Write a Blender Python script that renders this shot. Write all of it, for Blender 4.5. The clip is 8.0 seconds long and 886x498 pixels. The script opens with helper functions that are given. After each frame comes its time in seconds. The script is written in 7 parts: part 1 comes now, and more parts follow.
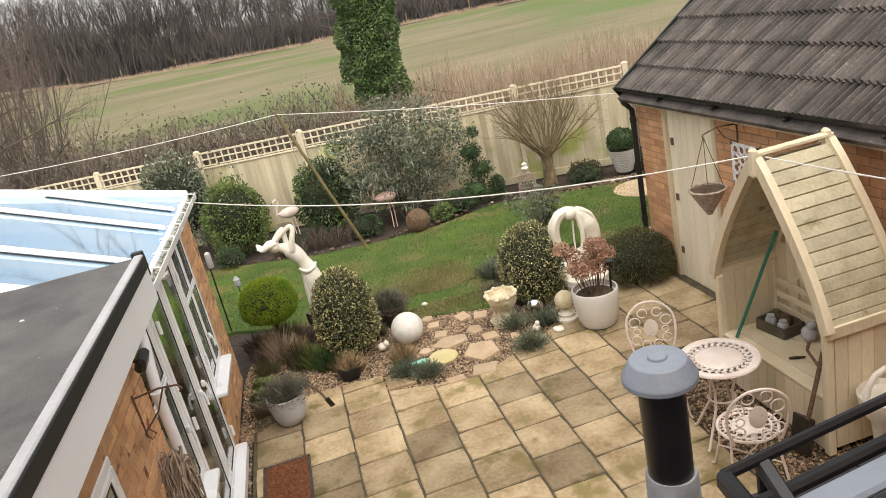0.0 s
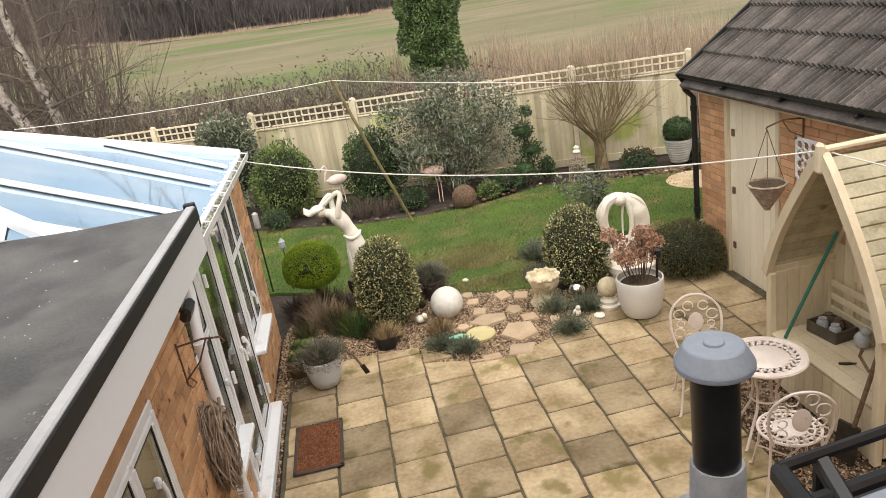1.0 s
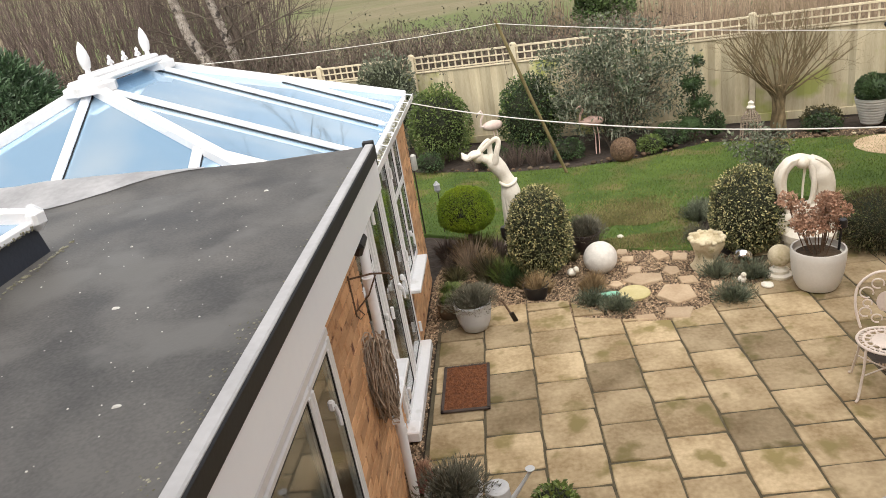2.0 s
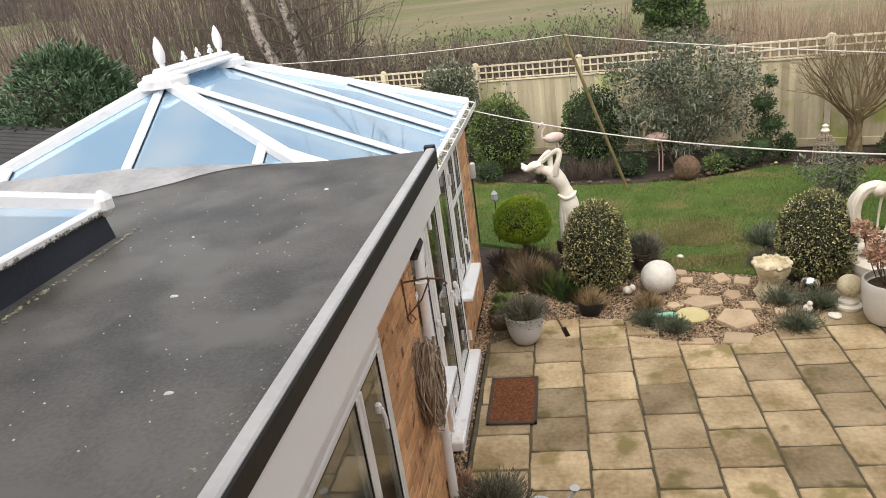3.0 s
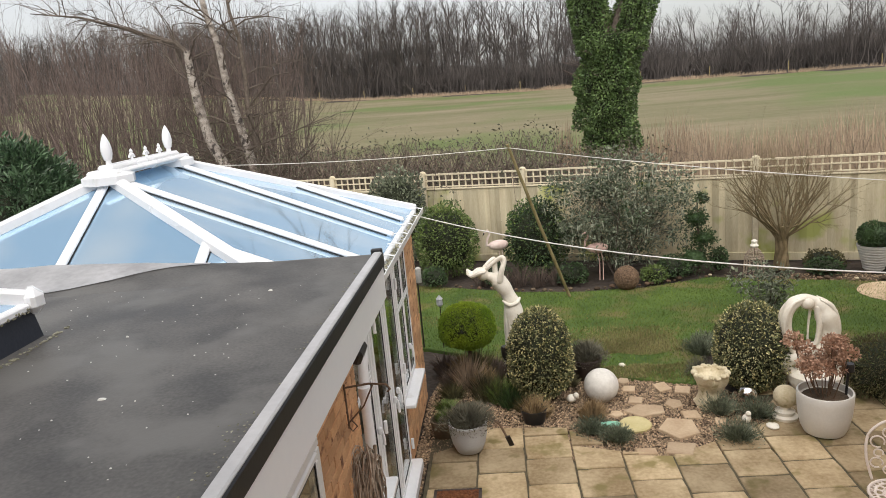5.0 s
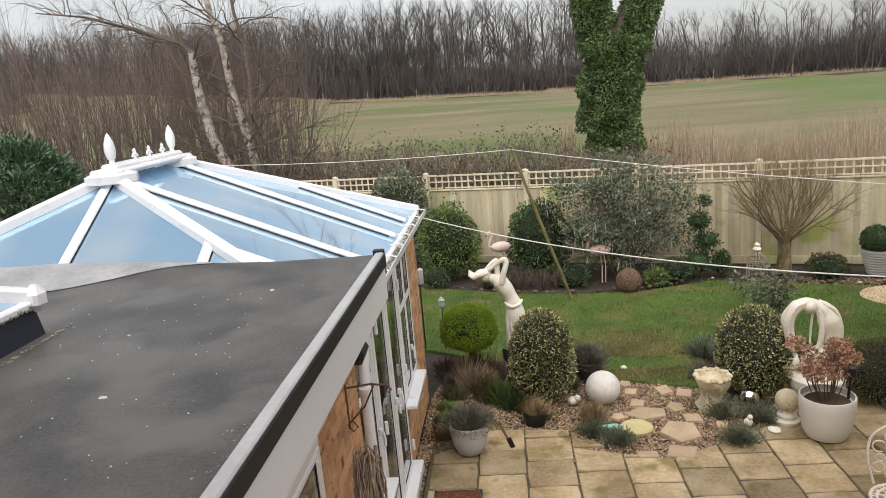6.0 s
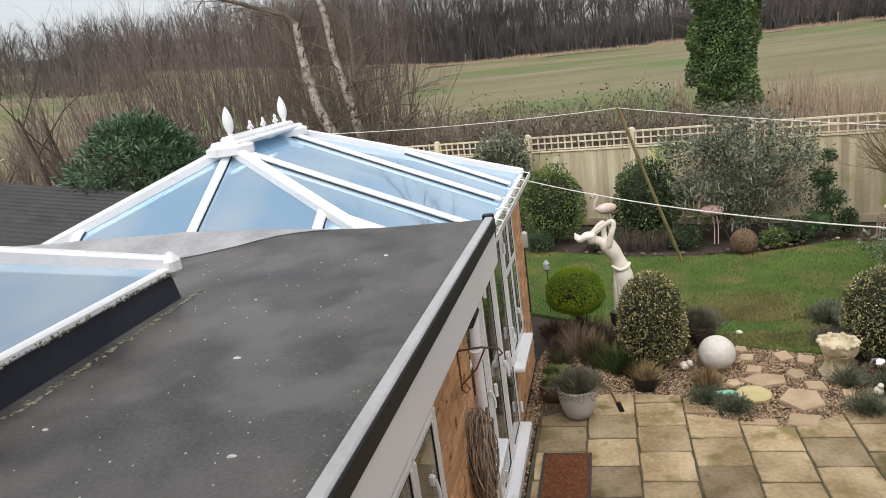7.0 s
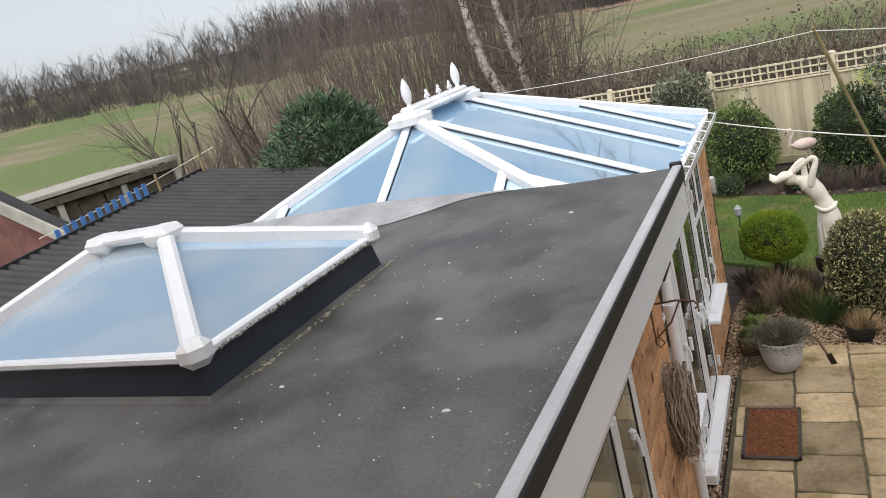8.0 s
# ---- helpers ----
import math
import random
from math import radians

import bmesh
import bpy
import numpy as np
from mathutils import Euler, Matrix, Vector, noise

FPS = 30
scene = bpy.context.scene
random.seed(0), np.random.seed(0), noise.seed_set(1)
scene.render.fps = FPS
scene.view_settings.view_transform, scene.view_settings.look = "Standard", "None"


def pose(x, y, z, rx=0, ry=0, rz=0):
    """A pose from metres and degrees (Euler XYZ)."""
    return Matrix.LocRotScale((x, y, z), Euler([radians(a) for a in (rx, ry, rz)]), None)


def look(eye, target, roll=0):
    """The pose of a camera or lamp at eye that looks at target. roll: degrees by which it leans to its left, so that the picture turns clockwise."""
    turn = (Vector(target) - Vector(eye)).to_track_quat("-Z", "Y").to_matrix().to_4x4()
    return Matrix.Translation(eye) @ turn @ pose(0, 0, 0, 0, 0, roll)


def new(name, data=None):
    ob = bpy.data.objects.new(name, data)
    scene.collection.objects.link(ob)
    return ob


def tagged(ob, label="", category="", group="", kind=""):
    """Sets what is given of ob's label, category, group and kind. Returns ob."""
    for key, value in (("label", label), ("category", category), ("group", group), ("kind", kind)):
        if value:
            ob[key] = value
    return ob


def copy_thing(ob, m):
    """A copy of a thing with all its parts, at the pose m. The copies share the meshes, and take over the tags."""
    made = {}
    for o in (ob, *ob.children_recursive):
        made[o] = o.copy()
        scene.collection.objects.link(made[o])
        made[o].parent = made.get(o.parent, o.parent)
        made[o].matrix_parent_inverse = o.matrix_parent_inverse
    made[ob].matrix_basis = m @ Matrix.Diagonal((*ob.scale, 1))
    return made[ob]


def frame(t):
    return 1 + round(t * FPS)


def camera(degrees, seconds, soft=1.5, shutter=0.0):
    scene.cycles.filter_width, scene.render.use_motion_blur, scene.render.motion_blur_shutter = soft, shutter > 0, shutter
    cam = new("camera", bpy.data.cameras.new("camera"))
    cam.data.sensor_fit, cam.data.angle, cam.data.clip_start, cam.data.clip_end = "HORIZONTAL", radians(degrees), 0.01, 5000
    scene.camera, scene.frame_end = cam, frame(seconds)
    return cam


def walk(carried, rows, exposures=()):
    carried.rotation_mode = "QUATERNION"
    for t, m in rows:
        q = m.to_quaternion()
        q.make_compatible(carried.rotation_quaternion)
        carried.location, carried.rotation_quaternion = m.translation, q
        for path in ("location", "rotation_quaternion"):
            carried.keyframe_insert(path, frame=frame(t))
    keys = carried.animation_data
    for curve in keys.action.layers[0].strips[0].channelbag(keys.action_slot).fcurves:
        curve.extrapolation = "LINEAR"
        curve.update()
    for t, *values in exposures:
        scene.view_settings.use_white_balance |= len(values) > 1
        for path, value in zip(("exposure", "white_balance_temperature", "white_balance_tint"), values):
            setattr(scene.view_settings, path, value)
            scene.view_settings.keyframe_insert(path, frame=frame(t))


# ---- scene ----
cam = camera(63.8, 8.0, soft=0.9)
PATH = [
    (0, (0.72, -0.25, 3.647), (1.036, 1.613, 2.993), -12.6),
    (0.5, (0.705, -0.222, 3.62), (1.003, 1.643, 2.961), -10.4),
    (1, (0.684, -0.216, 3.604), (0.874, 1.652, 2.916), -9.6),
    (1.5, (0.607, -0.206, 3.613), (0.582, 1.657, 2.884), -9.9),
    (2, (0.509, -0.154, 3.605), (0.294, 1.684, 2.847), -9.9),
    (2.2, (0.482, -0.137, 3.58), (0.197, 1.691, 2.822), -9.9),
    (3.3, (0.484, -0.118, 3.579), (0.126, 1.74, 2.932), -7.9),
    (3.5, (0.474, -0.124, 3.578), (0.155, 1.761, 2.988), -7.2),
    (4, (0.479, -0.107, 3.575), (0.235, 1.813, 3.073), -6.1),
    (4.5, (0.474, -0.114, 3.578), (0.286, 1.823, 3.115), -5.5),
    (6, (0.478, -0.115, 3.574), (0.288, 1.826, 3.127), -5.0),
    (6.5, (0.473, -0.109, 3.574), (0.215, 1.819, 3.108), -5.5),
    (7, (0.425, -0.122, 3.586), (-0.048, 1.752, 3.07), -7.8),
    (7.5, (0.407, -0.162, 3.594), (-0.317, 1.621, 3.049), -11.4),
    (8, (0.386, -0.171, 3.619), (-0.551, 1.512, 3.083), -15.2),
]
walk(cam, [(t, look(eye, target, roll)) for t, eye, target, roll in PATH],
     exposures=[(0, 1.04, 6800, 10), (1.5, 1.0, 6750, 10), (3.5, 0.8, 6600, 10), (6, 0.66, 6550, 10), (8, 0.66, 6300, 10)])

# ---- light ----
SUN_EL, SUN_ROT = 55, 174
world = bpy.data.worlds.new("overcast")
scene.world = world
world.use_nodes = True
wn, wl = world.node_tree.nodes, world.node_tree.links
sky = wn.new("ShaderNodeTexSky")
sky.sky_type, sky.sun_disc = "NISHITA", False
sky.sun_elevation, sky.sun_rotation = radians(SUN_EL), radians(SUN_ROT)
sky.air_density, sky.dust_density, sky.ozone_density = 1.0, 2.0, 1.0
grey = wn.new("ShaderNodeHueSaturation")
grey.inputs["Saturation"].default_value = 0.22
wl.new(sky.outputs[0], grey.inputs["Color"])
wl.new(grey.outputs[0], wn["Background"].inputs["Color"])
wn["Background"].inputs["Strength"].default_value = 0.103
sun = new("sun", bpy.data.lights.new("sun", "SUN"))
sun.data.energy, sun.data.angle, sun.data.color = 2.15, radians(108), (1.0, 0.955, 0.9)
az = radians(SUN_ROT)
sun.matrix_world = look((10 * math.sin(az), 10 * math.cos(az), 10 * math.tan(radians(SUN_EL))), (0, 0, 0))


# ---- materials ----
def mat(name, c1, c2, scale=6.0, rough=0.8, bump=0.3, fine=60.0, metal=0.0, vary=0.0, island=0.0, spots=None, stretch=(1, 1, 1),
        coat=0.0, dist=0.01, mid=0.5, trans=0.0):
    """Two colours mixed by a broad and a fine noise in world space; vary and island shift the value piece by piece."""
    m = bpy.data.materials.new(name)
    m.use_nodes = True
    n, l = m.node_tree.nodes, m.node_tree.links
    b = n["Principled BSDF"]
    b.inputs["Metallic"].default_value = metal
    b.inputs["Coat Weight"].default_value = coat
    geo = n.new("ShaderNodeNewGeometry")
    mapping = n.new("ShaderNodeMapping")
    mapping.inputs["Scale"].default_value = stretch
    l.new(geo.outputs["Position"], mapping.inputs["Vector"])
    big, small = n.new("ShaderNodeTexNoise"), n.new("ShaderNodeTexNoise")
    for t, s, d in ((big, scale, 5), (small, fine, 3)):
        t.inputs["Scale"].default_value, t.inputs["Detail"].default_value = s, d
        l.new(mapping.outputs[0], t.inputs["Vector"])
    add = n.new("ShaderNodeMath")
    add.operation = "MULTIPLY_ADD"
    add.inputs[1].default_value = 0.45
    l.new(small.outputs["Fac"], add.inputs[0])
    l.new(big.outputs["Fac"], add.inputs[2])
    ramp = n.new("ShaderNodeMapRange")
    ramp.inputs["From Min"].default_value, ramp.inputs["From Max"].default_value = mid + 0.03, mid + 0.42
    l.new(add.outputs[0], ramp.inputs["Value"])
    mix = n.new("ShaderNodeMix")
    mix.data_type = "RGBA"
    mix.inputs[6].default_value, mix.inputs[7].default_value = (*c1, 1), (*c2, 1)
    l.new(ramp.outputs[0], mix.inputs[0])
    col = mix.outputs[2]
    if spots:
        colour, sscale, lo = spots
        v = n.new("ShaderNodeTexNoise")
        v.inputs["Scale"].default_value, v.inputs["Detail"].default_value = sscale, 4
        l.new(geo.outputs["Position"], v.inputs["Vector"])
        r = n.new("ShaderNodeMapRange")
        r.inputs["From Min"].default_value, r.inputs["From Max"].default_value = lo, lo + 0.1
        l.new(v.outputs["Fac"], r.inputs["Value"])
        mx = n.new("ShaderNodeMix")
        mx.data_type = "RGBA"
        mx.inputs[7].default_value = (*colour, 1)
        l.new(r.outputs[0], mx.inputs[0])
        l.new(col, mx.inputs[6])
        col = mx.outputs[2]
    for amount, node, sock in ((vary, "ShaderNodeObjectInfo", "Random"), (island, "ShaderNodeNewGeometry", "Random Per Island")):
        if amount:
            src = n.new(node)
            r = n.new("ShaderNodeMapRange")
            r.inputs["To Min"].default_value, r.inputs["To Max"].default_value = 1 - amount, 1 + amount
            l.new(src.outputs[sock], r.inputs["Value"])
            hs = n.new("ShaderNodeHueSaturation")
            l.new(r.outputs[0], hs.inputs["Value"])
            l.new(col, hs.inputs["Color"])
            col = hs.outputs[0]
    l.new(col, b.inputs["Base Color"])
    rr = n.new("ShaderNodeMapRange")
    rr.inputs["To Min"].default_value, rr.inputs["To Max"].default_value = max(0.02, rough - 0.1), min(1, rough + 0.1)
    l.new(big.outputs["Fac"], rr.inputs["Value"])
    l.new(rr.outputs[0], b.inputs["Roughness"])
    if bump:
        bp = n.new("ShaderNodeBump")
        bp.inputs["Strength"].default_value, bp.inputs["Distance"].default_value = bump, dist
        l.new(add.outputs[0], bp.inputs["Height"])
        l.new(bp.outputs[0], b.inputs["Normal"])
    return m


SLAB = mat("sandstone_slab", (0.235, 0.165, 0.085), (0.46, 0.36, 0.225), 2.6, 0.85, 0.5, 26, vary=0.36, spots=((0.19, 0.15, 0.06), 3.1, 0.56))
MORTAR = mat("joint_sand", (0.06, 0.05, 0.03), (0.12, 0.1, 0.06), 9, 0.95, 0.5)
PAVER = mat("crazy_paving", (0.42, 0.3, 0.19), (0.56, 0.43, 0.29), 4, 0.85, 0.4, 40, vary=0.2)
YELLOW = mat("yellow_stone", (0.5, 0.43, 0.2), (0.62, 0.54, 0.3), 6, 0.8, 0.4)
PEBBLE = mat("pea_gravel", (0.13, 0.08, 0.045), (0.46, 0.335, 0.215), 30, 0.7, 0.2, 200, island=0.65)
SOIL = mat("bed_soil", (0.045, 0.03, 0.018), (0.11, 0.075, 0.045), 5, 0.95, 0.8, 50, dist=0.02)
LAWN = mat("lawn_turf", (0.045, 0.088, 0.014), (0.095, 0.15, 0.028), 1.7, 0.9, 0.8, 90, spots=((0.17, 0.14, 0.055), 1.1, 0.53), dist=0.02)
BLADE = mat("grass_blade", (0.078, 0.132, 0.013), (0.15, 0.215, 0.03), 1.2, 0.7, 0, 30, island=0.5, spots=((0.2, 0.175, 0.06), 0.9, 0.55))
DRYBLADE = mat("worn_grass_blade", (0.17, 0.15, 0.055), (0.29, 0.255, 0.11), 1.5, 0.8, 0, 30, island=0.4)
BRICK = mat("orange_brick", (0.47, 0.25, 0.12), (0.62, 0.37, 0.2), 7, 0.85, 0.5, 90, vary=0.25, island=0.25, spots=((0.15, 0.06, 0.03), 9, 0.6))
# red brick with the gable's shadow put into its colour
SHADOWBRICK = mat("shadowed_red_brick", (0.09, 0.035, 0.03), (0.17, 0.075, 0.06), 5, 0.9, 0.4)
BRICK_R = mat("red_brick", (0.58, 0.29, 0.14), (0.7, 0.41, 0.23), 5, 0.85, 0.4, 90, vary=0.2, island=0.2)
JOINT = mat("brick_mortar", (0.3, 0.19, 0.11), (0.4, 0.27, 0.17), 12, 0.95, 0.4)
UPVC = mat("white_upvc", (0.78, 0.79, 0.81), (0.86, 0.87, 0.89), 1.5, 0.25, 0.03, 30, spots=((0.6, 0.6, 0.58), 4, 0.66))
FASCIA = mat("white_fascia_board", (0.86, 0.88, 0.92), (0.9, 0.92, 0.95), 1.2, 0.3, 0.05, 20)
KERB = mat("pale_grey_edge_trim", (0.42, 0.42, 0.43), (0.53, 0.53, 0.54), 3, 0.45, 0.2, 30, spots=((0.4, 0.4, 0.37), 9, 0.64))
RUBBER = mat("roof_membrane", (0.048, 0.046, 0.044), (0.135, 0.13, 0.122), 3.1, 0.46, 0.3, 70, spots=((0.13, 0.127, 0.12), 1.9, 0.53), dist=0.004)
BLACKTRIM = mat("black_trim", (0.008, 0.009, 0.011), (0.016, 0.017, 0.02), 5, 0.55, 0.1)
LEAD = mat("lead_flashing", (0.3, 0.3, 0.31), (0.46, 0.46, 0.47), 3, 0.5, 0.3, 30, metal=0.1)
NAVY = mat("dark_blue_upstand", (0.012, 0.016, 0.028), (0.025, 0.03, 0.045), 3, 0.45, 0.2)
MOSS = mat("moss_and_lichen", (0.15, 0.145, 0.085), (0.34, 0.33, 0.26), 30, 0.95, 0.6, island=0.4)
SPECK = mat("bird_dropping_and_grit", (0.6, 0.6, 0.57), (0.75, 0.74, 0.7), 30, 0.9, 0.2)
TILE = mat("concrete_roof_tile", (0.06, 0.052, 0.047), (0.165, 0.142, 0.128), 4, 0.85, 0.6, 60, vary=0.3, island=0.25, spots=((0.26, 0.24, 0.2), 30, 0.65))
CREAM = mat("cream_painted_timber", (0.6, 0.5, 0.34), (0.74, 0.65, 0.47), 3, 0.65, 0.25, 50, vary=0.08, stretch=(1, 1, 0.25))
# arbour cream lightened in colour to make up for weak light on the door
CREAM_LIFTED = mat("brightened_door_cream", (0.78, 0.69, 0.52), (0.86, 0.78, 0.62), 2, 0.55, 0.2, 50, vary=0.05, stretch=(1, 1, 0.3))
CREAM_ROOF = mat("weathered_cream_board", (0.38, 0.33, 0.215), (0.56, 0.5, 0.35), 5, 0.75, 0.35, 40, vary=0.14, spots=((0.24, 0.21, 0.1), 7, 0.66))
FENCE = mat("pale_softwood_board", (0.45, 0.38, 0.245), (0.62, 0.555, 0.39), 2.6, 0.85, 0.4, 40, vary=0.16, stretch=(3, 3, 0.35), spots=((0.36, 0.38, 0.12), 1.1, 0.57))
TRELLIS = mat("trellis_batten_wood", (0.58, 0.5, 0.35), (0.72, 0.64, 0.47), 6, 0.8, 0.3, 50, vary=0.1)
POLE = mat("weathered_pole", (0.18, 0.14, 0.06), (0.32, 0.26, 0.13), 9, 0.8, 0.3, stretch=(1, 1, 0.3))
CAST = mat("white_cast_resin", (0.72, 0.66, 0.55), (0.84, 0.8, 0.71), 5, 0.6, 0.2, 40, spots=((0.5, 0.45, 0.33), 5, 0.66))
STONE = mat("pale_cast_stone", (0.5, 0.42, 0.27), (0.68, 0.6, 0.43), 8, 0.85, 0.6, 60, spots=((0.3, 0.26, 0.13), 9, 0.6))
BALLST = mat("pale_granite", (0.62, 0.59, 0.54), (0.75, 0.72, 0.67), 20, 0.75, 0.3, 90)
POTW = mat("white_fibre_clay", (0.62, 0.6, 0.56), (0.7, 0.68, 0.64), 3, 0.6, 0.15, 50)
POTG = mat("pale_grey_glaze", (0.46, 0.47, 0.49), (0.55, 0.56, 0.57), 3, 0.45, 0.1)
POTD = mat("dark_glazed_pot", (0.03, 0.022, 0.022), (0.07, 0.05, 0.05), 5, 0.4, 0.1)
POTB = mat("brown_clay_pot", (0.09, 0.065, 0.04), (0.15, 0.11, 0.07), 6, 0.8, 0.4)
STRIPE = mat("ribbed_grey_clay", (0.42, 0.41, 0.38), (0.58, 0.57, 0.53), 6, 0.7, 0.2)
PINKW = mat("pinkish_white_enamel", (0.66, 0.56, 0.5), (0.76, 0.68, 0.62), 8, 0.5, 0.1, spots=((0.42, 0.27, 0.17), 16, 0.68))
BLACK = mat("black_plastic", (0.012, 0.012, 0.013), (0.022, 0.022, 0.024), 8, 0.32, 0.05)
FLUEGREY = mat("grey_flue_plastic", (0.25, 0.285, 0.34), (0.31, 0.35, 0.41), 6, 0.5, 0.12, 70)
COLLAR = mat("weathered_lead_collar", (0.33, 0.34, 0.36), (0.46, 0.47, 0.49), 12, 0.6, 0.25)
COIR = mat("coir_mat", (0.13, 0.045, 0.018), (0.26, 0.1, 0.04), 30, 0.98, 0.9, 150, dist=0.02)
MATRIM = mat("rubber_mat_border", (0.05, 0.035, 0.03), (0.08, 0.06, 0.05), 10, 0.8, 0.3)
WICKER = mat("grey_wicker", (0.26, 0.19, 0.14), (0.46, 0.38, 0.3), 20, 0.8, 0.3, island=0.35)
WICKERB = mat("brown_wicker", (0.1, 0.06, 0.035), (0.2, 0.13, 0.08), 30, 0.85, 0.4, island=0.3)
PINK = mat("flamingo_pink", (0.56, 0.36, 0.31), (0.66, 0.46, 0.4), 9, 0.6, 0.2)
PALEP = mat("pale_flamingo", (0.62, 0.47, 0.42), (0.72, 0.6, 0.55), 9, 0.6, 0.2)
CHROME = mat("mirror_steel", (0.75, 0.75, 0.76), (0.8, 0.8, 0.8), 5, 0.06, 0, metal=1.0)
METAL = mat("dark_iron", (0.03, 0.025, 0.02), (0.06, 0.05, 0.04), 20, 0.6, 0.2, metal=0.6)
RUST = mat("rusty_iron", (0.1, 0.055, 0.03), (0.17, 0.11, 0.07), 30, 0.8, 0.4)
ROPE = mat("white_cord", (0.7, 0.68, 0.62), (0.8, 0.78, 0.74), 20, 0.8, 0.1)
GREEN = mat("green_enamel", (0.02, 0.13, 0.09), (0.03, 0.19, 0.13), 10, 0.45, 0.05)
MINT = mat("mint_glass", (0.2, 0.5, 0.36), (0.3, 0.62, 0.46), 10, 0.3, 0.05)
RED = mat("red_enamel", (0.25, 0.02, 0.03), (0.35, 0.04, 0.05), 10, 0.4, 0.05)
BLUE = mat("blue_plastic", (0.06, 0.16, 0.42), (0.1, 0.24, 0.55), 10, 0.5, 0.05)
SHEDROOF = mat("black_corrugated_sheet", (0.012, 0.012, 0.013), (0.034, 0.032, 0.031), 3, 0.6, 0.3, spots=((0.1, 0.1, 0.09), 20, 0.72))
GREYROOF = mat("lichened_grey_sheet", (0.25, 0.24, 0.21), (0.4, 0.38, 0.33), 3, 0.9, 0.4)
DARKWALL = mat("dark_timber_wall", (0.06, 0.05, 0.035), (0.12, 0.1, 0.07), 5, 0.9, 0.4)
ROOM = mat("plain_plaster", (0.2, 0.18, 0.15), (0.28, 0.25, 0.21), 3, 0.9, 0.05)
BARK = mat("grey_brown_bark", (0.075, 0.058, 0.045), (0.15, 0.12, 0.095), 14, 0.9, 0.5, island=0.2)
TWIG = mat("reddish_twig", (0.095, 0.068, 0.058), (0.19, 0.142, 0.122), 8, 0.9, 0.1, island=0.25)
FARTWIG = mat("far_wood_twig", (0.055, 0.047, 0.044), (0.105, 0.09, 0.082), 0.5, 0.95, 0, island=0.3)
OLIVETWIG = mat("olive_shrub_stem", (0.13, 0.1, 0.05), (0.24, 0.18, 0.1), 8, 0.9, 0.2, island=0.2)
BIRCH = mat("silver_birch_bark", (0.16, 0.13, 0.105), (0.45, 0.4, 0.35), 5, 0.8, 0.4, 40, stretch=(1, 1, 1.5), spots=((0.05, 0.04, 0.035), 7, 0.55))
REED = mat("dry_grass_stalk", (0.27, 0.195, 0.13), (0.41, 0.315, 0.22), 4, 0.95, 0, island=0.3)
BRAMBLE = mat("bramble_stem", (0.1, 0.072, 0.058), (0.19, 0.145, 0.118), 6, 0.9, 0, island=0.3)


def leafmat(name, c1, c2, island=0.35, rough=0.5, spots=None):
    return mat(name, c1, c2, 3.0, rough, 0, 30, island=island, spots=spots)


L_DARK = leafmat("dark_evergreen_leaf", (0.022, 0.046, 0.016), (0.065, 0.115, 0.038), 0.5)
L_MID = leafmat("mid_green_leaf", (0.07, 0.11, 0.027), (0.17, 0.23, 0.06), 0.5)
L_BRIGHT = leafmat("bright_conifer_sprig", (0.12, 0.21, 0.008), (0.25, 0.335, 0.014), 0.35, 0.7)
L_VARI = leafmat("variegated_leaf", (0.08, 0.095, 0.035), (0.17, 0.175, 0.08), 0.45)
L_CREAM = leafmat("cream_leaf_edge", (0.42, 0.38, 0.16), (0.56, 0.5, 0.26), 0.25)
L_GREY = leafmat("grey_green_leaf", (0.08, 0.1, 0.062), (0.21, 0.23, 0.155), 0.5)
L_LAV = leafmat("lavender_foliage", (0.105, 0.1, 0.07), (0.19, 0.18, 0.13), 0.35, 0.8)
L_LAURN = leafmat("laurel_leaf", (0.035, 0.07, 0.034), (0.11, 0.175, 0.09), 0.5, 0.35)
L_IVY = leafmat("ivy_leaf", (0.05, 0.092, 0.025), (0.13, 0.195, 0.06), 0.6)
L_CATKIN = leafmat("pale_catkin", (0.32, 0.33, 0.25), (0.42, 0.43, 0.33), 0.2, 0.8)
L_HEATH = leafmat("brown_green_heather", (0.065, 0.055, 0.025), (0.13, 0.12, 0.05), 0.4, 0.85)
L_DRY = leafmat("dried_flower_head", (0.32, 0.175, 0.11), (0.52, 0.34, 0.24), 0.3, 0.9)
L_STRAW = leafmat("straw_grass", (0.24, 0.16, 0.08), (0.38, 0.28, 0.15), 0.3, 0.9)
L_BRAM = leafmat("bramble_leaf", (0.07, 0.07, 0.042), (0.15, 0.14, 0.09), 0.45)
# near-black colour that stands in for the shade inside foliage
SHADE = mat("painted_inner_shade", (0.012, 0.016, 0.008), (0.03, 0.035, 0.016), 8, 0.95, 0.6)


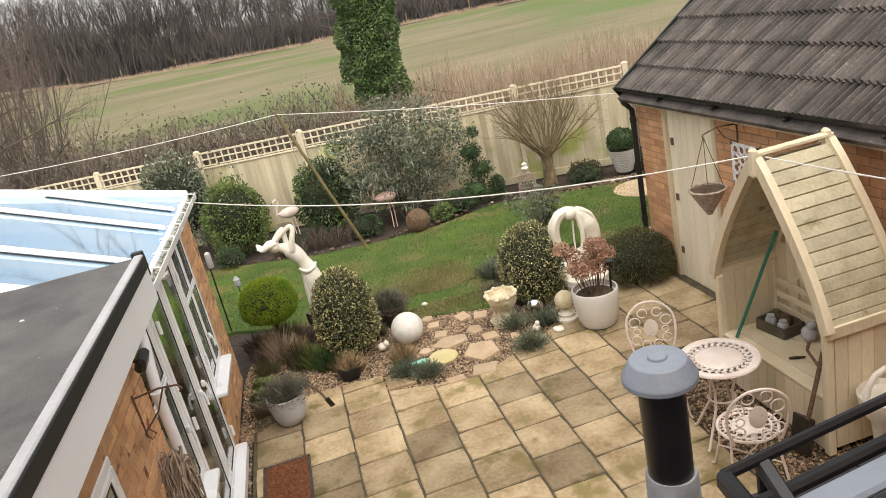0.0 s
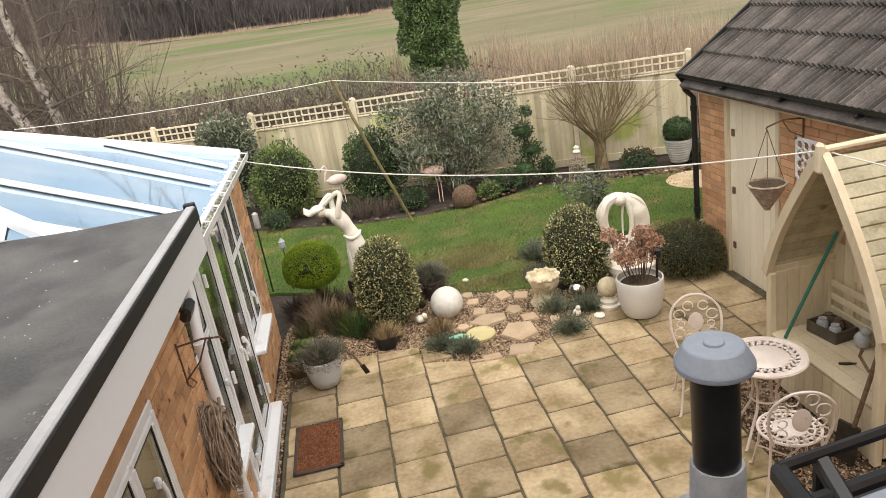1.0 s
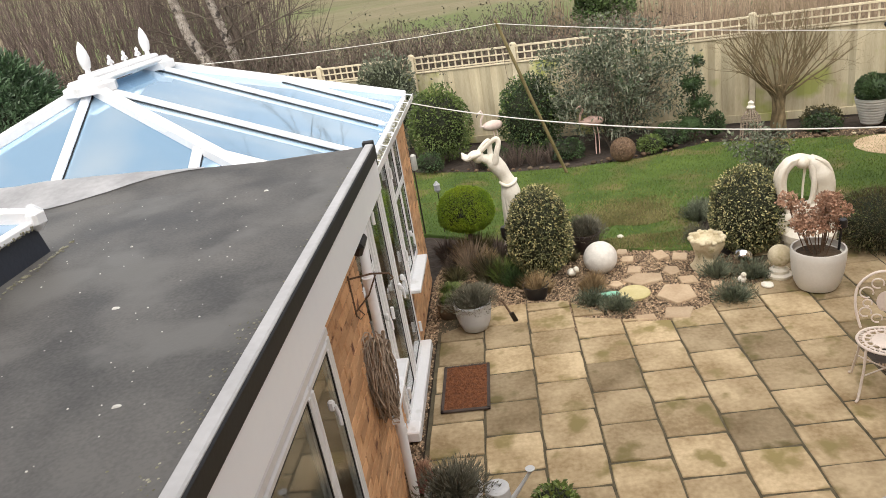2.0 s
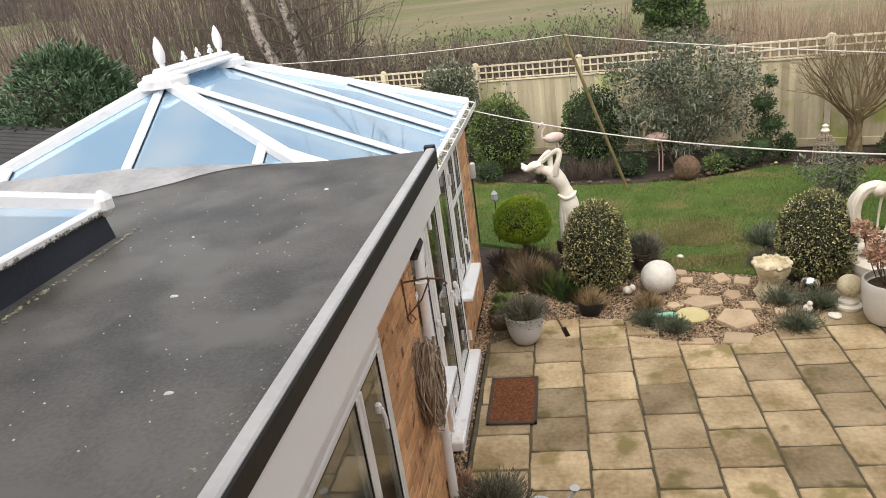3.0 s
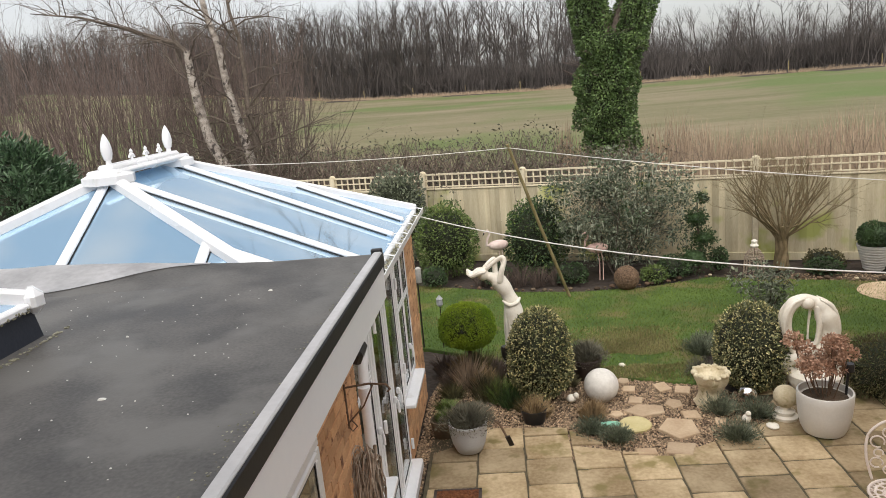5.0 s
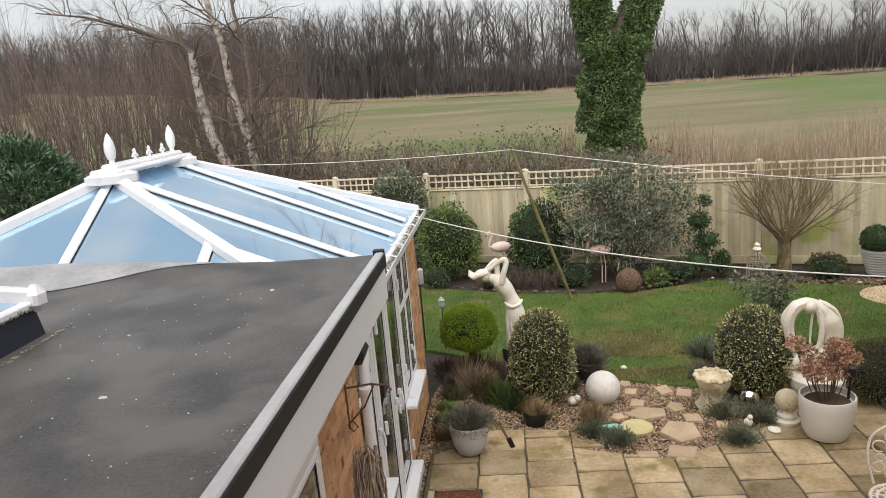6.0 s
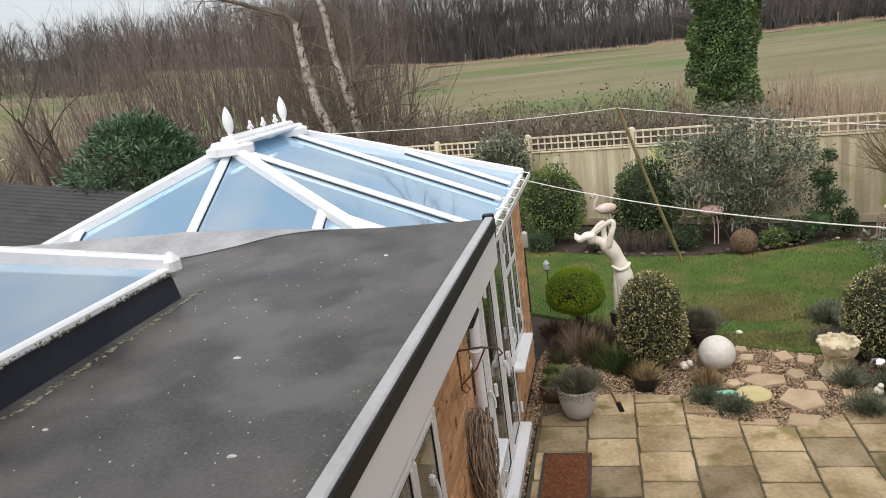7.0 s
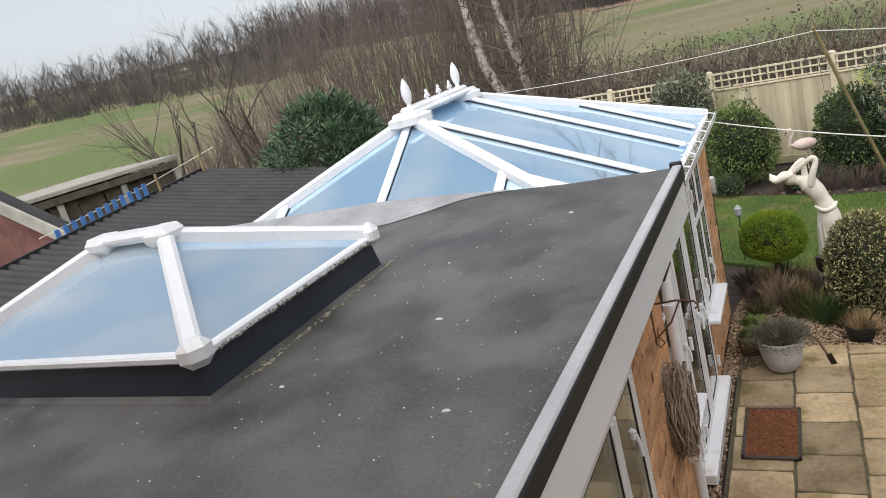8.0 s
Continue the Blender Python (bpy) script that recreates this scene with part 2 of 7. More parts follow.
def glass_mat(name, tint, rough, clear, cloud_tint=None):
    m = bpy.data.materials.new(name)
    m.use_nodes = True
    n, l = m.node_tree.nodes, m.node_tree.links
    b = n["Principled BSDF"]
    b.inputs["Base Color"].default_value = (*tint, 1)
    b.inputs["Roughness"].default_value = rough
    b.inputs["IOR"].default_value = 1.5
    b.inputs["Transmission Weight"].default_value = clear
    t = n.new("ShaderNodeTexNoise")
    t.inputs["Scale"].default_value = 1.3
    if cloud_tint:
        # paler mottling that paints in reflected cloud and condensation
        mix = n.new("ShaderNodeMix")
        mix.data_type = "RGBA"
        mix.inputs["A"].default_value, mix.inputs["B"].default_value = (*tint, 1), (*cloud_tint, 1)
        k = n.new("ShaderNodeMapRange")
        k.inputs["From Min"].default_value, k.inputs["From Max"].default_value = 0.42, 0.7
        l.new(t.outputs["Fac"], k.inputs["Value"])
        l.new(k.outputs[0], mix.inputs["Factor"])
        l.new(mix.outputs["Result"], b.inputs["Base Color"])
    r = n.new("ShaderNodeMapRange")
    r.inputs["To Min"].default_value, r.inputs["To Max"].default_value = max(0.0, rough - 0.02), rough + 0.05
    l.new(t.outputs["Fac"], r.inputs["Value"])
    l.new(r.outputs[0], b.inputs["Roughness"])
    return m


ROOFGLASS = glass_mat("blue_solar_glass", (0.42, 0.64, 0.85), 0.03, 0.0, (0.66, 0.8, 0.9))
ROOFGLASS.node_tree.nodes["Principled BSDF"].inputs["Metallic"].default_value = 0.7
# tint paler than the roof panes, to paint in the cloud it reflects
LANTERNGLASS = glass_mat("pale_blue_lantern_glass", (0.52, 0.7, 0.87), 0.03, 0.0, (0.78, 0.87, 0.93))
LANTERNGLASS.node_tree.nodes["Principled BSDF"].inputs["Metallic"].default_value = 0.7
WINGLASS = glass_mat("window_glass", (0.9, 0.95, 0.93), 0.02, 1.0)


def ground_material():
    m = mat("field_and_wood_floor", (0.115, 0.115, 0.045), (0.225, 0.185, 0.115), 0.22, 0.95, 0.8, 5.0, stretch=(0.22, 1.0, 1), dist=0.12,
            spots=((0.105, 0.14, 0.038), 0.045, 0.49))
    return m


FIELD = ground_material()
WOODFLOOR = mat("leaf_litter", (0.03, 0.023, 0.018), (0.065, 0.048, 0.038), 0.5, 0.95, 0.8, 6, dist=0.2)


# ---- geometry helpers ----
class Geo:
    def __init__(self):
        self.v, self.f = [], []

    def add(self, v, f):
        o = len(self.v)
        self.v.extend(v)
        self.f.extend([tuple(i + o for i in q) for q in f])
        return self

    def mesh(self, name, smooth=False):
        me = bpy.data.meshes.new(name)
        me.from_pydata([tuple(p) for p in self.v], [], self.f)
        if smooth:
            me.shade_smooth()
            me.set_sharp_from_angle(angle=radians(42))
        return me


def cbox(g, c, s, b=0.004, m=None):
    """A box with chamfered edges about c; m turns it about its own centre."""
    h = [max(x / 2, 1e-4) for x in s]
    b = min(b, 0.45 * min(h) * 2)
    v, idx = [], {}
    for sx in (-1, 1):
        for sy in (-1, 1):
            for sz in (-1, 1):
                for k in range(3):
                    p = [sx * h[0], sy * h[1], sz * h[2]]
                    for j in range(3):
                        if j != k:
                            p[j] -= (sx, sy, sz)[j] * b
                    idx[(sx, sy, sz, k)] = len(v)
                    p = Vector(p)
                    v.append((m @ p if m else p) + Vector(c))
    f = []
    for k in range(3):
        a, d = (k + 1) % 3, (k + 2) % 3
        for s0 in (-1, 1):
            q = []
            for sa, sd in ((-1, -1), (1, -1), (1, 1), (-1, 1)):
                key = [0, 0, 0]
                key[k], key[a], key[d] = s0, sa, sd
                q.append(idx[(*key, k)])
            f.append(q if s0 > 0 else q[::-1])
            for sa in (-1, 1):
                e = []
                for sd in (-1, 1):
                    key = [0, 0, 0]
                    key[k], key[a], key[d] = s0, sa, sd
                    e.append((idx[(*key, k)], idx[(*key, a)]))
                q = [e[0][0], e[1][0], e[1][1], e[0][1]]
                f.append(q if s0 * sa > 0 else q[::-1])
    for sx in (-1, 1):
        for sy in (-1, 1):
            for sz in (-1, 1):
                q = [idx[(sx, sy, sz, k)] for k in range(3)]
                f.append(q if sx * sy * sz > 0 else q[::-1])
    return g.add(v, f)


def beam(g, p, q, w, h, b=0.004, up=(0, 0, 1), extra=0.0):
    """A chamfered bar from p to q, w wide and h deep towards up."""
    p, q = Vector(p), Vector(q)
    y = (q - p).normalized()
    x = y.cross(Vector(up)).normalized()
    z = x.cross(y)
    m = Matrix((x, y, z)).transposed()
    return cbox(g, (p + q) / 2, (w, (q - p).length + extra, h), b, m)


def tube(g, pts, rads, n=6, cap=True):
    pts = [Vector(p) for p in pts]
    if not isinstance(rads, (list, tuple)):
        rads = [rads] * len(pts)
    v, f = [], []
    ref = None
    for i, p in enumerate(pts):
        d = (pts[min(i + 1, len(pts) - 1)] - pts[max(i - 1, 0)])
        d = d.normalized() if d.length > 1e-9 else Vector((0, 0, 1))
        if ref is None:
            ref = Vector((1, 0, 0)) if abs(d.x) < 0.8 else Vector((0, 1, 0))
        x = (ref - d * ref.dot(d)).normalized()
        y = d.cross(x)
        ref = x
        for k in range(n):
            a = 2 * math.pi * k / n
            v.append(p + (x * math.cos(a) + y * math.sin(a)) * rads[i])
    for i in range(len(pts) - 1):
        for k in range(n):
            f.append((i * n + k, i * n + (k + 1) % n, (i + 1) * n + (k + 1) % n, (i + 1) * n + k))
    if cap:
        f.append(tuple(range(n))[::-1])
        f.append(tuple((len(pts) - 1) * n + k for k in range(n)))
    return g.add(v, f)


def lathe(g, prof, c=(0, 0, 0), n=28, wob=0.0, seed=0, sx=1.0, sy=1.0):
    v, f = [], []
    for r, z in prof:
        for k in range(n):
            a = 2 * math.pi * k / n
            w = 1 + (wob * noise.noise((3 * math.cos(a) + seed, 3 * math.sin(a), z * 6)) if wob else 0)
            v.append((c[0] + r * w * sx * math.cos(a), c[1] + r * w * sy * math.sin(a), c[2] + z))
    for i in range(len(prof) - 1):
        for k in range(n):
            f.append((i * n + k, i * n + (k + 1) % n, (i + 1) * n + (k + 1) % n, (i + 1) * n + k))
    f.append(tuple(range(n))[::-1])
    f.append(tuple((len(prof) - 1) * n + k for k in range(n)))
    return g.add(v, f)


def ball(g, c, r, n=18, sz=1.0, wob=0.0, seed=0, sx=1.0, sy=1.0):
    rings = max(6, n // 2)
    prof = [(max(1e-3, r * math.sin(math.pi * i / rings)), -r * sz * math.cos(math.pi * i / rings)) for i in range(rings + 1)]
    return lathe(g, prof, c, n, wob, seed, sx, sy)


def prism(g, poly, z0, z1, b=0.006):
    """A flat piece with an eased top edge, over an anticlockwise outline."""
    n = len(poly)
    cx, cy = sum(p[0] for p in poly) / n, sum(p[1] for p in poly) / n
    ins = []
    for x, y in poly:
        d = math.hypot(x - cx, y - cy) or 1
        k = 1 - b / d
        ins.append((cx + (x - cx) * k, cy + (y - cy) * k))
    v = [(x, y, z0) for x, y in poly] + [(x, y, z1 - b) for x, y in poly] + [(x, y, z1) for x, y in ins]
    f = [tuple(range(n))[::-1], tuple(2 * n + i for i in range(n))]
    for r in (0, 1):
        for i in range(n):
            j = (i + 1) % n
            f.append((r * n + i, r * n + j, (r + 1) * n + j, (r + 1) * n + i))
    return g.add(v, f)


def leaves(g, pos, out, size, rng, aspect=0.5, droop=0.5):
    """One folded diamond leaf at each place, turned about the outward direction."""
    n = len(pos)
    pos, out = np.asarray(pos, float), np.asarray(out, float)
    d = out + droop * rng.normal(size=(n, 3))
    d /= np.linalg.norm(d, axis=1)[:, None] + 1e-9
    side = np.cross(d, rng.normal(size=(n, 3)))
    side /= np.linalg.norm(side, axis=1)[:, None] + 1e-9
    nrm = np.cross(side, d)
    s = (size * rng.uniform(0.6, 1.3, n))[:, None]
    a = pos
    b = pos + d * s * 0.5 + side * s * aspect * 0.5 + nrm * s * 0.12
    c = pos + d * s
    e = pos + d * s * 0.5 - side * s * aspect * 0.5 + nrm * s * 0.12
    v = np.stack([a, b, c, e], 1).reshape(-1, 3)
    o = len(g.v)
    g.v.extend(map(tuple, v.tolist()))
    g.f.extend([(o + 4 * i, o + 4 * i + 1, o + 4 * i + 2, o + 4 * i + 3) for i in range(n)])
    return g


def shell(rng, n, r, lump=0.15, seed=0, low=-0.8, depth=0.2, k=2.2):
    """Places and outward directions on the outside of a lumpy egg of half-axes r."""
    u = rng.normal(size=(n, 3))
    u /= np.linalg.norm(u, axis=1)[:, None]
    u = u[u[:, 2] > low]
    w = np.array([noise.noise((x * k + seed, y * k, z * k)) for x, y, z in u])
    rad = (1 + lump * w) * (1 - depth * rng.random(len(u)) ** 2)
    return u * rad[:, None] * np.array(r), u


def thing(name, loc, label, category, group="", kind="", rz=0.0):
    ob = new(name)
    ob.matrix_world = pose(*loc, 0, 0, rz)
    ob.empty_display_size = 0.1
    return tagged(ob, label, category, group, kind)


def part(name, g, material, parent, label="", smooth=False):
    me = g.mesh(name, smooth) if isinstance(g, Geo) else g
    if not me.materials:
        me.materials.append(material)
    ob = new(name, me)
    ob.parent = parent
    if label:
        tagged(ob, label)
    return ob


def solo(name, g, material, label, category, loc=(0, 0, 0), group="", kind="", smooth=False, rz=0.0):
    me = g.mesh(name, smooth)
    me.materials.append(material)
    ob = new(name, me)
    ob.matrix_world = pose(*loc, 0, 0, rz)
    return tagged(ob, label, category, group, kind)


# ---- ground ----
def smooth01(x):
    x = max(0.0, min(1.0, x))
    return x * x * (3 - 2 * x)


def field_edge(x):
    return 112 - 0.55 * x + 6 * math.sin(x * 0.05)


def terrain(x, y):
    d = max(0.0, y - 15)
    z = 0.012 * d + 0.011 * d * smooth01((20 - x) / 60)
    z += 0.07 * max(0.0, -x - 28) * smooth01((y - 5) / 20)
    over = max(0.0, y - field_edge(x))
    z += 0.03 * min(over, 60)
    if y > 18 or x < -14:
        z += 0.25 * noise.noise((x * 0.04, y * 0.04, 3))
    return z - 0.05


def build_ground():
    xs = [-900, -600, -400, -280] + list(range(-200, -40, 10)) + list(range(-40, 41, 4)) + list(range(50, 201, 10)) + [280, 400, 600, 900]
    ys = [-400, -200, -100, -50, -20] + list(range(0, 40, 3)) + list(range(40, 240, 7)) + [260, 320, 420, 600, 900]
    g = Geo()
    v = [(x, y, terrain(x, y)) for y in ys for x in xs]
    n = len(xs)
    f = [(j * n + i, j * n + i + 1, (j + 1) * n + i + 1, (j + 1) * n + i) for j in range(len(ys) - 1) for i in range(n - 1)]
    g.add(v, f)
    me = g.mesh("ground")
    me.materials.append(FIELD)
    me.materials.append(WOODFLOOR)
    for p in me.polygons:
        c = p.center
        p.material_index = 1 if c.y > field_edge(c.x) - 1 or (c.y < 17 and abs(c.x) < 13) else 0
    me.shade_smooth()
    tagged(new("ground", me), "stubbly green field rising to a wood", "ground", kind="structure")


build_ground()


# ---- lawn ----
LAWN_EDGE = [(-4.5, 9.2), (-0.75, 9.2), (0.3, 8.6), (1.04, 8.12), (1.74, 7.88), (2.47, 7.61), (2.75, 7.9), (2.75, 8.6), (3.2, 8.95), (4.0, 8.9),
             (4.72, 8.55), (5.3, 8.6), (6.4, 9.3), (7.4, 10.2), (6.41, 10.85), (5.02, 11.3), (3.83, 11.75), (2.68, 11.4), (1.6, 11.4), (0.6, 11.6),
             (-1.22, 12.4), (-4.5, 13.3)]


def inside(x, y, poly):
    hit = False
    for i in range(len(poly)):
        (x0, y0), (x1, y1) = poly[i - 1], poly[i]
        if (y0 > y) != (y1 > y) and x < (x1 - x0) * (y - y0) / (y1 - y0) + x0:
            hit = not hit
    return hit


def build_lawn():
    g = Geo()
    prism(g, LAWN_EDGE, -0.06, 0.0, 0.01)
    solo("lawn", g, LAWN, "short damp lawn with worn straw patches", "lawn", kind="structure")
    rng = np.random.default_rng(4)
    g = Geo()
    v, f = [], []
    for _ in range(110000):
        x, y = rng.uniform(-2, 7.3), rng.uniform(7.5, 12.8)
        if not inside(x, y, LAWN_EDGE):
            continue
        a, h, w = rng.uniform(0, 6.28), rng.uniform(0.012, 0.035), rng.uniform(0.003, 0.006)
        lx, ly = rng.normal(0, 0.012, 2)
        o = len(v)
        v += [(x - w * math.cos(a), y - w * math.sin(a), -0.002), (x + w * math.cos(a), y + w * math.sin(a), -0.002), (x + lx, y + ly, h)]
        f.append((o, o + 1, o + 2))
    g.v, g.f = v, f
    # a worn, dry place where the path meets the lawn
    dry, dv, df = Geo(), [], []
    for _ in range(22000):
        x, y = rng.normal(1.95, 0.5), rng.normal(8.6, 0.5)
        if not inside(x, y, LAWN_EDGE) or noise.noise((x * 1.6, y * 2.2, 5)) < -0.12:
            continue
        a, h, w = rng.uniform(0, 6.28), rng.uniform(0.018, 0.042), rng.uniform(0.004, 0.007)
        lx, ly = rng.normal(0, 0.018, 2)
        o = len(dv)
        dv += [(x - w * math.cos(a), y - w * math.sin(a), -0.002), (x + w * math.cos(a), y + w * math.sin(a), -0.002), (x + lx, y + ly, h)]
        df.append((o, o + 1, o + 2))
    dry.v, dry.f = dv, df
    solo("dry_grass_patch", dry, DRYBLADE, "worn straw-brown grass by the stepping stones", "grass", kind="stuff")
    solo("grass", g, BLADE, "short green grass blades on the lawn", "grass", kind="stuff")


build_lawn()


# ---- back fence ----
FA = math.atan(0.27)
FD = Vector((math.cos(FA), -math.sin(FA), 0))
FP2 = Vector((0.85, 13.76, 0))


def build_fence():
    step = 2.08
    rng = random.Random(3)
    board = cbox(Geo(), (0, 0, 0.75), (0.118, 0.018, 1.46), 0.003).mesh("board")
    thin = cbox(Geo(), (0, 0, 0), (0.03, 0.02, 0.3), 0.002).mesh("batten")
    board.materials.append(FENCE)
    thin.materials.append(TRELLIS)
    for k in range(-5, 4):
        p = FP2 + FD * step * k
        g = cbox(Geo(), (0, 0, 0.9), (0.095, 0.095, 1.83), 0.006)
        lathe(g, [(0.06, 1.815), (0.068, 1.825), (0.06, 1.85), (0.02, 1.87)], n=4)
        solo("fence_post", g, TRELLIS, "square pale softwood fence post with a cap", "fence post", loc=p, group="fence posts", rz=-math.degrees(FA))
        if k == 3:
            break
        panel = thing("fence", p, "pale closeboard fence panel topped with square trellis", "fence", "fence panels", rz=-math.degrees(FA))
        n = 18
        for i in range(n):
            b = part("board", board, FENCE, panel)
            b.location = (0.06 + (step - 0.12) * (i + 0.5) / n, 0.006 * (i % 2) + rng.uniform(-0.002, 0.002), rng.uniform(-0.006, 0.006))
        g = cbox(Geo(), (step / 2, 0, 1.5), (step - 0.1, 0.06, 0.03), 0.004)
        part("capping_rail", g, TRELLIS, panel)
        g = cbox(Geo(), (step / 2, -0.02, 0.06), (step - 0.1, 0.03, 0.14), 0.004)
        part("gravel_board", g, FENCE, panel)
        for z in (1.545, 1.67, 1.795):
            part("trellis_rail", cbox(Geo(), (step / 2, -0.012, z), (step - 0.1, 0.02, 0.036 if z > 1.7 else 0.026), 0.003), TRELLIS, panel)
        m = 15
        for i in range(m):
            b = part("trellis_batten", thin, TRELLIS, panel)
            b.location = (0.07 + (step - 0.14) * i / (m - 1), 0.008, 1.665)


build_fence()


# ---- bricks ----
def brick_spots(length, height, holes, bl=0.215, bh=0.065, j=0.01):
    """Lower left corners and lengths of the bricks of a stretcher-bond wall, with openings left out."""
    out = []
    rows = int(height / (bh + j))
    for r in range(rows):
        z = r * (bh + j)
        x = -(bl + j) / 2 if r % 2 else 0.0
        while x < length - 0.02:
            a, b = max(x, 0), min(x + bl, length)
            for h0, h1, z0, z1 in holes:
                if z + bh > z0 + 0.02 and z < z1 - 0.02:
                    if a >= h0 - 0.001 and b <= h1 + 0.001:
                        a = b
                    elif a < h0 < b:
                        b = h0
                    elif a < h1 < b:
                        a = h1
            if b - a > 0.03:
                out.append((a, b, z))
            x += bl + j
    return out


def brick_wall(parent, origin, along, length, height, holes, out, material, single=300, thick=0.2):
    """Mortar core and bricks standing 5 mm proud; along and out are unit vectors in the plan."""
    along, out, origin = Vector(along), Vector(out), Vector(origin)
    zs = sorted({0.0, height, *[h[2] for h in holes], *[h[3] for h in holes]})
    ys = sorted({0.0, length, *[h[0] for h in holes], *[h[1] for h in holes]})
    core = Geo()
    for z0, z1 in zip(zs, zs[1:]):
        for y0, y1 in zip(ys, ys[1:]):
            c = ((y0 + y1) / 2, (z0 + z1) / 2)
            if any(h[0] < c[0] < h[1] and h[2] < c[1] < h[3] for h in holes):
                continue
            p = origin + along * c[0] - out * (thick / 2) + Vector((0, 0, c[1]))
            m = Matrix((along, out, Vector((0, 0, 1)))).transposed()
            cbox(core, p, (y1 - y0, thick, z1 - z0), 0.0005, m)
    part("wall_core", core, JOINT, parent)
    m = Matrix((along, out, Vector((0, 0, 1)))).transposed()
    rest, cache, count = Geo(), {}, 0
    rng = random.Random(int(length * 100))
    for a, b, z in brick_spots(length, height, holes):
        c = origin + along * (a + b) / 2 + Vector((0, 0, z + 0.0375)) + out * rng.uniform(-0.002, 0.002)
        if count < single:
            key = round(b - a, 2)
            if key not in cache:
                cache[key] = cbox(Geo(), (0, 0, 0), (b - a, 0.014, 0.065), 0.003, m).mesh("brick")
                cache[key].materials.append(material)
            ob = part("brick", cache[key], material, parent)
            ob.location = c
            count += 1
        else:
            cbox(rest, c, (b - a, 0.014, 0.065), 0.003, m)
    if rest.v:
        tagged(part("brickwork", rest, material, parent), kind="stuff")


# ---- flat-roofed extension ----
EX = -0.6
EW = -0.52
ext = thing("extension", (0, 0, 0), "orange brick flat-roofed house extension with white fascia", "extension", kind="structure")
WIN = (1.55, 2.96, 0.75, 1.99)


def build_extension():
    g = cbox(Geo(), (-2.4, 1.72, 2.585), (4.23, 4.36, 0.09), 0.01)
    part("flat_roof", g, RUBBER, ext, "dark grey rubber roof membrane with dust and specks")
    g = Geo()
    beam(g, (-0.275, -0.45, 2.65), (-0.275, 3.82, 2.65), 0.05, 0.046, 0.006)
    part("roof_edge_kerb", g, KERB, ext)
    part("drip_trim", beam(Geo(), (-0.252, -0.45, 2.625), (-0.252, 3.84, 2.625), 0.016, 0.076, 0.005), BLACKTRIM, ext, "black drip trim strip")
    part("fascia", beam(Geo(), (-0.262, -0.45, 2.492), (-0.262, 3.82, 2.492), 0.022, 0.188, 0.003), FASCIA, ext, "white fascia board")
    part("soffit", cbox(Geo(), (-0.45, 1.7, 2.38), (0.29, 4.2, 0.015), 0.002), UPVC, ext)
    part("end_cap", cbox(Geo(), (-0.284, 3.845, 2.61), (0.066, 0.035, 0.15), 0.006), BLACKTRIM, ext)
    # flashing where the roof turns up against the glazed roof
    g = Geo()
    v, f = [], []
    n = 24
    for i in range(n + 1):
        x = -0.3 - 3.85 * i / n
        hump = 0.07 * smooth01((-0.8 - x) / 1.6) + 0.006 * noise.noise((x * 5, 0, 0))
        for y, z in ((3.45, 2.628), (3.66, 2.634 + 0.25 * hump), (3.84, 2.636 + hump), (3.9, 2.64 + hump), (3.92, 2.52)):
            v.append((x, y, z))
    for i in range(n):
        for k in range(4):
            f.append((i * 5 + k, i * 5 + k + 1, (i + 1) * 5 + k + 1, (i + 1) * 5 + k))
    g.add(v, f)
    part("upturn_flashing", g, RUBBER, ext, smooth=True)
    g = Geo()
    v, f = [], []
    m = 28
    for i in range(m + 1):
        x = -1.3 - 2.8 * i / m
        hump = 0.07 * smooth01((-0.8 - x) / 1.6) + 0.006 * noise.noise((x * 5, 0, 0))
        reach = 0.02 + 0.36 * smooth01(i / 9) + 0.02 * noise.noise((x * 4, 3, 0))
        for k in range(7):
            y = 3.9 - reach * (1 - k / 6)
            if y < 3.66:
                z = 2.628 + (0.006 + 0.25 * hump) * (y - 3.45) / 0.21
            elif y < 3.84:
                z = 2.634 + 0.25 * hump + (0.002 + 0.75 * hump) * (y - 3.66) / 0.18
            else:
                z = 2.636 + hump + 0.004 * (y - 3.84) / 0.06
            v.append((x, y, z + 0.005))
    for i in range(m):
        for k in range(6):
            f.append((i * 7 + k, i * 7 + k + 1, (i + 1) * 7 + k + 1, (i + 1) * 7 + k))
    part("lead_flashing", g.add(v, f), LEAD, ext, "dull grey lead flashing", smooth=True)
    brick_wall(ext, (EW, 1.2, 0), (0, 1, 0), 2.68, 2.385, [(WIN[0] - 1.2, WIN[1] - 1.2, WIN[2], WIN[3])], (1, 0, 0), BRICK)
    part("side_wall", cbox(Geo(), (EW - 0.09, 0.4, 1.16), (0.2, 1.6, 2.32), 0.002), BRICK, ext)
    part("far_wall", cbox(Geo(), (-2.5, 3.8, 2.4), (3.7, 0.12, 0.25), 0.002), FASCIA, ext)
    part("left_wall", cbox(Geo(), (-4.4, 1.7, 1.25), (0.2, 4.2, 2.5), 0.002), BRICK, ext)
    rng = random.Random(5)
    g = Geo()
    for _ in range(340):
        x, y = rng.uniform(-3.6, -0.5), rng.uniform(0.4, 3.7)
        s = rng.choice((0.002, 0.003, 0.003, 0.004))
        lathe(g, [(s, 0), (s * 0.6, s * 0.6)], (x, y, 2.63), 5)
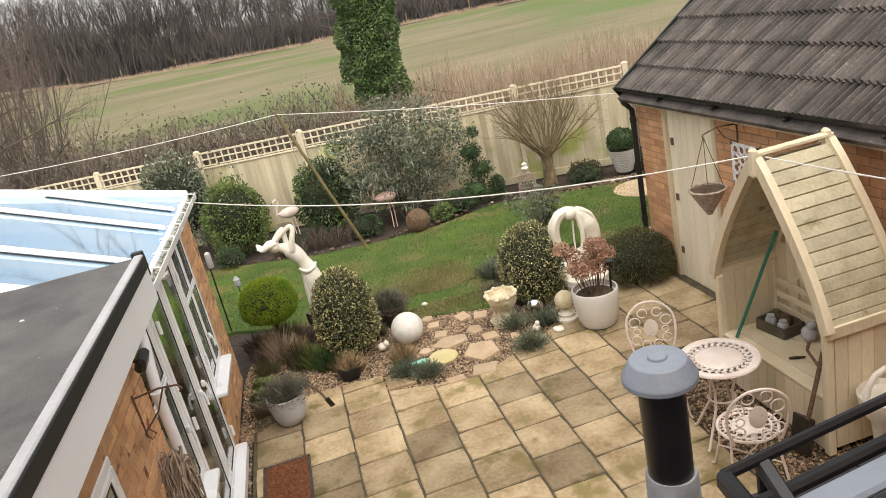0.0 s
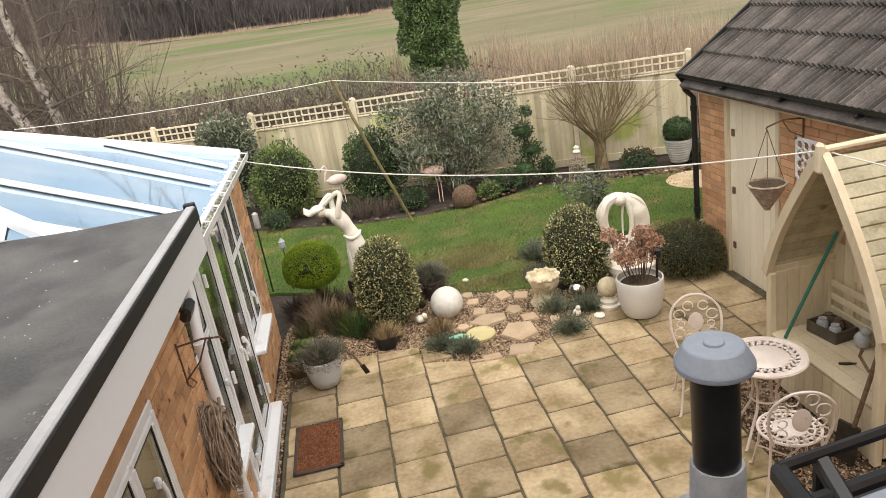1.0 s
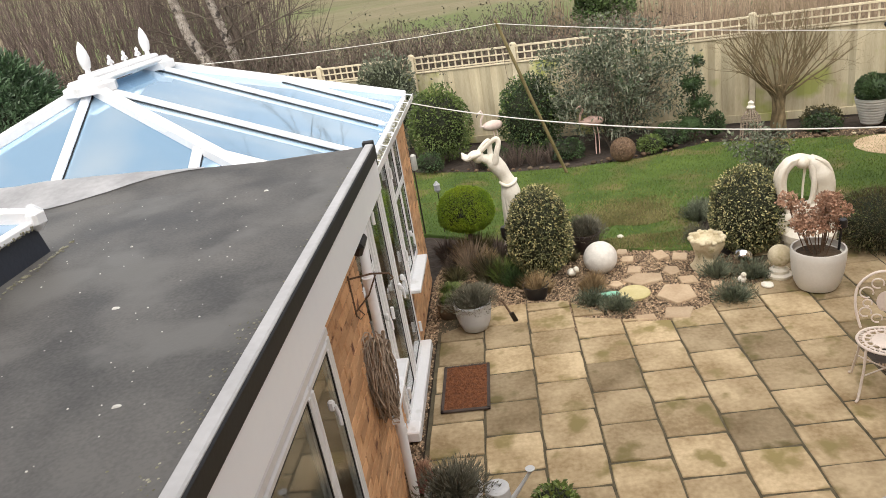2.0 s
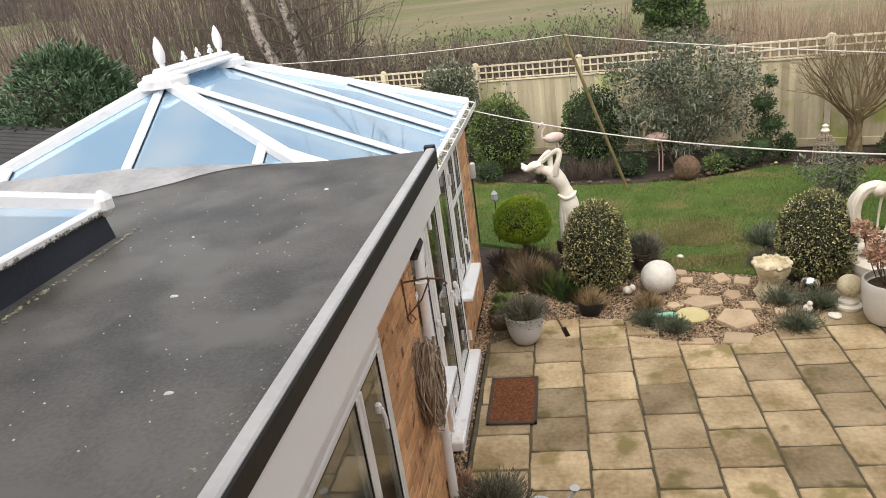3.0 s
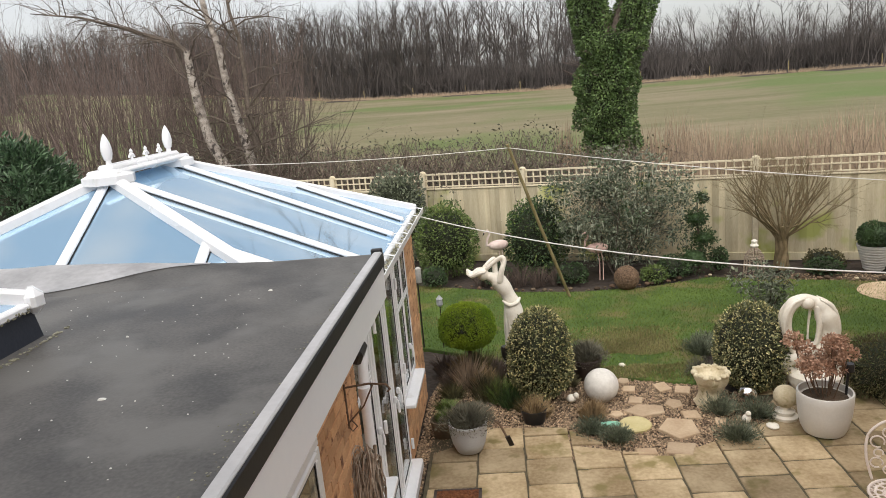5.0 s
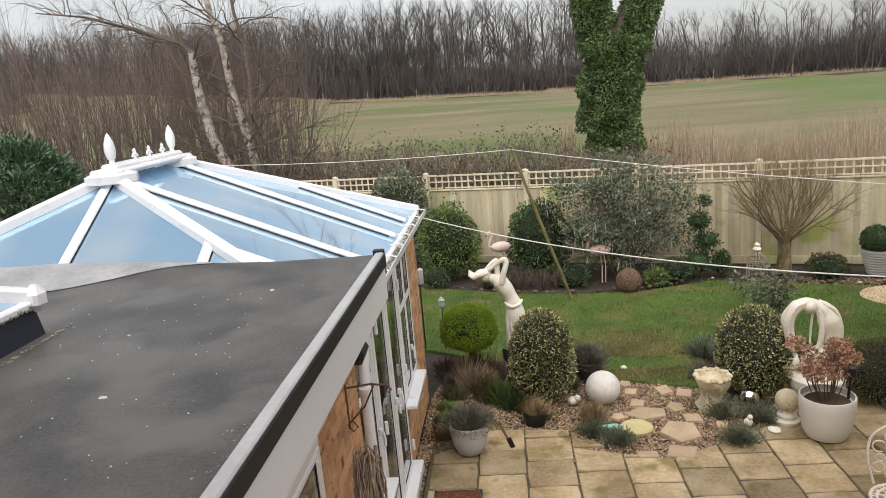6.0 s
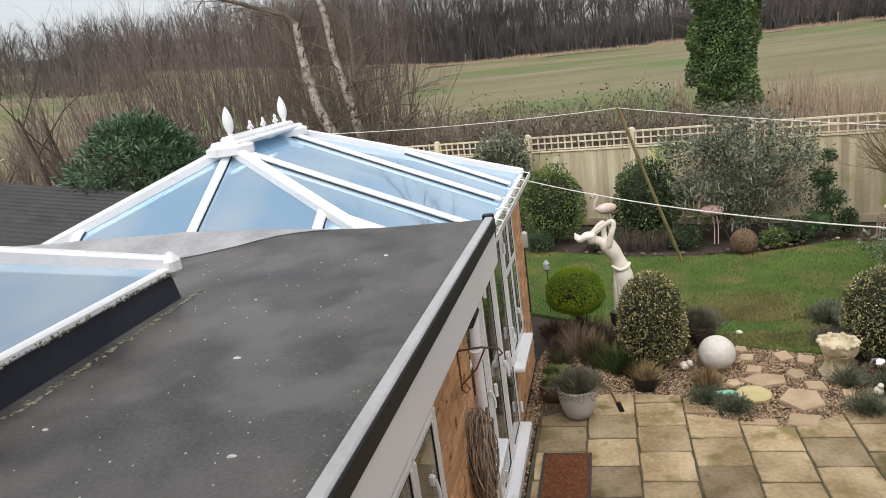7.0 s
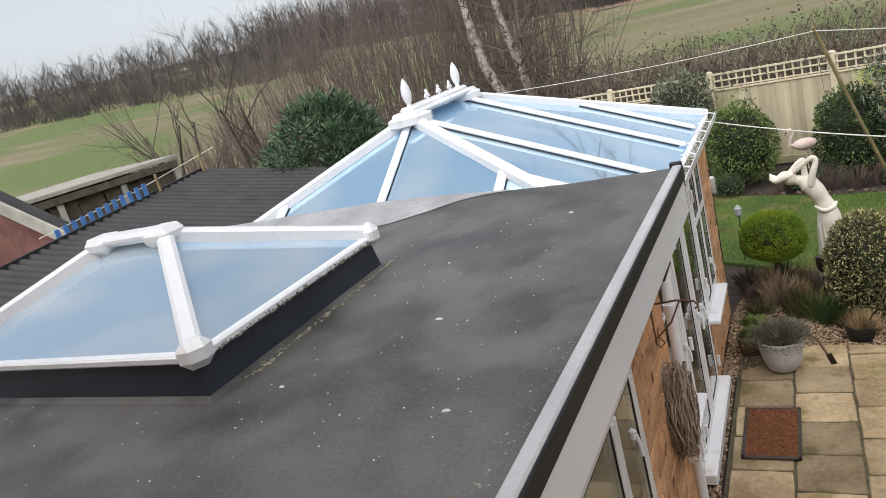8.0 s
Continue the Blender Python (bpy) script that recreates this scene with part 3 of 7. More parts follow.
    for x, y, s in ((-0.95, 2.05, 0.01), (-1.35, 1.55, 0.008), (-0.75, 3.3, 0.008), (-0.62, 1.4, 0.009), (-1.2, 2.7, 0.005)):
        lathe(g, [(s, 0), (s * 0.7, 0.004), (s * 0.2, 0.006)], (x, y, 2.63), 9, 0.8, x, 1.6, 0.8)
    tagged(part("grit", g, SPECK, ext, "pale grit and droppings"), kind="stuff")
    g = Geo()
    for _ in range(160):
        y = rng.uniform(1.6, 2.9)
        ball(g, (-1.56 + rng.gauss(0, 0.012) - 0.03 * (y - 1.6), y, 2.632), rng.uniform(0.004, 0.011), 6, 0.4, 0.4, y)
    for _ in range(130):
        y = 0.6 + 1.3 * rng.random() ** 1.4
        ball(g, (-0.335 - abs(rng.gauss(0, 0.05)), y, 2.63), rng.uniform(0.0015, 0.005), 6, 0.25, 0.5, y)
    for _ in range(60):
        y = rng.uniform(1.2, 3.8)
        ball(g, (-0.335 - abs(rng.gauss(0, 0.015)), y, 2.631), rng.uniform(0.0015, 0.005), 6, 0.35, 0.4, y)
    tagged(part("lichen", g, MOSS, ext, "pale lichen along the roof joints"), kind="stuff")


build_extension()


def upvc_window(parent, name, x, y0, y1, z0, z1, mull=(), bars=(), handle=None, label=""):
    """A white frame facing +x in the wall's plane, with mullions at the y values, transoms at the z values, and a pane in each light."""
    w = 0.052
    g = Geo()
    for a, b in (((x, y0, z0 + w / 2), (x, y1, z0 + w / 2)), ((x, y0, z1 - w / 2), (x, y1, z1 - w / 2))):
        beam(g, a, b, 0.07, w, 0.008)
    for y in (y0 + w / 2, y1 - w / 2, *mull):
        beam(g, (x + 0.001, y, z0 + w), (x + 0.001, y, z1 - w), w, 0.07, 0.008, up=(1, 0, 0))
    fr = part(name, g, UPVC, parent, label)
    ys = [y0 + w, *mull, y1 - w]
    for i, (a, b) in enumerate(zip(ys, ys[1:])):
        zs = [z0 + w, *bars, z1 - w]
        for c, d in zip(zs, zs[1:]):
            s = Geo()
            t = 0.038
            for p, q in (((x + 0.02, a + 0.01, c + t / 2), (x + 0.02, b - 0.01, c + t / 2)), ((x + 0.02, a + 0.01, d - t / 2), (x + 0.02, b - 0.01, d - t / 2))):
                beam(s, p, q, 0.045, t, 0.008)
            for yy in (a + 0.01 + t / 2, b - 0.01 - t / 2):
                beam(s, (x + 0.021, yy, c + t), (x + 0.021, yy, d - t), t, 0.045, 0.008, up=(1, 0, 0))
            part("sash", s, UPVC, fr)
            k = Geo()
            for p, q in (((a + 0.05, c + 0.04), (b - 0.05, c + 0.04)), ((a + 0.05, d - 0.04), (b - 0.05, d - 0.04)), ((a + 0.05, c + 0.04), (a + 0.05, d - 0.04)), ((b - 0.05, c + 0.04), (b - 0.05, d - 0.04))):
                beam(k, (x + 0.032, *p), (x + 0.032, *q), 0.016, 0.012, 0.001, up=(1, 0, 0))
            part("glazing_seal", k, BLACKTRIM, fr)
            pane = part("pane", cbox(Geo(), (x + 0.028, (a + b) / 2, (c + d) / 2), (0.012, b - a - 0.06, d - c - 0.06), 0.001), WINGLASS, fr)
            pane.visible_shadow = False
    if handle:
        hg = Geo()
        for y, z in handle:
            cbox(hg, (x + 0.075, y, z), (0.035, 0.03, 0.06), 0.01)
            tube(hg, [(x + 0.09, y, z), (x + 0.1, y, z - 0.05), (x + 0.1, y, z - 0.11)], 0.011, 8)
        part("handle", hg, UPVC, fr, smooth=True)
    return fr


upvc_window(ext, "window_frame", EW - 0.02, WIN[0], WIN[1], WIN[2], WIN[3], mull=(2.49,), handle=[(2.62, 1.74)], label="white plastic casement window frame")
part("window_sill", cbox(Geo(), (EW + 0.06, (WIN[0] + WIN[1]) / 2, WIN[2] - 0.02), (0.16, WIN[1] - WIN[0] + 0.1, 0.04), 0.008), UPVC, ext)
part("lintel", cbox(Geo(), (EW + 0.004, (WIN[0] + WIN[1]) / 2, WIN[3] + 0.055), (0.02, WIN[1] - WIN[0] + 0.3, 0.1), 0.003), BRICK, ext)


# ---- roof lantern ----
def glazed_roof(parent, x0, x1, y0, y1, ze, ridge, zr, eave_cuts, bar, lift, glass):
    """Hipped glazed roof: ridge = (axis, lo, hi); eave_cuts gives jack and rafter places along each side."""
    axis, lo, hi = ridge
    if axis == "y":
        rx = (x0 + x1) / 2
        ends = [(rx, lo), (rx, hi)]
    else:
        ry = (y0 + y1) / 2
        ends = [(lo, ry), (hi, ry)]
    A, B = [Vector((*e, zr)) for e in ends]
    cor = [Vector((x0, y0, ze)), Vector((x1, y0, ze)), Vector((x1, y1, ze)), Vector((x0, y1, ze))]
    if axis == "y":
        slopes = [(cor[1], cor[2], B, A), (cor[3], cor[0], A, B), (cor[0], cor[1], A, A), (cor[2], cor[3], B, B)]
        hips = [(cor[0], A), (cor[1], A), (cor[2], B), (cor[3], B)]
    else:
        slopes = [(cor[0], cor[1], B, A), (cor[2], cor[3], A, B), (cor[1], cor[2], B, B), (cor[3], cor[0], A, A)]
        hips = [(cor[0], A), (cor[3], A), (cor[1], B), (cor[2], B)]
    up = Vector((0, 0, 1))
    for (p, q, r, s), cuts in zip(slopes, eave_cuts):
        e = (q - p)
        ln = e.length
        e = e / ln

        def at_top(u):
            us, ur = (s - p).dot(e), (r - p).dot(e)
            if u < us:
                k = u / us
                return p + (s - p) * k
            if u > ur:
                k = (ln - u) / (ln - ur)
                return q + (r - q) * k
            return s if ur - us < 1e-6 else s + (r - s) * (u - us) / (ur - us)

        us, ur = (s - p).dot(e), (r - p).dot(e)
        marks = sorted({0.0, ln, *cuts})
        for a, b in zip(marks, marks[1:]):
            top = [at_top(b), at_top(a)]
            for extra in (us, ur):
                if a + 1e-4 < extra < b - 1e-4:
                    top.insert(1, at_top(extra))
            poly = [p + e * a, p + e * b] + top
            clean = []
            for t in poly:
                if not clean or min((t - c).length for c in clean) > 1e-4:
                    clean.append(t)
            nrm = (clean[1] - clean[0]).cross(clean[2] - clean[0]).normalized()
            k = len(clean)
            g = Geo().add([c - nrm * 0.0 for c in clean] + [c - nrm * 0.02 for c in clean],
                          [tuple(range(k)), tuple(range(2 * k - 1, k - 1, -1))] + [(i, k + i, k + (i + 1) % k, (i + 1) % k) for i in range(k)])
            part("pane", g, glass, parent)
        for c in cuts:
            g = Geo()
            a, b = p + e * c, at_top(c)
            beam(g, a + up * lift, b + up * lift, bar, bar * 0.55, bar * 0.2)
            rail = part("glazing_bar", g, UPVC, parent)
            part("rubber_seal", beam(Geo(), a.lerp(b, 0.03) + up * 0.004, b + up * 0.004, bar + 0.006, 0.008, 0.001), BLACKTRIM, rail, "black rubber seal")
    for c, r in hips:
        g = Geo()
        beam(g, c + up * (lift - 0.008), r + up * (lift - 0.008), bar * 1.2, bar * 1.25, bar * 0.25, extra=bar)
        part("hip_bar", g, UPVC, parent)
    return A, B


def build_lantern():
    x0, x1, y0, y1 = -3.35, -1.65, 1.5, 2.73
    t = thing("roof_lantern", (0, 0, 0), "white hipped roof lantern with blue glass on a dark kerb", "roof lantern")
    def band(o0, z0, o1, z1):
        """Four sloping faces round the lantern, between two outlines set out by o0 and o1."""
        v = [(x + o * sx, y + o * sy, z) for o, z in ((o0, z0), (o1, z1)) for x, y, sx, sy in ((x0, y0, -1, -1), (x1, y0, 1, -1), (x1, y1, 1, 1), (x0, y1, -1, 1))]
        return Geo().add(v, [(i, (i + 1) % 4, 4 + (i + 1) % 4, 4 + i) for i in range(4)])

    part("kerb_upstand", band(0.03, 2.632, 0.012, 2.785), NAVY, t, "dark blue-black splayed upstand")
    part("foot_fillet", band(0.06, 2.6305, 0.028, 2.643), RUBBER, t)
    g = Geo()
    for a, b in (((x0, y0), (x1, y0)), ((x1, y0), (x1, y1)), ((x1, y1), (x0, y1)), ((x0, y1), (x0, y0))):
        part("eaves_beam", beam(Geo(), (*a, 2.795), (*b, 2.795), 0.085, 0.035, 0.008, extra=0.08), UPVC, t)
    A, B = glazed_roof(t, x0, x1, y0, y1, 2.812, ("x", -2.72, -2.3), 3.1, [(), (), (), ()], 0.065, 0.02, LANTERNGLASS)
    g = Geo()
    beam(g, A + Vector((-0.05, 0, 0.035)), B + Vector((0.05, 0, 0.035)), 0.12, 0.055, 0.02)
    cbox(g, A + Vector((0, 0, 0.02)), (0.16, 0.16, 0.09), 0.03)
    cbox(g, B + Vector((0, 0, 0.02)), (0.16, 0.16, 0.09), 0.03)
    part("ridge_cap", g, UPVC, t)
    for x, y in ((x0, y0), (x1, y0), (x1, y1), (x0, y1)):
        d = Vector((x - (x0 + x1) / 2, y - (y0 + y1) / 2, 0)).normalized()
        m = Matrix((d, Vector((-d.y, d.x, 0)), Vector((0, 0, 1)))).transposed()
        part("bar_end_cap", cbox(Geo(), (x + d.x * 0.03, y + d.y * 0.03, 2.815), (0.09, 0.13, 0.115), 0.035, m), UPVC, t)
    g = Geo()
    rng = random.Random(2)
    for _ in range(120):
        ball(g, (x1 + 0.043, rng.uniform(y0, y1), 2.785 + rng.uniform(-0.008, 0.01)), rng.uniform(0.003, 0.007), 6, 0.7)
    tagged(part("eaves_moss", g, MOSS, t), kind="stuff")


build_lantern()


# ---- conservatory ----
def build_conservatory():
    t = thing("conservatory", (0, 0, 0), "white framed conservatory with hipped blue glass roof", "conservatory", kind="structure")
    x0, x1, y0, y1, ze = -4.55, -0.56, 3.8, 7.66, 2.25
    half = 2.0
    side = [0.6, 1.36, 2.4, 3.12]
    end = [1.0, half, 3.0]
    A, B = glazed_roof(t, x0, x1, y0, y1, ze, ("y", 5.16, 6.28), 3.09, [side, side, end, end], 0.075, 0.022, ROOFGLASS)
    g = Geo()
    beam(g, A + Vector((0, -0.1, 0.05)), B + Vector((0, 0.1, 0.05)), 0.26, 0.05, 0.02)
    beam(g, A + Vector((0, -0.04, 0.085)), B + Vector((0, 0.04, 0.085)), 0.13, 0.05, 0.02)
    lathe(g, [(0.2, -0.03), (0.2, 0.03), (0.12, 0.06)], A, 8)
    lathe(g, [(0.2, -0.03), (0.2, 0.03), (0.12, 0.06)], B, 8)
    part("ridge_cap", g, UPVC, t)
    prof = [(0.034, 0), (0.038, 0.02), (0.022, 0.03), (0.02, 0.06), (0.03, 0.068), (0.04, 0.11), (0.043, 0.14), (0.036, 0.19), (0.02, 0.235), (0.003, 0.265)]
    for p in (A, B):
        part("finial", lathe(Geo(), prof, p + Vector((0, 0.04 if p == A else -0.04, 0.08)), 14), UPVC, t, smooth=True)
    for u in (0.36, 0.58, 0.8):
        p = A + (B - A) * u + Vector((0, 0, 0.1))
        g = lathe(Geo(), [(0.012, 0), (0.012, 0.045), (0.02, 0.055), (0.012, 0.065), (0.016, 0.08), (0.003, 0.1)], p, 8)
        tube(g, [p + Vector((0, -0.045, 0.03)), p + Vector((0, -0.03, 0.05)), p + Vector((0, 0, 0.045)), p + Vector((0, 0.03, 0.05)), p + Vector((0, 0.045, 0.03))], 0.009, 6)
        part("cresting", g, UPVC, t, smooth=True)
    for a, b in (((x1, y0), (x1, y1)), ((x1, y1), (x0, y1)), ((x0, y1), (x0, y0))):
        part("eaves_beam", beam(Geo(), (*a, 2.19), (*b, 2.19), 0.08, 0.11, 0.01, extra=0.08), UPVC, t)
    # gutter: an open trough with straps and moss
    g = Geo()
    gx = -0.5
    sect = [(-0.05, 0.05), (-0.045, -0.01), (-0.02, -0.04), (0.025, -0.04), (0.05, -0.01), (0.055, 0.05), (0.048, 0.05), (0.043, -0.006), (0.02, -0.032), (-0.018, -0.032), (-0.038, -0.006), (-0.043, 0.05)]
    v = [(gx + a, y, 2.2 + b) for y in (3.95, 7.72) for a, b in sect]
    n = len(sect)
    g.add(v, [(i, (i + 1) % n, n + (i + 1) % n, n + i) for i in range(n)] + [tuple(range(n)), tuple(range(2 * n - 1, n - 1, -1))])
    gut = part("gutter", g, UPVC, t, "white gutter with moss and straps")
    s = Geo()
    for i in range(9):
        y = 4.15 + i * 0.43
        tube(s, [(gx - 0.07, y, 2.262), (gx, y + 0.01, 2.268), (gx + 0.055, y, 2.254)], 0.006, 6)
    part("gutter_strap", s, UPVC, gut)
    s = Geo()
    rng = random.Random(8)
    for _ in range(420):
        ball(s, (gx + rng.uniform(-0.038, 0.038), rng.uniform(4.0, 7.5), 2.2 + rng.uniform(-0.01, 0.03)), rng.uniform(0.006, 0.016), 6, 0.7, 0.4, rng.random() * 9)
    tagged(part("gutter_moss", s, MOSS, gut, "grey-brown moss"), kind="stuff")
    # downpipe with an offset
    g = tube(Geo(), [(-0.5, 4.14, 2.17), (-0.49, 4.1, 2.06), (-0.475, 3.96, 1.9), (-0.47, 3.9, 1.76), (-0.47, 3.9, 1.0), (-0.47, 3.88, 0.02)], 0.034, 14)
    for z in (1.75, 0.6):
        lathe(g, [(0.04, 0), (0.04, 0.06)], (-0.47, 3.9, z), 14)
    part("downpipe", g, UPVC, t, "white round downpipe", smooth=True)
    # low walls, pier and glazing on the garden side
    brick_wall(t, (EX, 3.86, 0), (0, 1, 0), 0.8, 0.68, [], (1, 0, 0), BRICK, 60)
    brick_wall(t, (EX, 5.95, 0), (0, 1, 0), 1.66, 0.68, [], (1, 0, 0), BRICK, 80)
    brick_wall(t, (EX, 6.82, 0.68), (0, 1, 0), 0.79, 1.5, [], (1, 0, 0), BRICK, 80)
    brick_wall(t, (EX, 7.61, 0), (-1, 0, 0), 3.9, 0.68, [], (0, 1, 0), BRICK, 0)
    part("window_sill", cbox(Geo(), (-0.55, 4.27, 0.71), (0.15, 0.82, 0.045), 0.01), UPVC, t)
    part("window_sill", cbox(Geo(), (-0.55, 6.32, 0.71), (0.15, 0.86, 0.045), 0.01), UPVC, t)
    part("door_threshold", cbox(Geo(), (-0.55, 5.3, 0.05), (0.13, 1.5, 0.1), 0.012), UPVC, t)
    upvc_window(t, "window_frame", -0.61, 3.88, 4.66, 0.735, 2.135, bars=(1.6,), handle=[(4.5, 1.2)], label="white plastic conservatory window")
    d1 = upvc_window(t, "door", -0.61, 4.68, 5.3, 0.1, 2.135, handle=[(5.22, 1.1)], label="closed white glazed french door leaf")
    upvc_window(t, "door", -0.61, 5.32, 5.94, 0.1, 2.135, handle=[(5.4, 1.1)], label="closed white glazed french door leaf")
    upvc_window(t, "window_frame", -0.61, 5.96, 6.8, 0.735, 2.135, mull=(6.38,), bars=(1.6,), handle=[(6.3, 1.15)], label="white plastic conservatory window")
    g = Geo()
    for y, z in ((4.75, 1.9), (4.75, 1.1), (4.75, 0.35), (5.87, 1.9), (5.87, 1.1), (5.87, 0.35)):
        tube(g, [(-0.54, y, z - 0.05), (-0.54, y, z + 0.05)], 0.014, 8)
    part("hinge", g, UPVC, d1)
    for i in range(4):
        a = -0.75 - i * 0.95
        g = Geo()
        cbox(g, (a - 0.45, 7.58, 1.41), (0.07, 0.07, 1.45), 0.008)
        part("mullion", g, UPVC, t)
    part("far_pane", cbox(Geo(), (-2.55, 7.58, 1.41), (3.8, 0.015, 1.42), 0.001), WINGLASS, t).visible_shadow = False
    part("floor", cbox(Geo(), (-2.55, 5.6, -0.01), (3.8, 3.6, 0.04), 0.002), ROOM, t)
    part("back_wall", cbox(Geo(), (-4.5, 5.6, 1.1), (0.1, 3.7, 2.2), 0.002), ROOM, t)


build_conservatory()


# ---- the house behind ----
def build_house():
    t = thing("house", (0, 0, 0), "orange brick rear house wall with an upstairs window", "house", kind="structure")
    ox0, ox1, oz0, oz1 = -0.3, 1.5, 2.95, 4.35
    g = Geo()
    for x0, x1, z0, z1 in ((-5, ox0, 0, 5.6), (ox1, 9, 0, 5.6), (ox0, ox1, 0, oz0), (ox0, ox1, oz1, 5.6)):
        cbox(g, ((x0 + x1) / 2, -0.62, (z0 + z1) / 2), (x1 - x0, 0.3, z1 - z0), 0.002)
    part("wall", g, BRICK_R, t)
    g = Geo()
    for a, b in (((ox0, oz0), (ox1, oz0)), ((ox1, oz0), (ox1, oz1)), ((ox1, oz1), (ox0, oz1)), ((ox0, oz1), (ox0, oz0))):
        beam(g, (a[0], -0.6, a[1]), (b[0], -0.6, b[1]), 0.07, 0.07, 0.008, up=(0, 1, 0), extra=0.07)
    part("window_frame", g, UPVC, t)
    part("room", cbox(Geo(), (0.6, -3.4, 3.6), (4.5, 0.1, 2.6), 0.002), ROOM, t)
    # lean-to with slate roof, black gutter and an open roof window
    x0, x1 = 1.0, 6.5
    for r in range(7):
        g = Geo()
        y, z = 1.2 - r * 0.24, 2.16 + r * 0.1
        n = 22
        for i in range(n):
            a = x0 + (x1 - x0) * i / n + (0.12 if r % 2 else 0)
            cbox(g, (a + 0.12, y - 0.12, z + 0.05), (0.245, 0.3, 0.012), 0.003, Euler((radians(-22), 0, 0)).to_matrix())
        part("slate_course", g, SHEDROOF, t)
    part("leanto_wall", cbox(Geo(), ((x0 + x1) / 2, 0.35, 1.1), (x1 - x0, 1.5, 2.2), 0.003), BRICK_R, t)
    part("leanto_gutter", tube(Geo(), [(x0 - 0.05, 1.25, 2.1), (x1, 1.25, 2.1)], 0.035, 12), BLACK, t, smooth=True)


build_house()


def build_open_sash():
    t = thing("open_roof_window", (0.15, 0.04, -0.1), "black framed roof window edge with grey flashings", "window")
    d = Vector((1.3, 0.15, 0))
    for name, y, z, w, h, m in (("outer_rail", 0.83, 2.7, 0.024, 0.028, BLACK), ("inner_rail", 0.765, 2.655, 0.03, 0.03, BLACK), ("flashing_strip", 0.7, 2.655, 0.07, 0.02, FLUEGREY),
                                ("hinge_rail", 0.63, 2.66, 0.035, 0.035, BLACK), ("flashing_apron", 0.49, 2.655, 0.22, 0.02, FLUEGREY)):
        a = Vector((1.23 - 0.1 * (0.83 - y), y, z))
        part(name, beam(Geo(), a, a + d, w, h, 0.008), m, t)
    part("side_rail", beam(Geo(), (1.24, 0.84, 2.69), (1.19, 0.3, 2.66), 0.035, 0.045, 0.008), BLACK, t)
    for k in (0.08, 0.42, 0.6, 0.95):
        p = Vector((1.23, 0.83, 2.69)) + d * k
        part("bracket", beam(Geo(), p, p + Vector((-0.01, -0.12, -0.05)), 0.035, 0.03, 0.006), BLACK, t)
        part("stay", beam(Geo(), p, p + Vector((0, 0.0, -0.12)), 0.02, 0.02, 0.005, up=(1, 0, 0)), BLACK, t)


build_open_sash()


def build_flue():
    t = thing("flue_pipe", (1.458, 1.25, 2.116), "black flue pipe with grey mushroom cap and collar", "flue")
    part("cap", lathe(Geo(), [(0.09, 0.498), (0.096, 0.498), (0.0975, 0.501), (0.0975, 0.512), (0.0955, 0.517), (0.074, 0.556), (0.07, 0.559), (0.026, 0.561), (0.025, 0.567), (0.022, 0.569), (0.003, 0.57)], n=96), FLUEGREY, t, "blue-grey mushroom cap")
    part("pipe", lathe(Geo(), [(0.061, 0.0), (0.061, 0.46), (0.066, 0.47), (0.066, 0.5)], n=36), BLACK, t, smooth=True)
    part("collar", lathe(Geo(), [(0.16, -0.02), (0.085, 0.03), (0.074, 0.06), (0.07, 0.19), (0.067, 0.205), (0.062, 0.205)], n=36, wob=0.04), COLLAR, t, "dented grey lead collar", smooth=True)


build_flue()


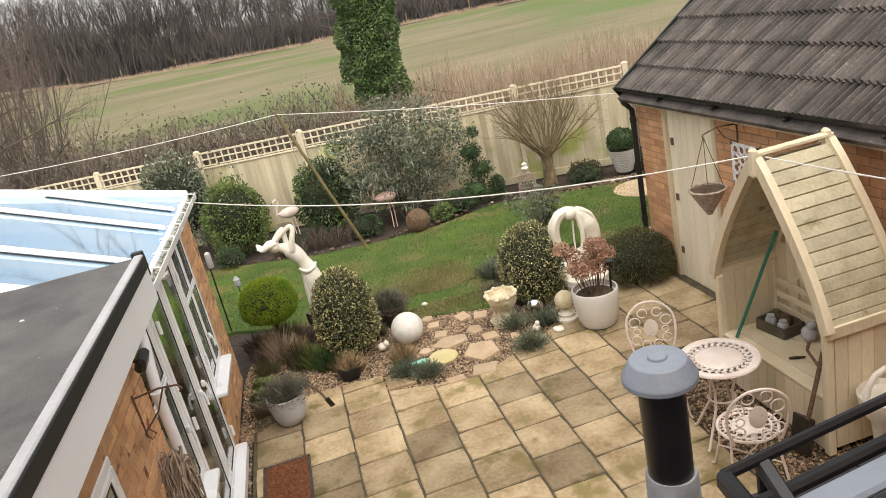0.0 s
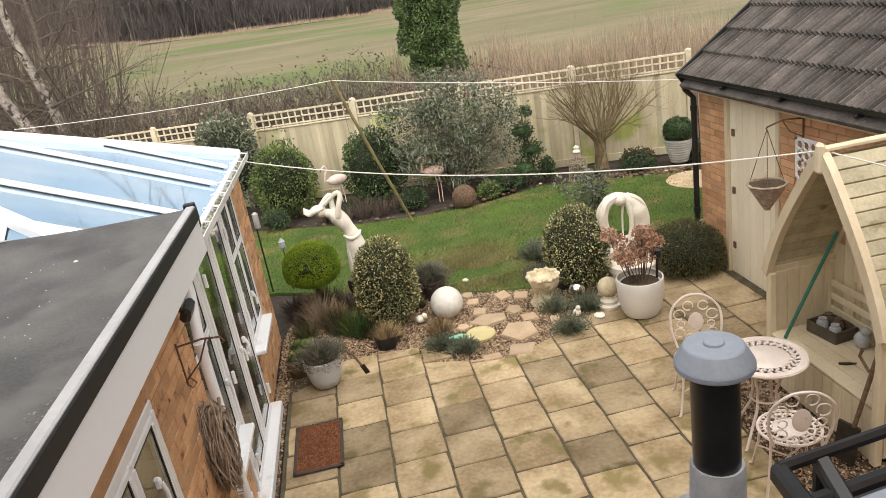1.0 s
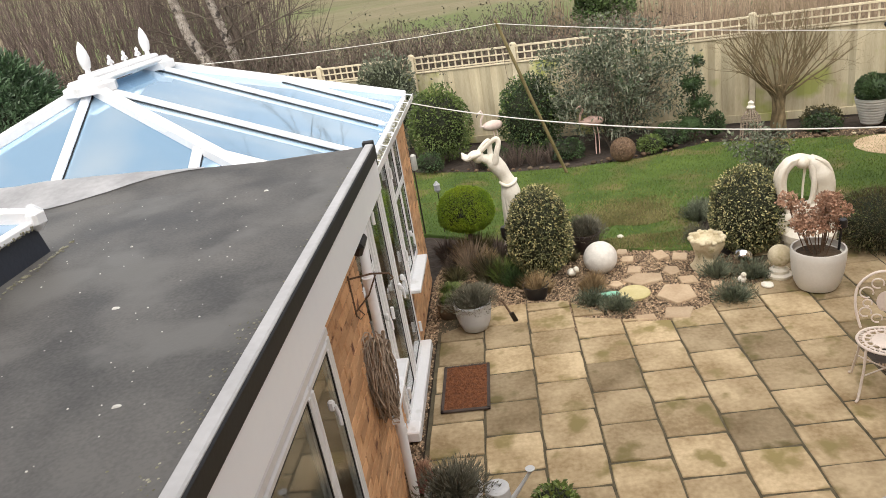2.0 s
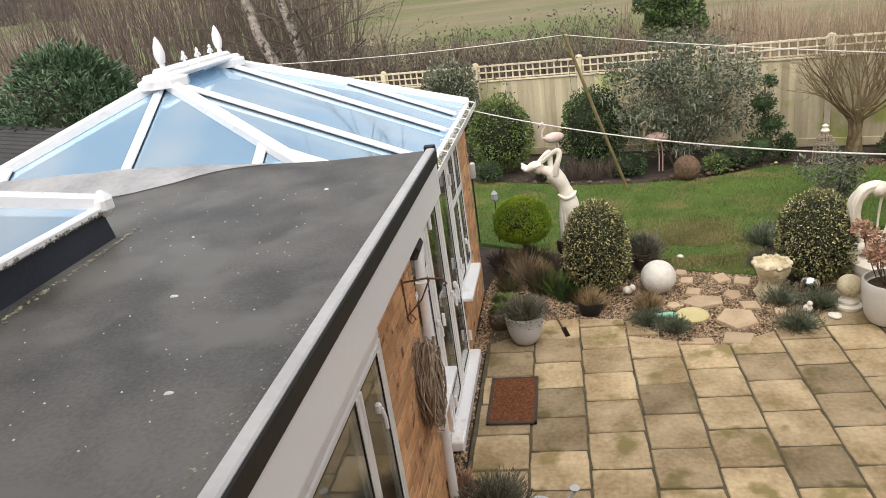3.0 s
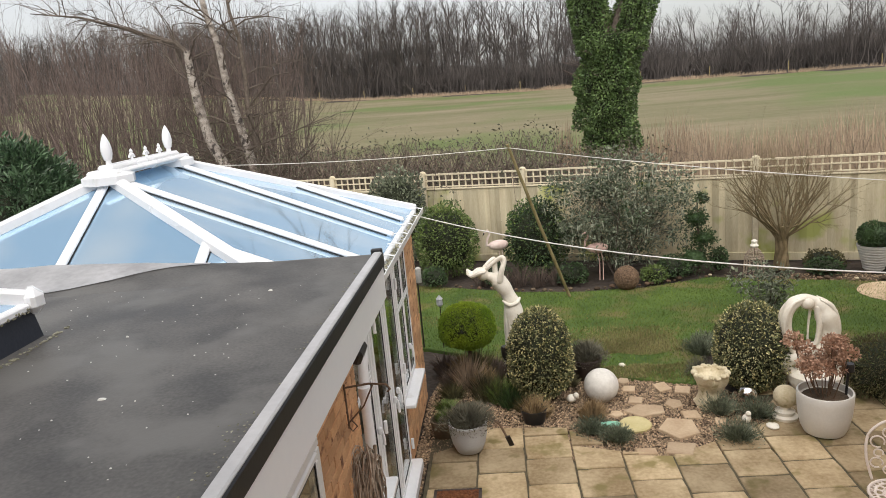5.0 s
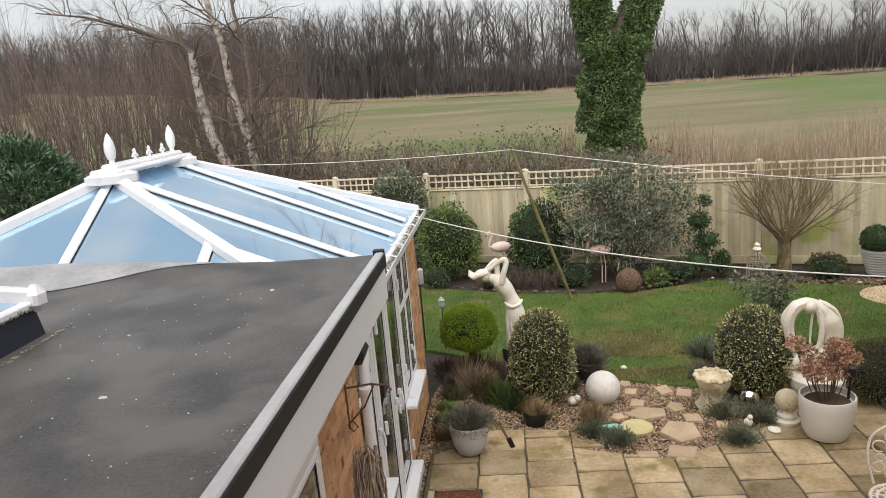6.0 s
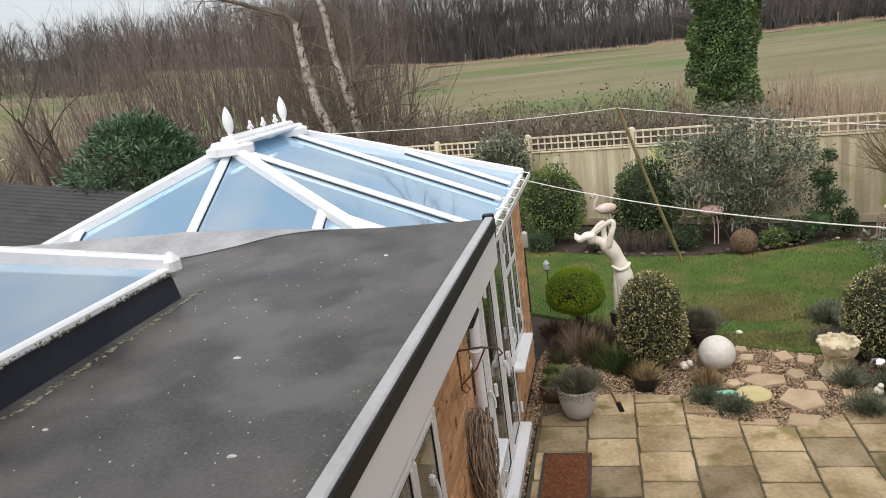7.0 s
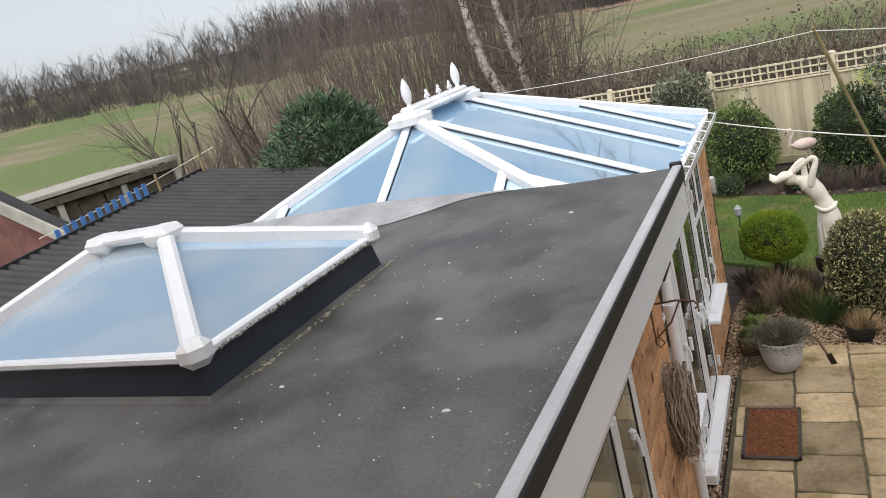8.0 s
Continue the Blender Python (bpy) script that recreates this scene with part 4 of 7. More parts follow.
# ---- garage ----
def build_garage():
    t = thing("garage", (-0.3, -0.45, 0.04), "red-orange brick garage with dark tiled roof", "garage", kind="structure")
    brick_wall(t, (5.0, 8.0, -0.075), (0, -1, 0), 7.8, 2.25, [(0.6, 1.56, 0, 2.08)], (-1, 0, 0), BRICK_R, 120)
    part("end_wall", cbox(Geo(), (7.6, 7.9, 1.05), (5.0, 0.2, 2.1), 0.002), BRICK_R, t)
    pitch = math.atan(0.72)
    ux, uz = math.cos(pitch), math.sin(pitch)
    ex, ez = 4.86, 2.13
    # interlocking tiles, each a shallow double roll
    w, ln = 0.3, 0.36
    prof = []
    for k in range(4):
        for u, h in ((0.0, 0.0), (0.022, -0.004), (0.036, 0.0), (0.042, 0.03), (0.05, 0.042), (0.063, 0.042), (0.071, 0.03)):
            prof.append((k * 0.075 + u, h))
    prof.append((w, 0.0))
    v = [(a, 0, h + 0.045) for a, h in prof] + [(a, ln + 0.05, h + 0.002) for a, h in prof] + [(a, 0.004, -0.012) for a, h in prof]
    n = len(prof)
    f = [(i, i + 1, n + i + 1, n + i) for i in range(n - 1)] + [(2 * n + i, 2 * n + i + 1, i + 1, i) for i in range(n - 1)]
    tile = Geo().add(v, f).mesh("roof_tile")
    tile.materials.append(TILE)
    tile.shade_smooth()
    tile.set_sharp_from_angle(angle=radians(30))
    rng = random.Random(9)
    count = 0
    for r in range(11):
        for c in range(24):
            y = 8.14 - c * w
            m = Matrix(((0, ux, -uz), (-1, 0, 0), (0, uz, ux))).to_4x4()
            loc = Vector((ex + ux * r * ln, y, ez + uz * r * ln + rng.uniform(-0.002, 0.003)))
            if count < 290:
                ob = part("roof_tile", tile, TILE, t)
                ob.matrix_local = Matrix.Translation(loc) @ m @ pose(0, 0, 0, 0, 0, rng.uniform(-0.4, 0.4))
                count += 1
    part("roof_deck", beam(Geo(), (ex + 1.9 * ux, 8.1, ez + 1.9 * uz - 0.06), (ex + 1.9 * ux, 0.6, ez + 1.9 * uz - 0.06), 3.9, 0.05, 0.004, up=(-uz, 0, ux)), TILE, t)
    part("far_roof_slope", beam(Geo(), (11.0 - 0.0, 8.1, 3.3), (11.0, 0.6, 3.3), 6.6, 0.06, 0.004, up=(0.55, 0, 0.83)), TILE, t)
    g = Geo()
    beam(g, (ex - 0.02, 8.16, ez - 0.02), (ex + 3.9 * ux, 8.16, ez + 3.9 * uz - 0.02), 0.03, 0.16, 0.004, up=(-uz, 0, ux))
    part("bargeboard", g, BLACKTRIM, t)
    part("fascia", beam(Geo(), (4.925, 8.14, 2.05), (4.925, 0.4, 2.05), 0.03, 0.15, 0.004), CREAM, t, "cream fascia board")
    g = Geo()
    sect = [(-0.06, 0.04), (-0.055, -0.01), (-0.03, -0.045), (0.03, -0.045), (0.055, -0.01), (0.06, 0.04), (0.05, 0.04), (0.045, -0.005), (0.025, -0.035), (-0.025, -0.035), (-0.045, -0.005), (-0.05, 0.04)]
    k = len(sect)
    g.add([(4.865 + a * 0.8, y, 2.165 + b * 0.6) for y in (8.2, 0.4) for a, b in sect], [(i, (i + 1) % k, k + (i + 1) % k, k + i) for i in range(k)] + [tuple(range(k)), tuple(range(2 * k - 1, k - 1, -1))])
    for y in (7.2, 6.2, 5.2, 4.2):
        cbox(g, (4.87, y, 2.12), (0.13, 0.04, 0.03), 0.008)
    part("gutter", g, BLACK, t, "black gutter")
    g = tube(Geo(), [(4.86, 8.1, 2.08), (4.87, 8.08, 2.0), (4.95, 8.05, 1.9), (4.95, 8.05, 0.02)], 0.034, 12)
    for z in (1.75, 0.5):
        lathe(g, [(0.042, 0), (0.042, 0.06)], (4.95, 8.05, z), 12)
    part("downpipe", g, BLACK, t, "black round downpipe", smooth=True)
    g = Geo()
    for a, b in (((6.47, -0.06), (6.47, 2.0)), ((7.41, -0.06), (7.41, 2.0)), ((6.44, 2.0), (7.44, 2.0))):
        beam(g, (5.01, a[0], a[1]), (5.01, b[0], b[1]), 0.06, 0.06, 0.005, up=(1, 0, 0))
    d = part("door", g, CREAM, t, "closed cream boarded side door")
    for i in range(7):
        y = 6.5 + 0.88 * (i + 0.5) / 7
        part("door_board", cbox(Geo(), (5.03, y, 0.96), (0.03, 0.88 / 7 - 0.006, 2.02), 0.006), CREAM_LIFTED, d)
    g = Geo()
    for z in (0.3, 0.95, 1.6):
        cbox(g, (5.005, 7.3, z), (0.015, 0.05, 0.08), 0.004)
    part("hinge", g, RUST, d)


build_garage()


# ---- plants: kinds ----
def skirted(p, o):
    """Fills out the lower half, so that a bush stands on a broad foot."""
    k = 1 + 0.17 * np.clip(-o[:, 2:3], 0, 1)
    return p * np.concatenate([k, k, np.ones_like(k)], 1)


def leafy_bush(name, loc, r, label, leaf, count, size, seed, low=-0.75, lump=0.18, core=0.8, category="bush", extra=None, stem=None, aspect=0.55, droop=0.6, k=2.2):
    """A clipped or loose shrub: dark core painting in the inner shade, foliage shell of separate leaves, and a stem."""
    rng = np.random.default_rng(seed)
    t = thing(name, loc, label, category)
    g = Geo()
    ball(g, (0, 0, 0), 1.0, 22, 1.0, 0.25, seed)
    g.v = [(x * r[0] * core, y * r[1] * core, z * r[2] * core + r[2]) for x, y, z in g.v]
    part("inner_shade_core", g, SHADE, t, smooth=True)
    p, o = shell(rng, count, r, lump, seed, low, 0.25, k)
    p = skirted(p, o) + np.array([0, 0, r[2]])
    part("foliage", leaves(Geo(), p, o, size, rng, aspect, droop), leaf, t)
    if extra:
        m, n2, s2 = extra
        p, o = shell(rng, n2, (r[0] * 1.02, r[1] * 1.02, r[2] * 1.02), lump, seed, low, 0.12, k)
        part("pale_foliage", leaves(Geo(), skirted(p, o) + np.array([0, 0, r[2]]), o, s2, rng, aspect, droop), m, t)
    if stem:
        h, rad = stem
        part("stem", tube(Geo(), [(0, 0, -h), (0.01, 0, -h * 0.4), (0, 0, r[2])], [rad * 1.2, rad, rad * 0.8], 8), BARK, t)
    return t


def tuft(name, loc, label, leaf, n, h, spread, seed, width=0.006, category="plant", thin_top=True):
    """A clump of narrow upright leaves or stalks."""
    rng = random.Random(seed)
    g = Geo()
    for _ in range(n):
        a, s = rng.uniform(0, 6.28), rng.random() ** 0.6
        bx, by = 0.35 * spread * s * math.cos(a), 0.35 * spread * s * math.sin(a)
        tx, ty = spread * s * math.cos(a + rng.gauss(0, 0.3)), spread * s * math.sin(a + rng.gauss(0, 0.3))
        hh = h * rng.uniform(0.6, 1.1) * (1 - 0.35 * s)
        w = width * rng.uniform(0.7, 1.4)
        sx, sy = -math.sin(a + 1) * w, math.cos(a + 1) * w
        mid = (bx + (tx - bx) * 0.4, by + (ty - by) * 0.4, hh * 0.62)
        g.add([(bx - sx, by - sy, 0), (bx + sx, by + sy, 0), (mid[0] + sx, mid[1] + sy, mid[2]), (mid[0] - sx, mid[1] - sy, mid[2]), (tx, ty, hh)],
              [(0, 1, 2, 3), (3, 2, 4)])
    return solo(name, g, leaf, label, category, loc)


def wobble_path(p, d, length, seg, bend, rng, rise=0.0):
    pts = [Vector(p)]
    d = Vector(d).normalized()
    for _ in range(seg):
        d = (d + Vector((rng.gauss(0, bend), rng.gauss(0, bend), rng.gauss(0, bend) + rise))).normalized()
        pts.append(pts[-1] + d * length / seg)
    return pts, d


def grow(g, p, d, length, rad, depth, rng, kids=(3, 5), shrink=0.62, spread=0.7, bend=0.12, rise=0.05, n=5, tip=0.35, seg=4, thin=0.62):
    """Tapered limb with side limbs, down to twigs."""
    pts, _ = wobble_path(p, d, length, seg, bend, rng, rise)
    tube(g, pts, [rad * (1 - (1 - tip) * i / seg) for i in range(seg + 1)], n if depth > 0 else 3, cap=False)
    if depth <= 0:
        return
    for _ in range(rng.randint(*kids)):
        u = rng.uniform(0.3, 1.0)
        i = min(seg - 1, int(u * seg))
        b = pts[i].lerp(pts[i + 1], u * seg - i)
        base = (pts[i + 1] - pts[i]).normalized()
        side = Vector((rng.gauss(0, 1), rng.gauss(0, 1), rng.gauss(0, 0.6)))
        side = (side - base * side.dot(base)).normalized()
        nd = (base + side * spread * rng.uniform(0.6, 1.3)).normalized()
        grow(g, b, nd, length * shrink * rng.uniform(0.7, 1.15), rad * (1 - (1 - tip) * u) * thin, depth - 1, rng, kids, shrink, spread, bend * 1.2, rise, max(3, n - 1), tip, max(2, seg - 1), thin)


# ---- shrubs and trees of the garden ----
leafy_bush("evergreen_shrub", (-0.68, 12.95, 0.0), (0.56, 0.5, 0.7), "rounded mid-green evergreen shrub before the fence", L_MID, 5200, 0.055, 1, low=-0.95)
leafy_bush("evergreen_shrub", (-1.65, 13.6, 0.3), (0.6, 0.5, 0.85), "tall dull green shrub rising above the fence", L_GREY, 4200, 0.07, 2, low=-0.95, lump=0.35)
leafy_bush("evergreen_shrub", (0.98, 12.65, 0.0), (0.55, 0.5, 0.7), "rounded dark green evergreen shrub", L_DARK, 5000, 0.05, 3, low=-0.95, extra=(L_MID, 1300, 0.05))


def big_shrub():
    rng = np.random.default_rng(12)
    r2 = random.Random(12)
    t = thing("catkin_shrub", (2.42, 12.3, 0), "tall loose grey-green shrub hung with pale catkins", "shrub")
    g = Geo()
    for i in range(9):
        a = i * 0.7
        grow(g, (0.12 * math.cos(a), 0.1 * math.sin(a), 0), (0.35 * math.cos(a), 0.25 * math.sin(a), 1), 1.3, 0.022, 2, r2, (3, 5), 0.6, 0.7, 0.1, 0.02, 5)
    part("stem", g, BARK, t)
    g, cat = Geo(), Geo()
    centres = []
    for i in range(135):
        u = rng.normal(size=3)
        u /= np.linalg.norm(u)
        rad = rng.random() ** 0.4
        c = np.array([u[0] * 1.4 * rad, u[1] * 0.6 * rad, 1.16 + u[2] * 0.98 * rad + 0.1 * math.sin(u[0] * 5 + i)])
        centres.append(c)
        p, o = shell(rng, 74, (0.22, 0.22, 0.19), 0.3, i, -1, 0.6)
        leaves(g, p + c, o, 0.07, rng, 0.42, 0.9)
    part("foliage", g, L_GREY, t)
    # darker leaves, low and behind each cluster, paint in its shaded side
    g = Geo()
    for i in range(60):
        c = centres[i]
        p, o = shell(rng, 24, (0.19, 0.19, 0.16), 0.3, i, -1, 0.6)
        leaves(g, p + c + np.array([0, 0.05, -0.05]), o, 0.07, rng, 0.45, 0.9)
    part("painted_shade_foliage", g, L_DARK, t)
    for i in range(170):
        c = centres[r2.randrange(len(centres))]
        x, y, z = c[0] + r2.gauss(0, 0.12), c[1] - 0.1 + r2.gauss(0, 0.08), c[2] - 0.05
        tube(cat, [(x, y, z), (x + r2.gauss(0, 0.008), y, z - 0.07), (x + r2.gauss(0, 0.012), y, z - 0.14)], [0.006, 0.008, 0.003], 4)
    tagged(part("catkin", cat, L_CATKIN, t, "pale hanging catkins"), kind="stuff")


big_shrub()


def cloud_topiary():
    rng = np.random.default_rng(31)
    t = thing("cloud_topiary", (3.72, 12.1, 0), "dark evergreen clipped into stacked rounded tiers", "topiary")
    part("stem", tube(Geo(), [(0, 0, 0), (0.03, 0, 0.5), (-0.02, 0, 0.9), (0.0, 0, 1.4)], [0.025, 0.022, 0.018, 0.01], 7), BARK, t)
    for i, (x, z, r) in enumerate(((-0.06, 0.26, 0.26), (0.09, 0.6, 0.18), (-0.03, 0.95, 0.17), (0.06, 1.3, 0.09))):
        g = ball(Geo(), (x, 0, z), r * 0.75, 12, 0.7, 0.3, i)
        p, o = shell(rng, 900 if i < 3 else 350, (r, r, r * 0.8), 0.8, i, -1, 0.5, 3.0)
        leaves(g, p + np.array([x, 0, z]), o, 0.045, rng, 0.5)
        part("foliage_tier", g, L_DARK, t)


cloud_topiary()


def bare_shrub():
    rng = random.Random(44)
    t = thing("bare_shrub", (5.05, 11.95, 0), "leafless many-stemmed vase-shaped shrub", "shrub")
    g = Geo()
    for i in range(6):
        a = i * 1.05 + 0.3
        tube(g, [(0.1 * math.cos(a), 0.08 * math.sin(a), 0), (0.07 * math.cos(a + 1), 0.06 * math.sin(a + 1), 0.35), (0.1 * math.cos(a), 0.08 * math.sin(a), 0.75)], [0.05, 0.04, 0.03], 7)
    part("trunk", g, OLIVETWIG, t)
    for i in range(34):
        g = Geo()
        a = i * 0.385 + rng.uniform(-0.1, 0.1)
        s = rng.uniform(0.35, 1.7)
        grow(g, (0.09 * math.cos(a), 0.07 * math.sin(a), 0.5 + 0.2 * rng.random()), (s * math.cos(a), 0.7 * s * math.sin(a), 1), 1.2, 0.018, 3, rng, (4, 5), 0.5, 0.5, 0.17, 0.1, 4, 0.3, 5)
        part("branch", g, OLIVETWIG, t)


bare_shrub()

leafy_bush("clipped_dome_bush", (0.74, 7.45, 0.0), (0.355, 0.355, 0.53), "clipped dome of cream-edged variegated evergreen", L_VARI, 6500, 0.036, 5, low=-0.97, lump=0.06, core=0.9, extra=(L_CREAM, 2600, 0.03), droop=0.9, k=3.0)
leafy_bush("clipped_dome_bush", (3.07, 7.5, -0.05), (0.4, 0.4, 0.5), "clipped dome of cream-edged variegated evergreen", L_VARI, 6500, 0.036, 6, low=-0.97, lump=0.07, core=0.9, extra=(L_CREAM, 2300, 0.03), droop=0.9, k=3.0)
leafy_bush("ball_topiary", (-0.09, 8.0, 0.46), (0.33, 0.33, 0.265), "bright green conifer ball on a short stem", L_BRIGHT, 24000, 0.03, 7, low=-1.0, lump=0.05, core=0.92, stem=(0.46, 0.03), aspect=0.25, droop=0.8, k=2.0, category="topiary")
leafy_bush("heather_mound", (4.3, 7.2, -0.1), (0.4, 0.42, 0.34), "brownish green heather mound beside the garage", L_HEATH, 9000, 0.05, 8, low=-0.6, lump=0.08, core=0.88, aspect=0.16, droop=0.5, extra=(L_MID, 1500, 0.04))
for i, (x, y, r, h, m) in enumerate(((-0.9, 12.3, 0.22, 0.3, L_DARK), (1.55, 12.0, 0.25, 0.28, L_DARK), (2.9, 11.75, 0.2, 0.22, L_MID), (3.25, 11.95, 0.26, 0.3, L_DARK),
                                     (4.05, 12.05, 0.14, 0.36, L_DARK), (5.6, 11.6, 0.26, 0.2, L_DARK), (6.7, 11.6, 0.25, 0.24, L_DARK), (0.2, 12.3, 0.28, 0.3, L_DARK), (5.75, 11.95, 0.3, 0.24, L_HEATH))):
    leafy_bush("low_evergreen", (x, y, -0.03), (r, r, h / 1.6), "low dark evergreen in the back border", m, 900, 0.045, 60 + i, low=-0.6, lump=0.3)
for i, (x, y, h, s) in enumerate(((0.62, 12.05, 0.5, 0.3), (0.95, 11.95, 0.45, 0.28), (0.3, 11.95, 0.4, 0.25), (-0.05, 12.2, 0.45, 0.3), (1.25, 12.0, 0.42, 0.25))):
    tuft("dry_perennial", (x, y, -0.03), "clump of dry brown stalks by the fence", BRAMBLE, 160, h, s, 70 + i, 0.004)
for i, (x, y, h, s, m) in enumerate(((-0.12, 7.8, 0.55, 0.3, REED), (0.0, 8.1, 0.5, 0.28, L_HEATH), (0.25, 7.45, 0.36, 0.3, L_MID), (0.38, 7.3, 0.3, 0.24, L_DARK), (-0.35, 7.95, 0.3, 0.22, BRAMBLE), (0.05, 7.85, 0.36, 0.24, L_STRAW), (-0.45, 8.4, 0.3, 0.25, BRAMBLE), (-0.38, 7.35, 0.12, 0.2, L_MID), (-0.2, 8.3, 0.35, 0.3, L_STRAW), (0.1, 7.5, 0.4, 0.3, L_HEATH), (0.45, 7.75, 0.3, 0.2, L_MID), (-0.3, 7.6, 0.25, 0.25, L_HEATH), (0.2, 8.1, 0.35, 0.25, BRAMBLE), (0.52, 7.2, 0.22, 0.2, L_HEATH), (1.05, 7.75, 0.2, 0.2, L_HEATH), (0.7, 7.05, 0.16, 0.2, L_STRAW))):
    tuft("border_plant", (x, y, -0.04), "straggly grassy border plant in gravel", m, 260, h, s, 80 + i, 0.005)
tuft("ornamental_grass", (1.22, 6.85, -0.02), "straw-coloured tuft of ornamental grass", L_STRAW, 420, 0.28, 0.22, 90, 0.004)
for i, (x, y, h, s) in enumerate(((1.2, 6.62, 0.12, 0.2), (1.42, 6.42, 0.14, 0.17), (2.55, 6.9, 0.22, 0.2), (2.88, 6.78, 0.2, 0.2), (2.55, 6.33, 0.2, 0.22), (2.6, 7.85, 0.22, 0.16), (2.78, 8.5, 0.24, 0.24), (2.9, 8.75, 0.2, 0.2))):
    t = tuft("grey_green_cushion_plant", (x, y, -0.02), "low grey-green cushion plant edging the gravel", L_GREY if i != 5 else L_LAV, 420, h * 0.9, s, 95 + i, 0.0045)
    q, o = shell(np.random.default_rng(300 + i), 1500, (s * 0.95, s * 0.95, h * 0.8), 0.35, i, -0.2, 0.6)
    part("side_shoot", leaves(Geo(), q + np.array([0, 0, 0.02]), o + np.array([0, 0, 0.8]), 0.045, np.random.default_rng(320 + i), 0.16, 0.3), L_GREY if i != 5 else L_LAV, t)


def sapling():
    rng = np.random.default_rng(51)
    t = thing("rose_bush", (4.0, 9.65, 0), "small leafy shrub growing in the lawn", "shrub")
    g, f = Geo(), Geo()
    r2 = random.Random(5)
    for i in range(6):
        a = i * 1.05
        pts, _ = wobble_path((0, 0, 0), (0.5 * math.cos(a), 0.5 * math.sin(a), 1), 0.7, 4, 0.1, r2)
        tube(g, pts, [0.012, 0.01, 0.008, 0.006, 0.004], 5)
        for p in pts[1:]:
            q, o = shell(rng, 60, (0.12, 0.12, 0.1), 0.3, i, -1, 0.6)
            leaves(f, q + np.array(p), o, 0.06, rng, 0.5)
    part("stem", g, BARK, t)
    part("foliage", f, L_GREY, t)


sapling()


# ---- pots ----
def pot(name, loc, prof, material, label, soil_r, soil_z, group=""):
    t = thing(name, loc, label, "plant pot", group)
    part("body", lathe(Geo(), prof, n=36), material, t, smooth=True)
    part("soil", lathe(Geo(), [(soil_r, soil_z - 0.02), (soil_r * 0.9, soil_z), (soil_r * 0.4, soil_z + 0.012)], n=24, wob=0.1), SOIL, t)
    return t


def plant_in(t, n, z, h, s, m, seed, width=0.004):
    ob = tuft("foliage", (0, 0, 0), "", m, n, h, s, seed, width)
    ob.location = (0, 0, z)
    for key in ("label", "category"):
        if key in ob:
            del ob[key]
    ob.parent = t


def lavender_cushion(t, z, seed):
    """Short side shoots that fill the clump out to a soft dome."""
    rng = np.random.default_rng(seed)
    p, o = shell(rng, 2600, (0.25, 0.25, 0.17), 0.35, seed, -0.2, 0.6)
    part("side_shoot", leaves(Geo(), p + np.array([0, 0, z + 0.02]), o + np.array([0, 0, 0.9]), 0.05, rng, 0.16, 0.3), L_LAV, t)


BOWL = [(0.1, 0.0), (0.13, 0.015), (0.165, 0.1), (0.185, 0.2), (0.193, 0.29), (0.2, 0.3), (0.198, 0.315), (0.18, 0.315), (0.178, 0.26)]
p = pot("lavender_pot", (-0.05, 6.33, 0.004), BOWL, POTG, "pale grey round pot of silvery lavender", 0.178, 0.27)
plant_in(p, 900, 0.26, 0.25, 0.3, L_LAV, 11)
lavender_cushion(p, 0.26, 11)
p = pot("lavender_pot", (-0.14, 3.6, 0.004), BOWL, POTG, "pale grey pot of lavender near the house", 0.178, 0.27)
plant_in(p, 900, 0.26, 0.24, 0.26, L_LAV, 12)
lavender_cushion(p, 0.26, 12)
p = pot("dark_planter", (1.3, 7.98, -0.03), [(0.12, 0), (0.14, 0.02), (0.18, 0.22), (0.195, 0.24), (0.195, 0.27), (0.175, 0.27), (0.17, 0.22)], POTD, "dark brown glazed pot of lavender by the lawn", 0.17, 0.23)
plant_in(p, 800, 0.22, 0.3, 0.25, L_LAV, 13)
lavender_cushion(p, 0.22, 13)
p = pot("clay_trough", (-0.33, 6.7, -0.03), [(0.1, 0), (0.11, 0.02), (0.14, 0.18), (0.14, 0.2), (0.12, 0.2), (0.118, 0.17)], POTB, "brown clay pot of low greenery", 0.117, 0.18)
plant_in(p, 260, 0.17, 0.14, 0.16, L_MID, 14)
p = pot("planter_bowl", (0.62, 6.92, -0.03), [(0.09, 0), (0.11, 0.01), (0.14, 0.14), (0.145, 0.16), (0.125, 0.16), (0.1, 0.03)], BLACK, "black pot of withered trailing plant", 0.1, 0.05)
plant_in(p, 240, 0.06, 0.3, 0.24, L_STRAW, 15)


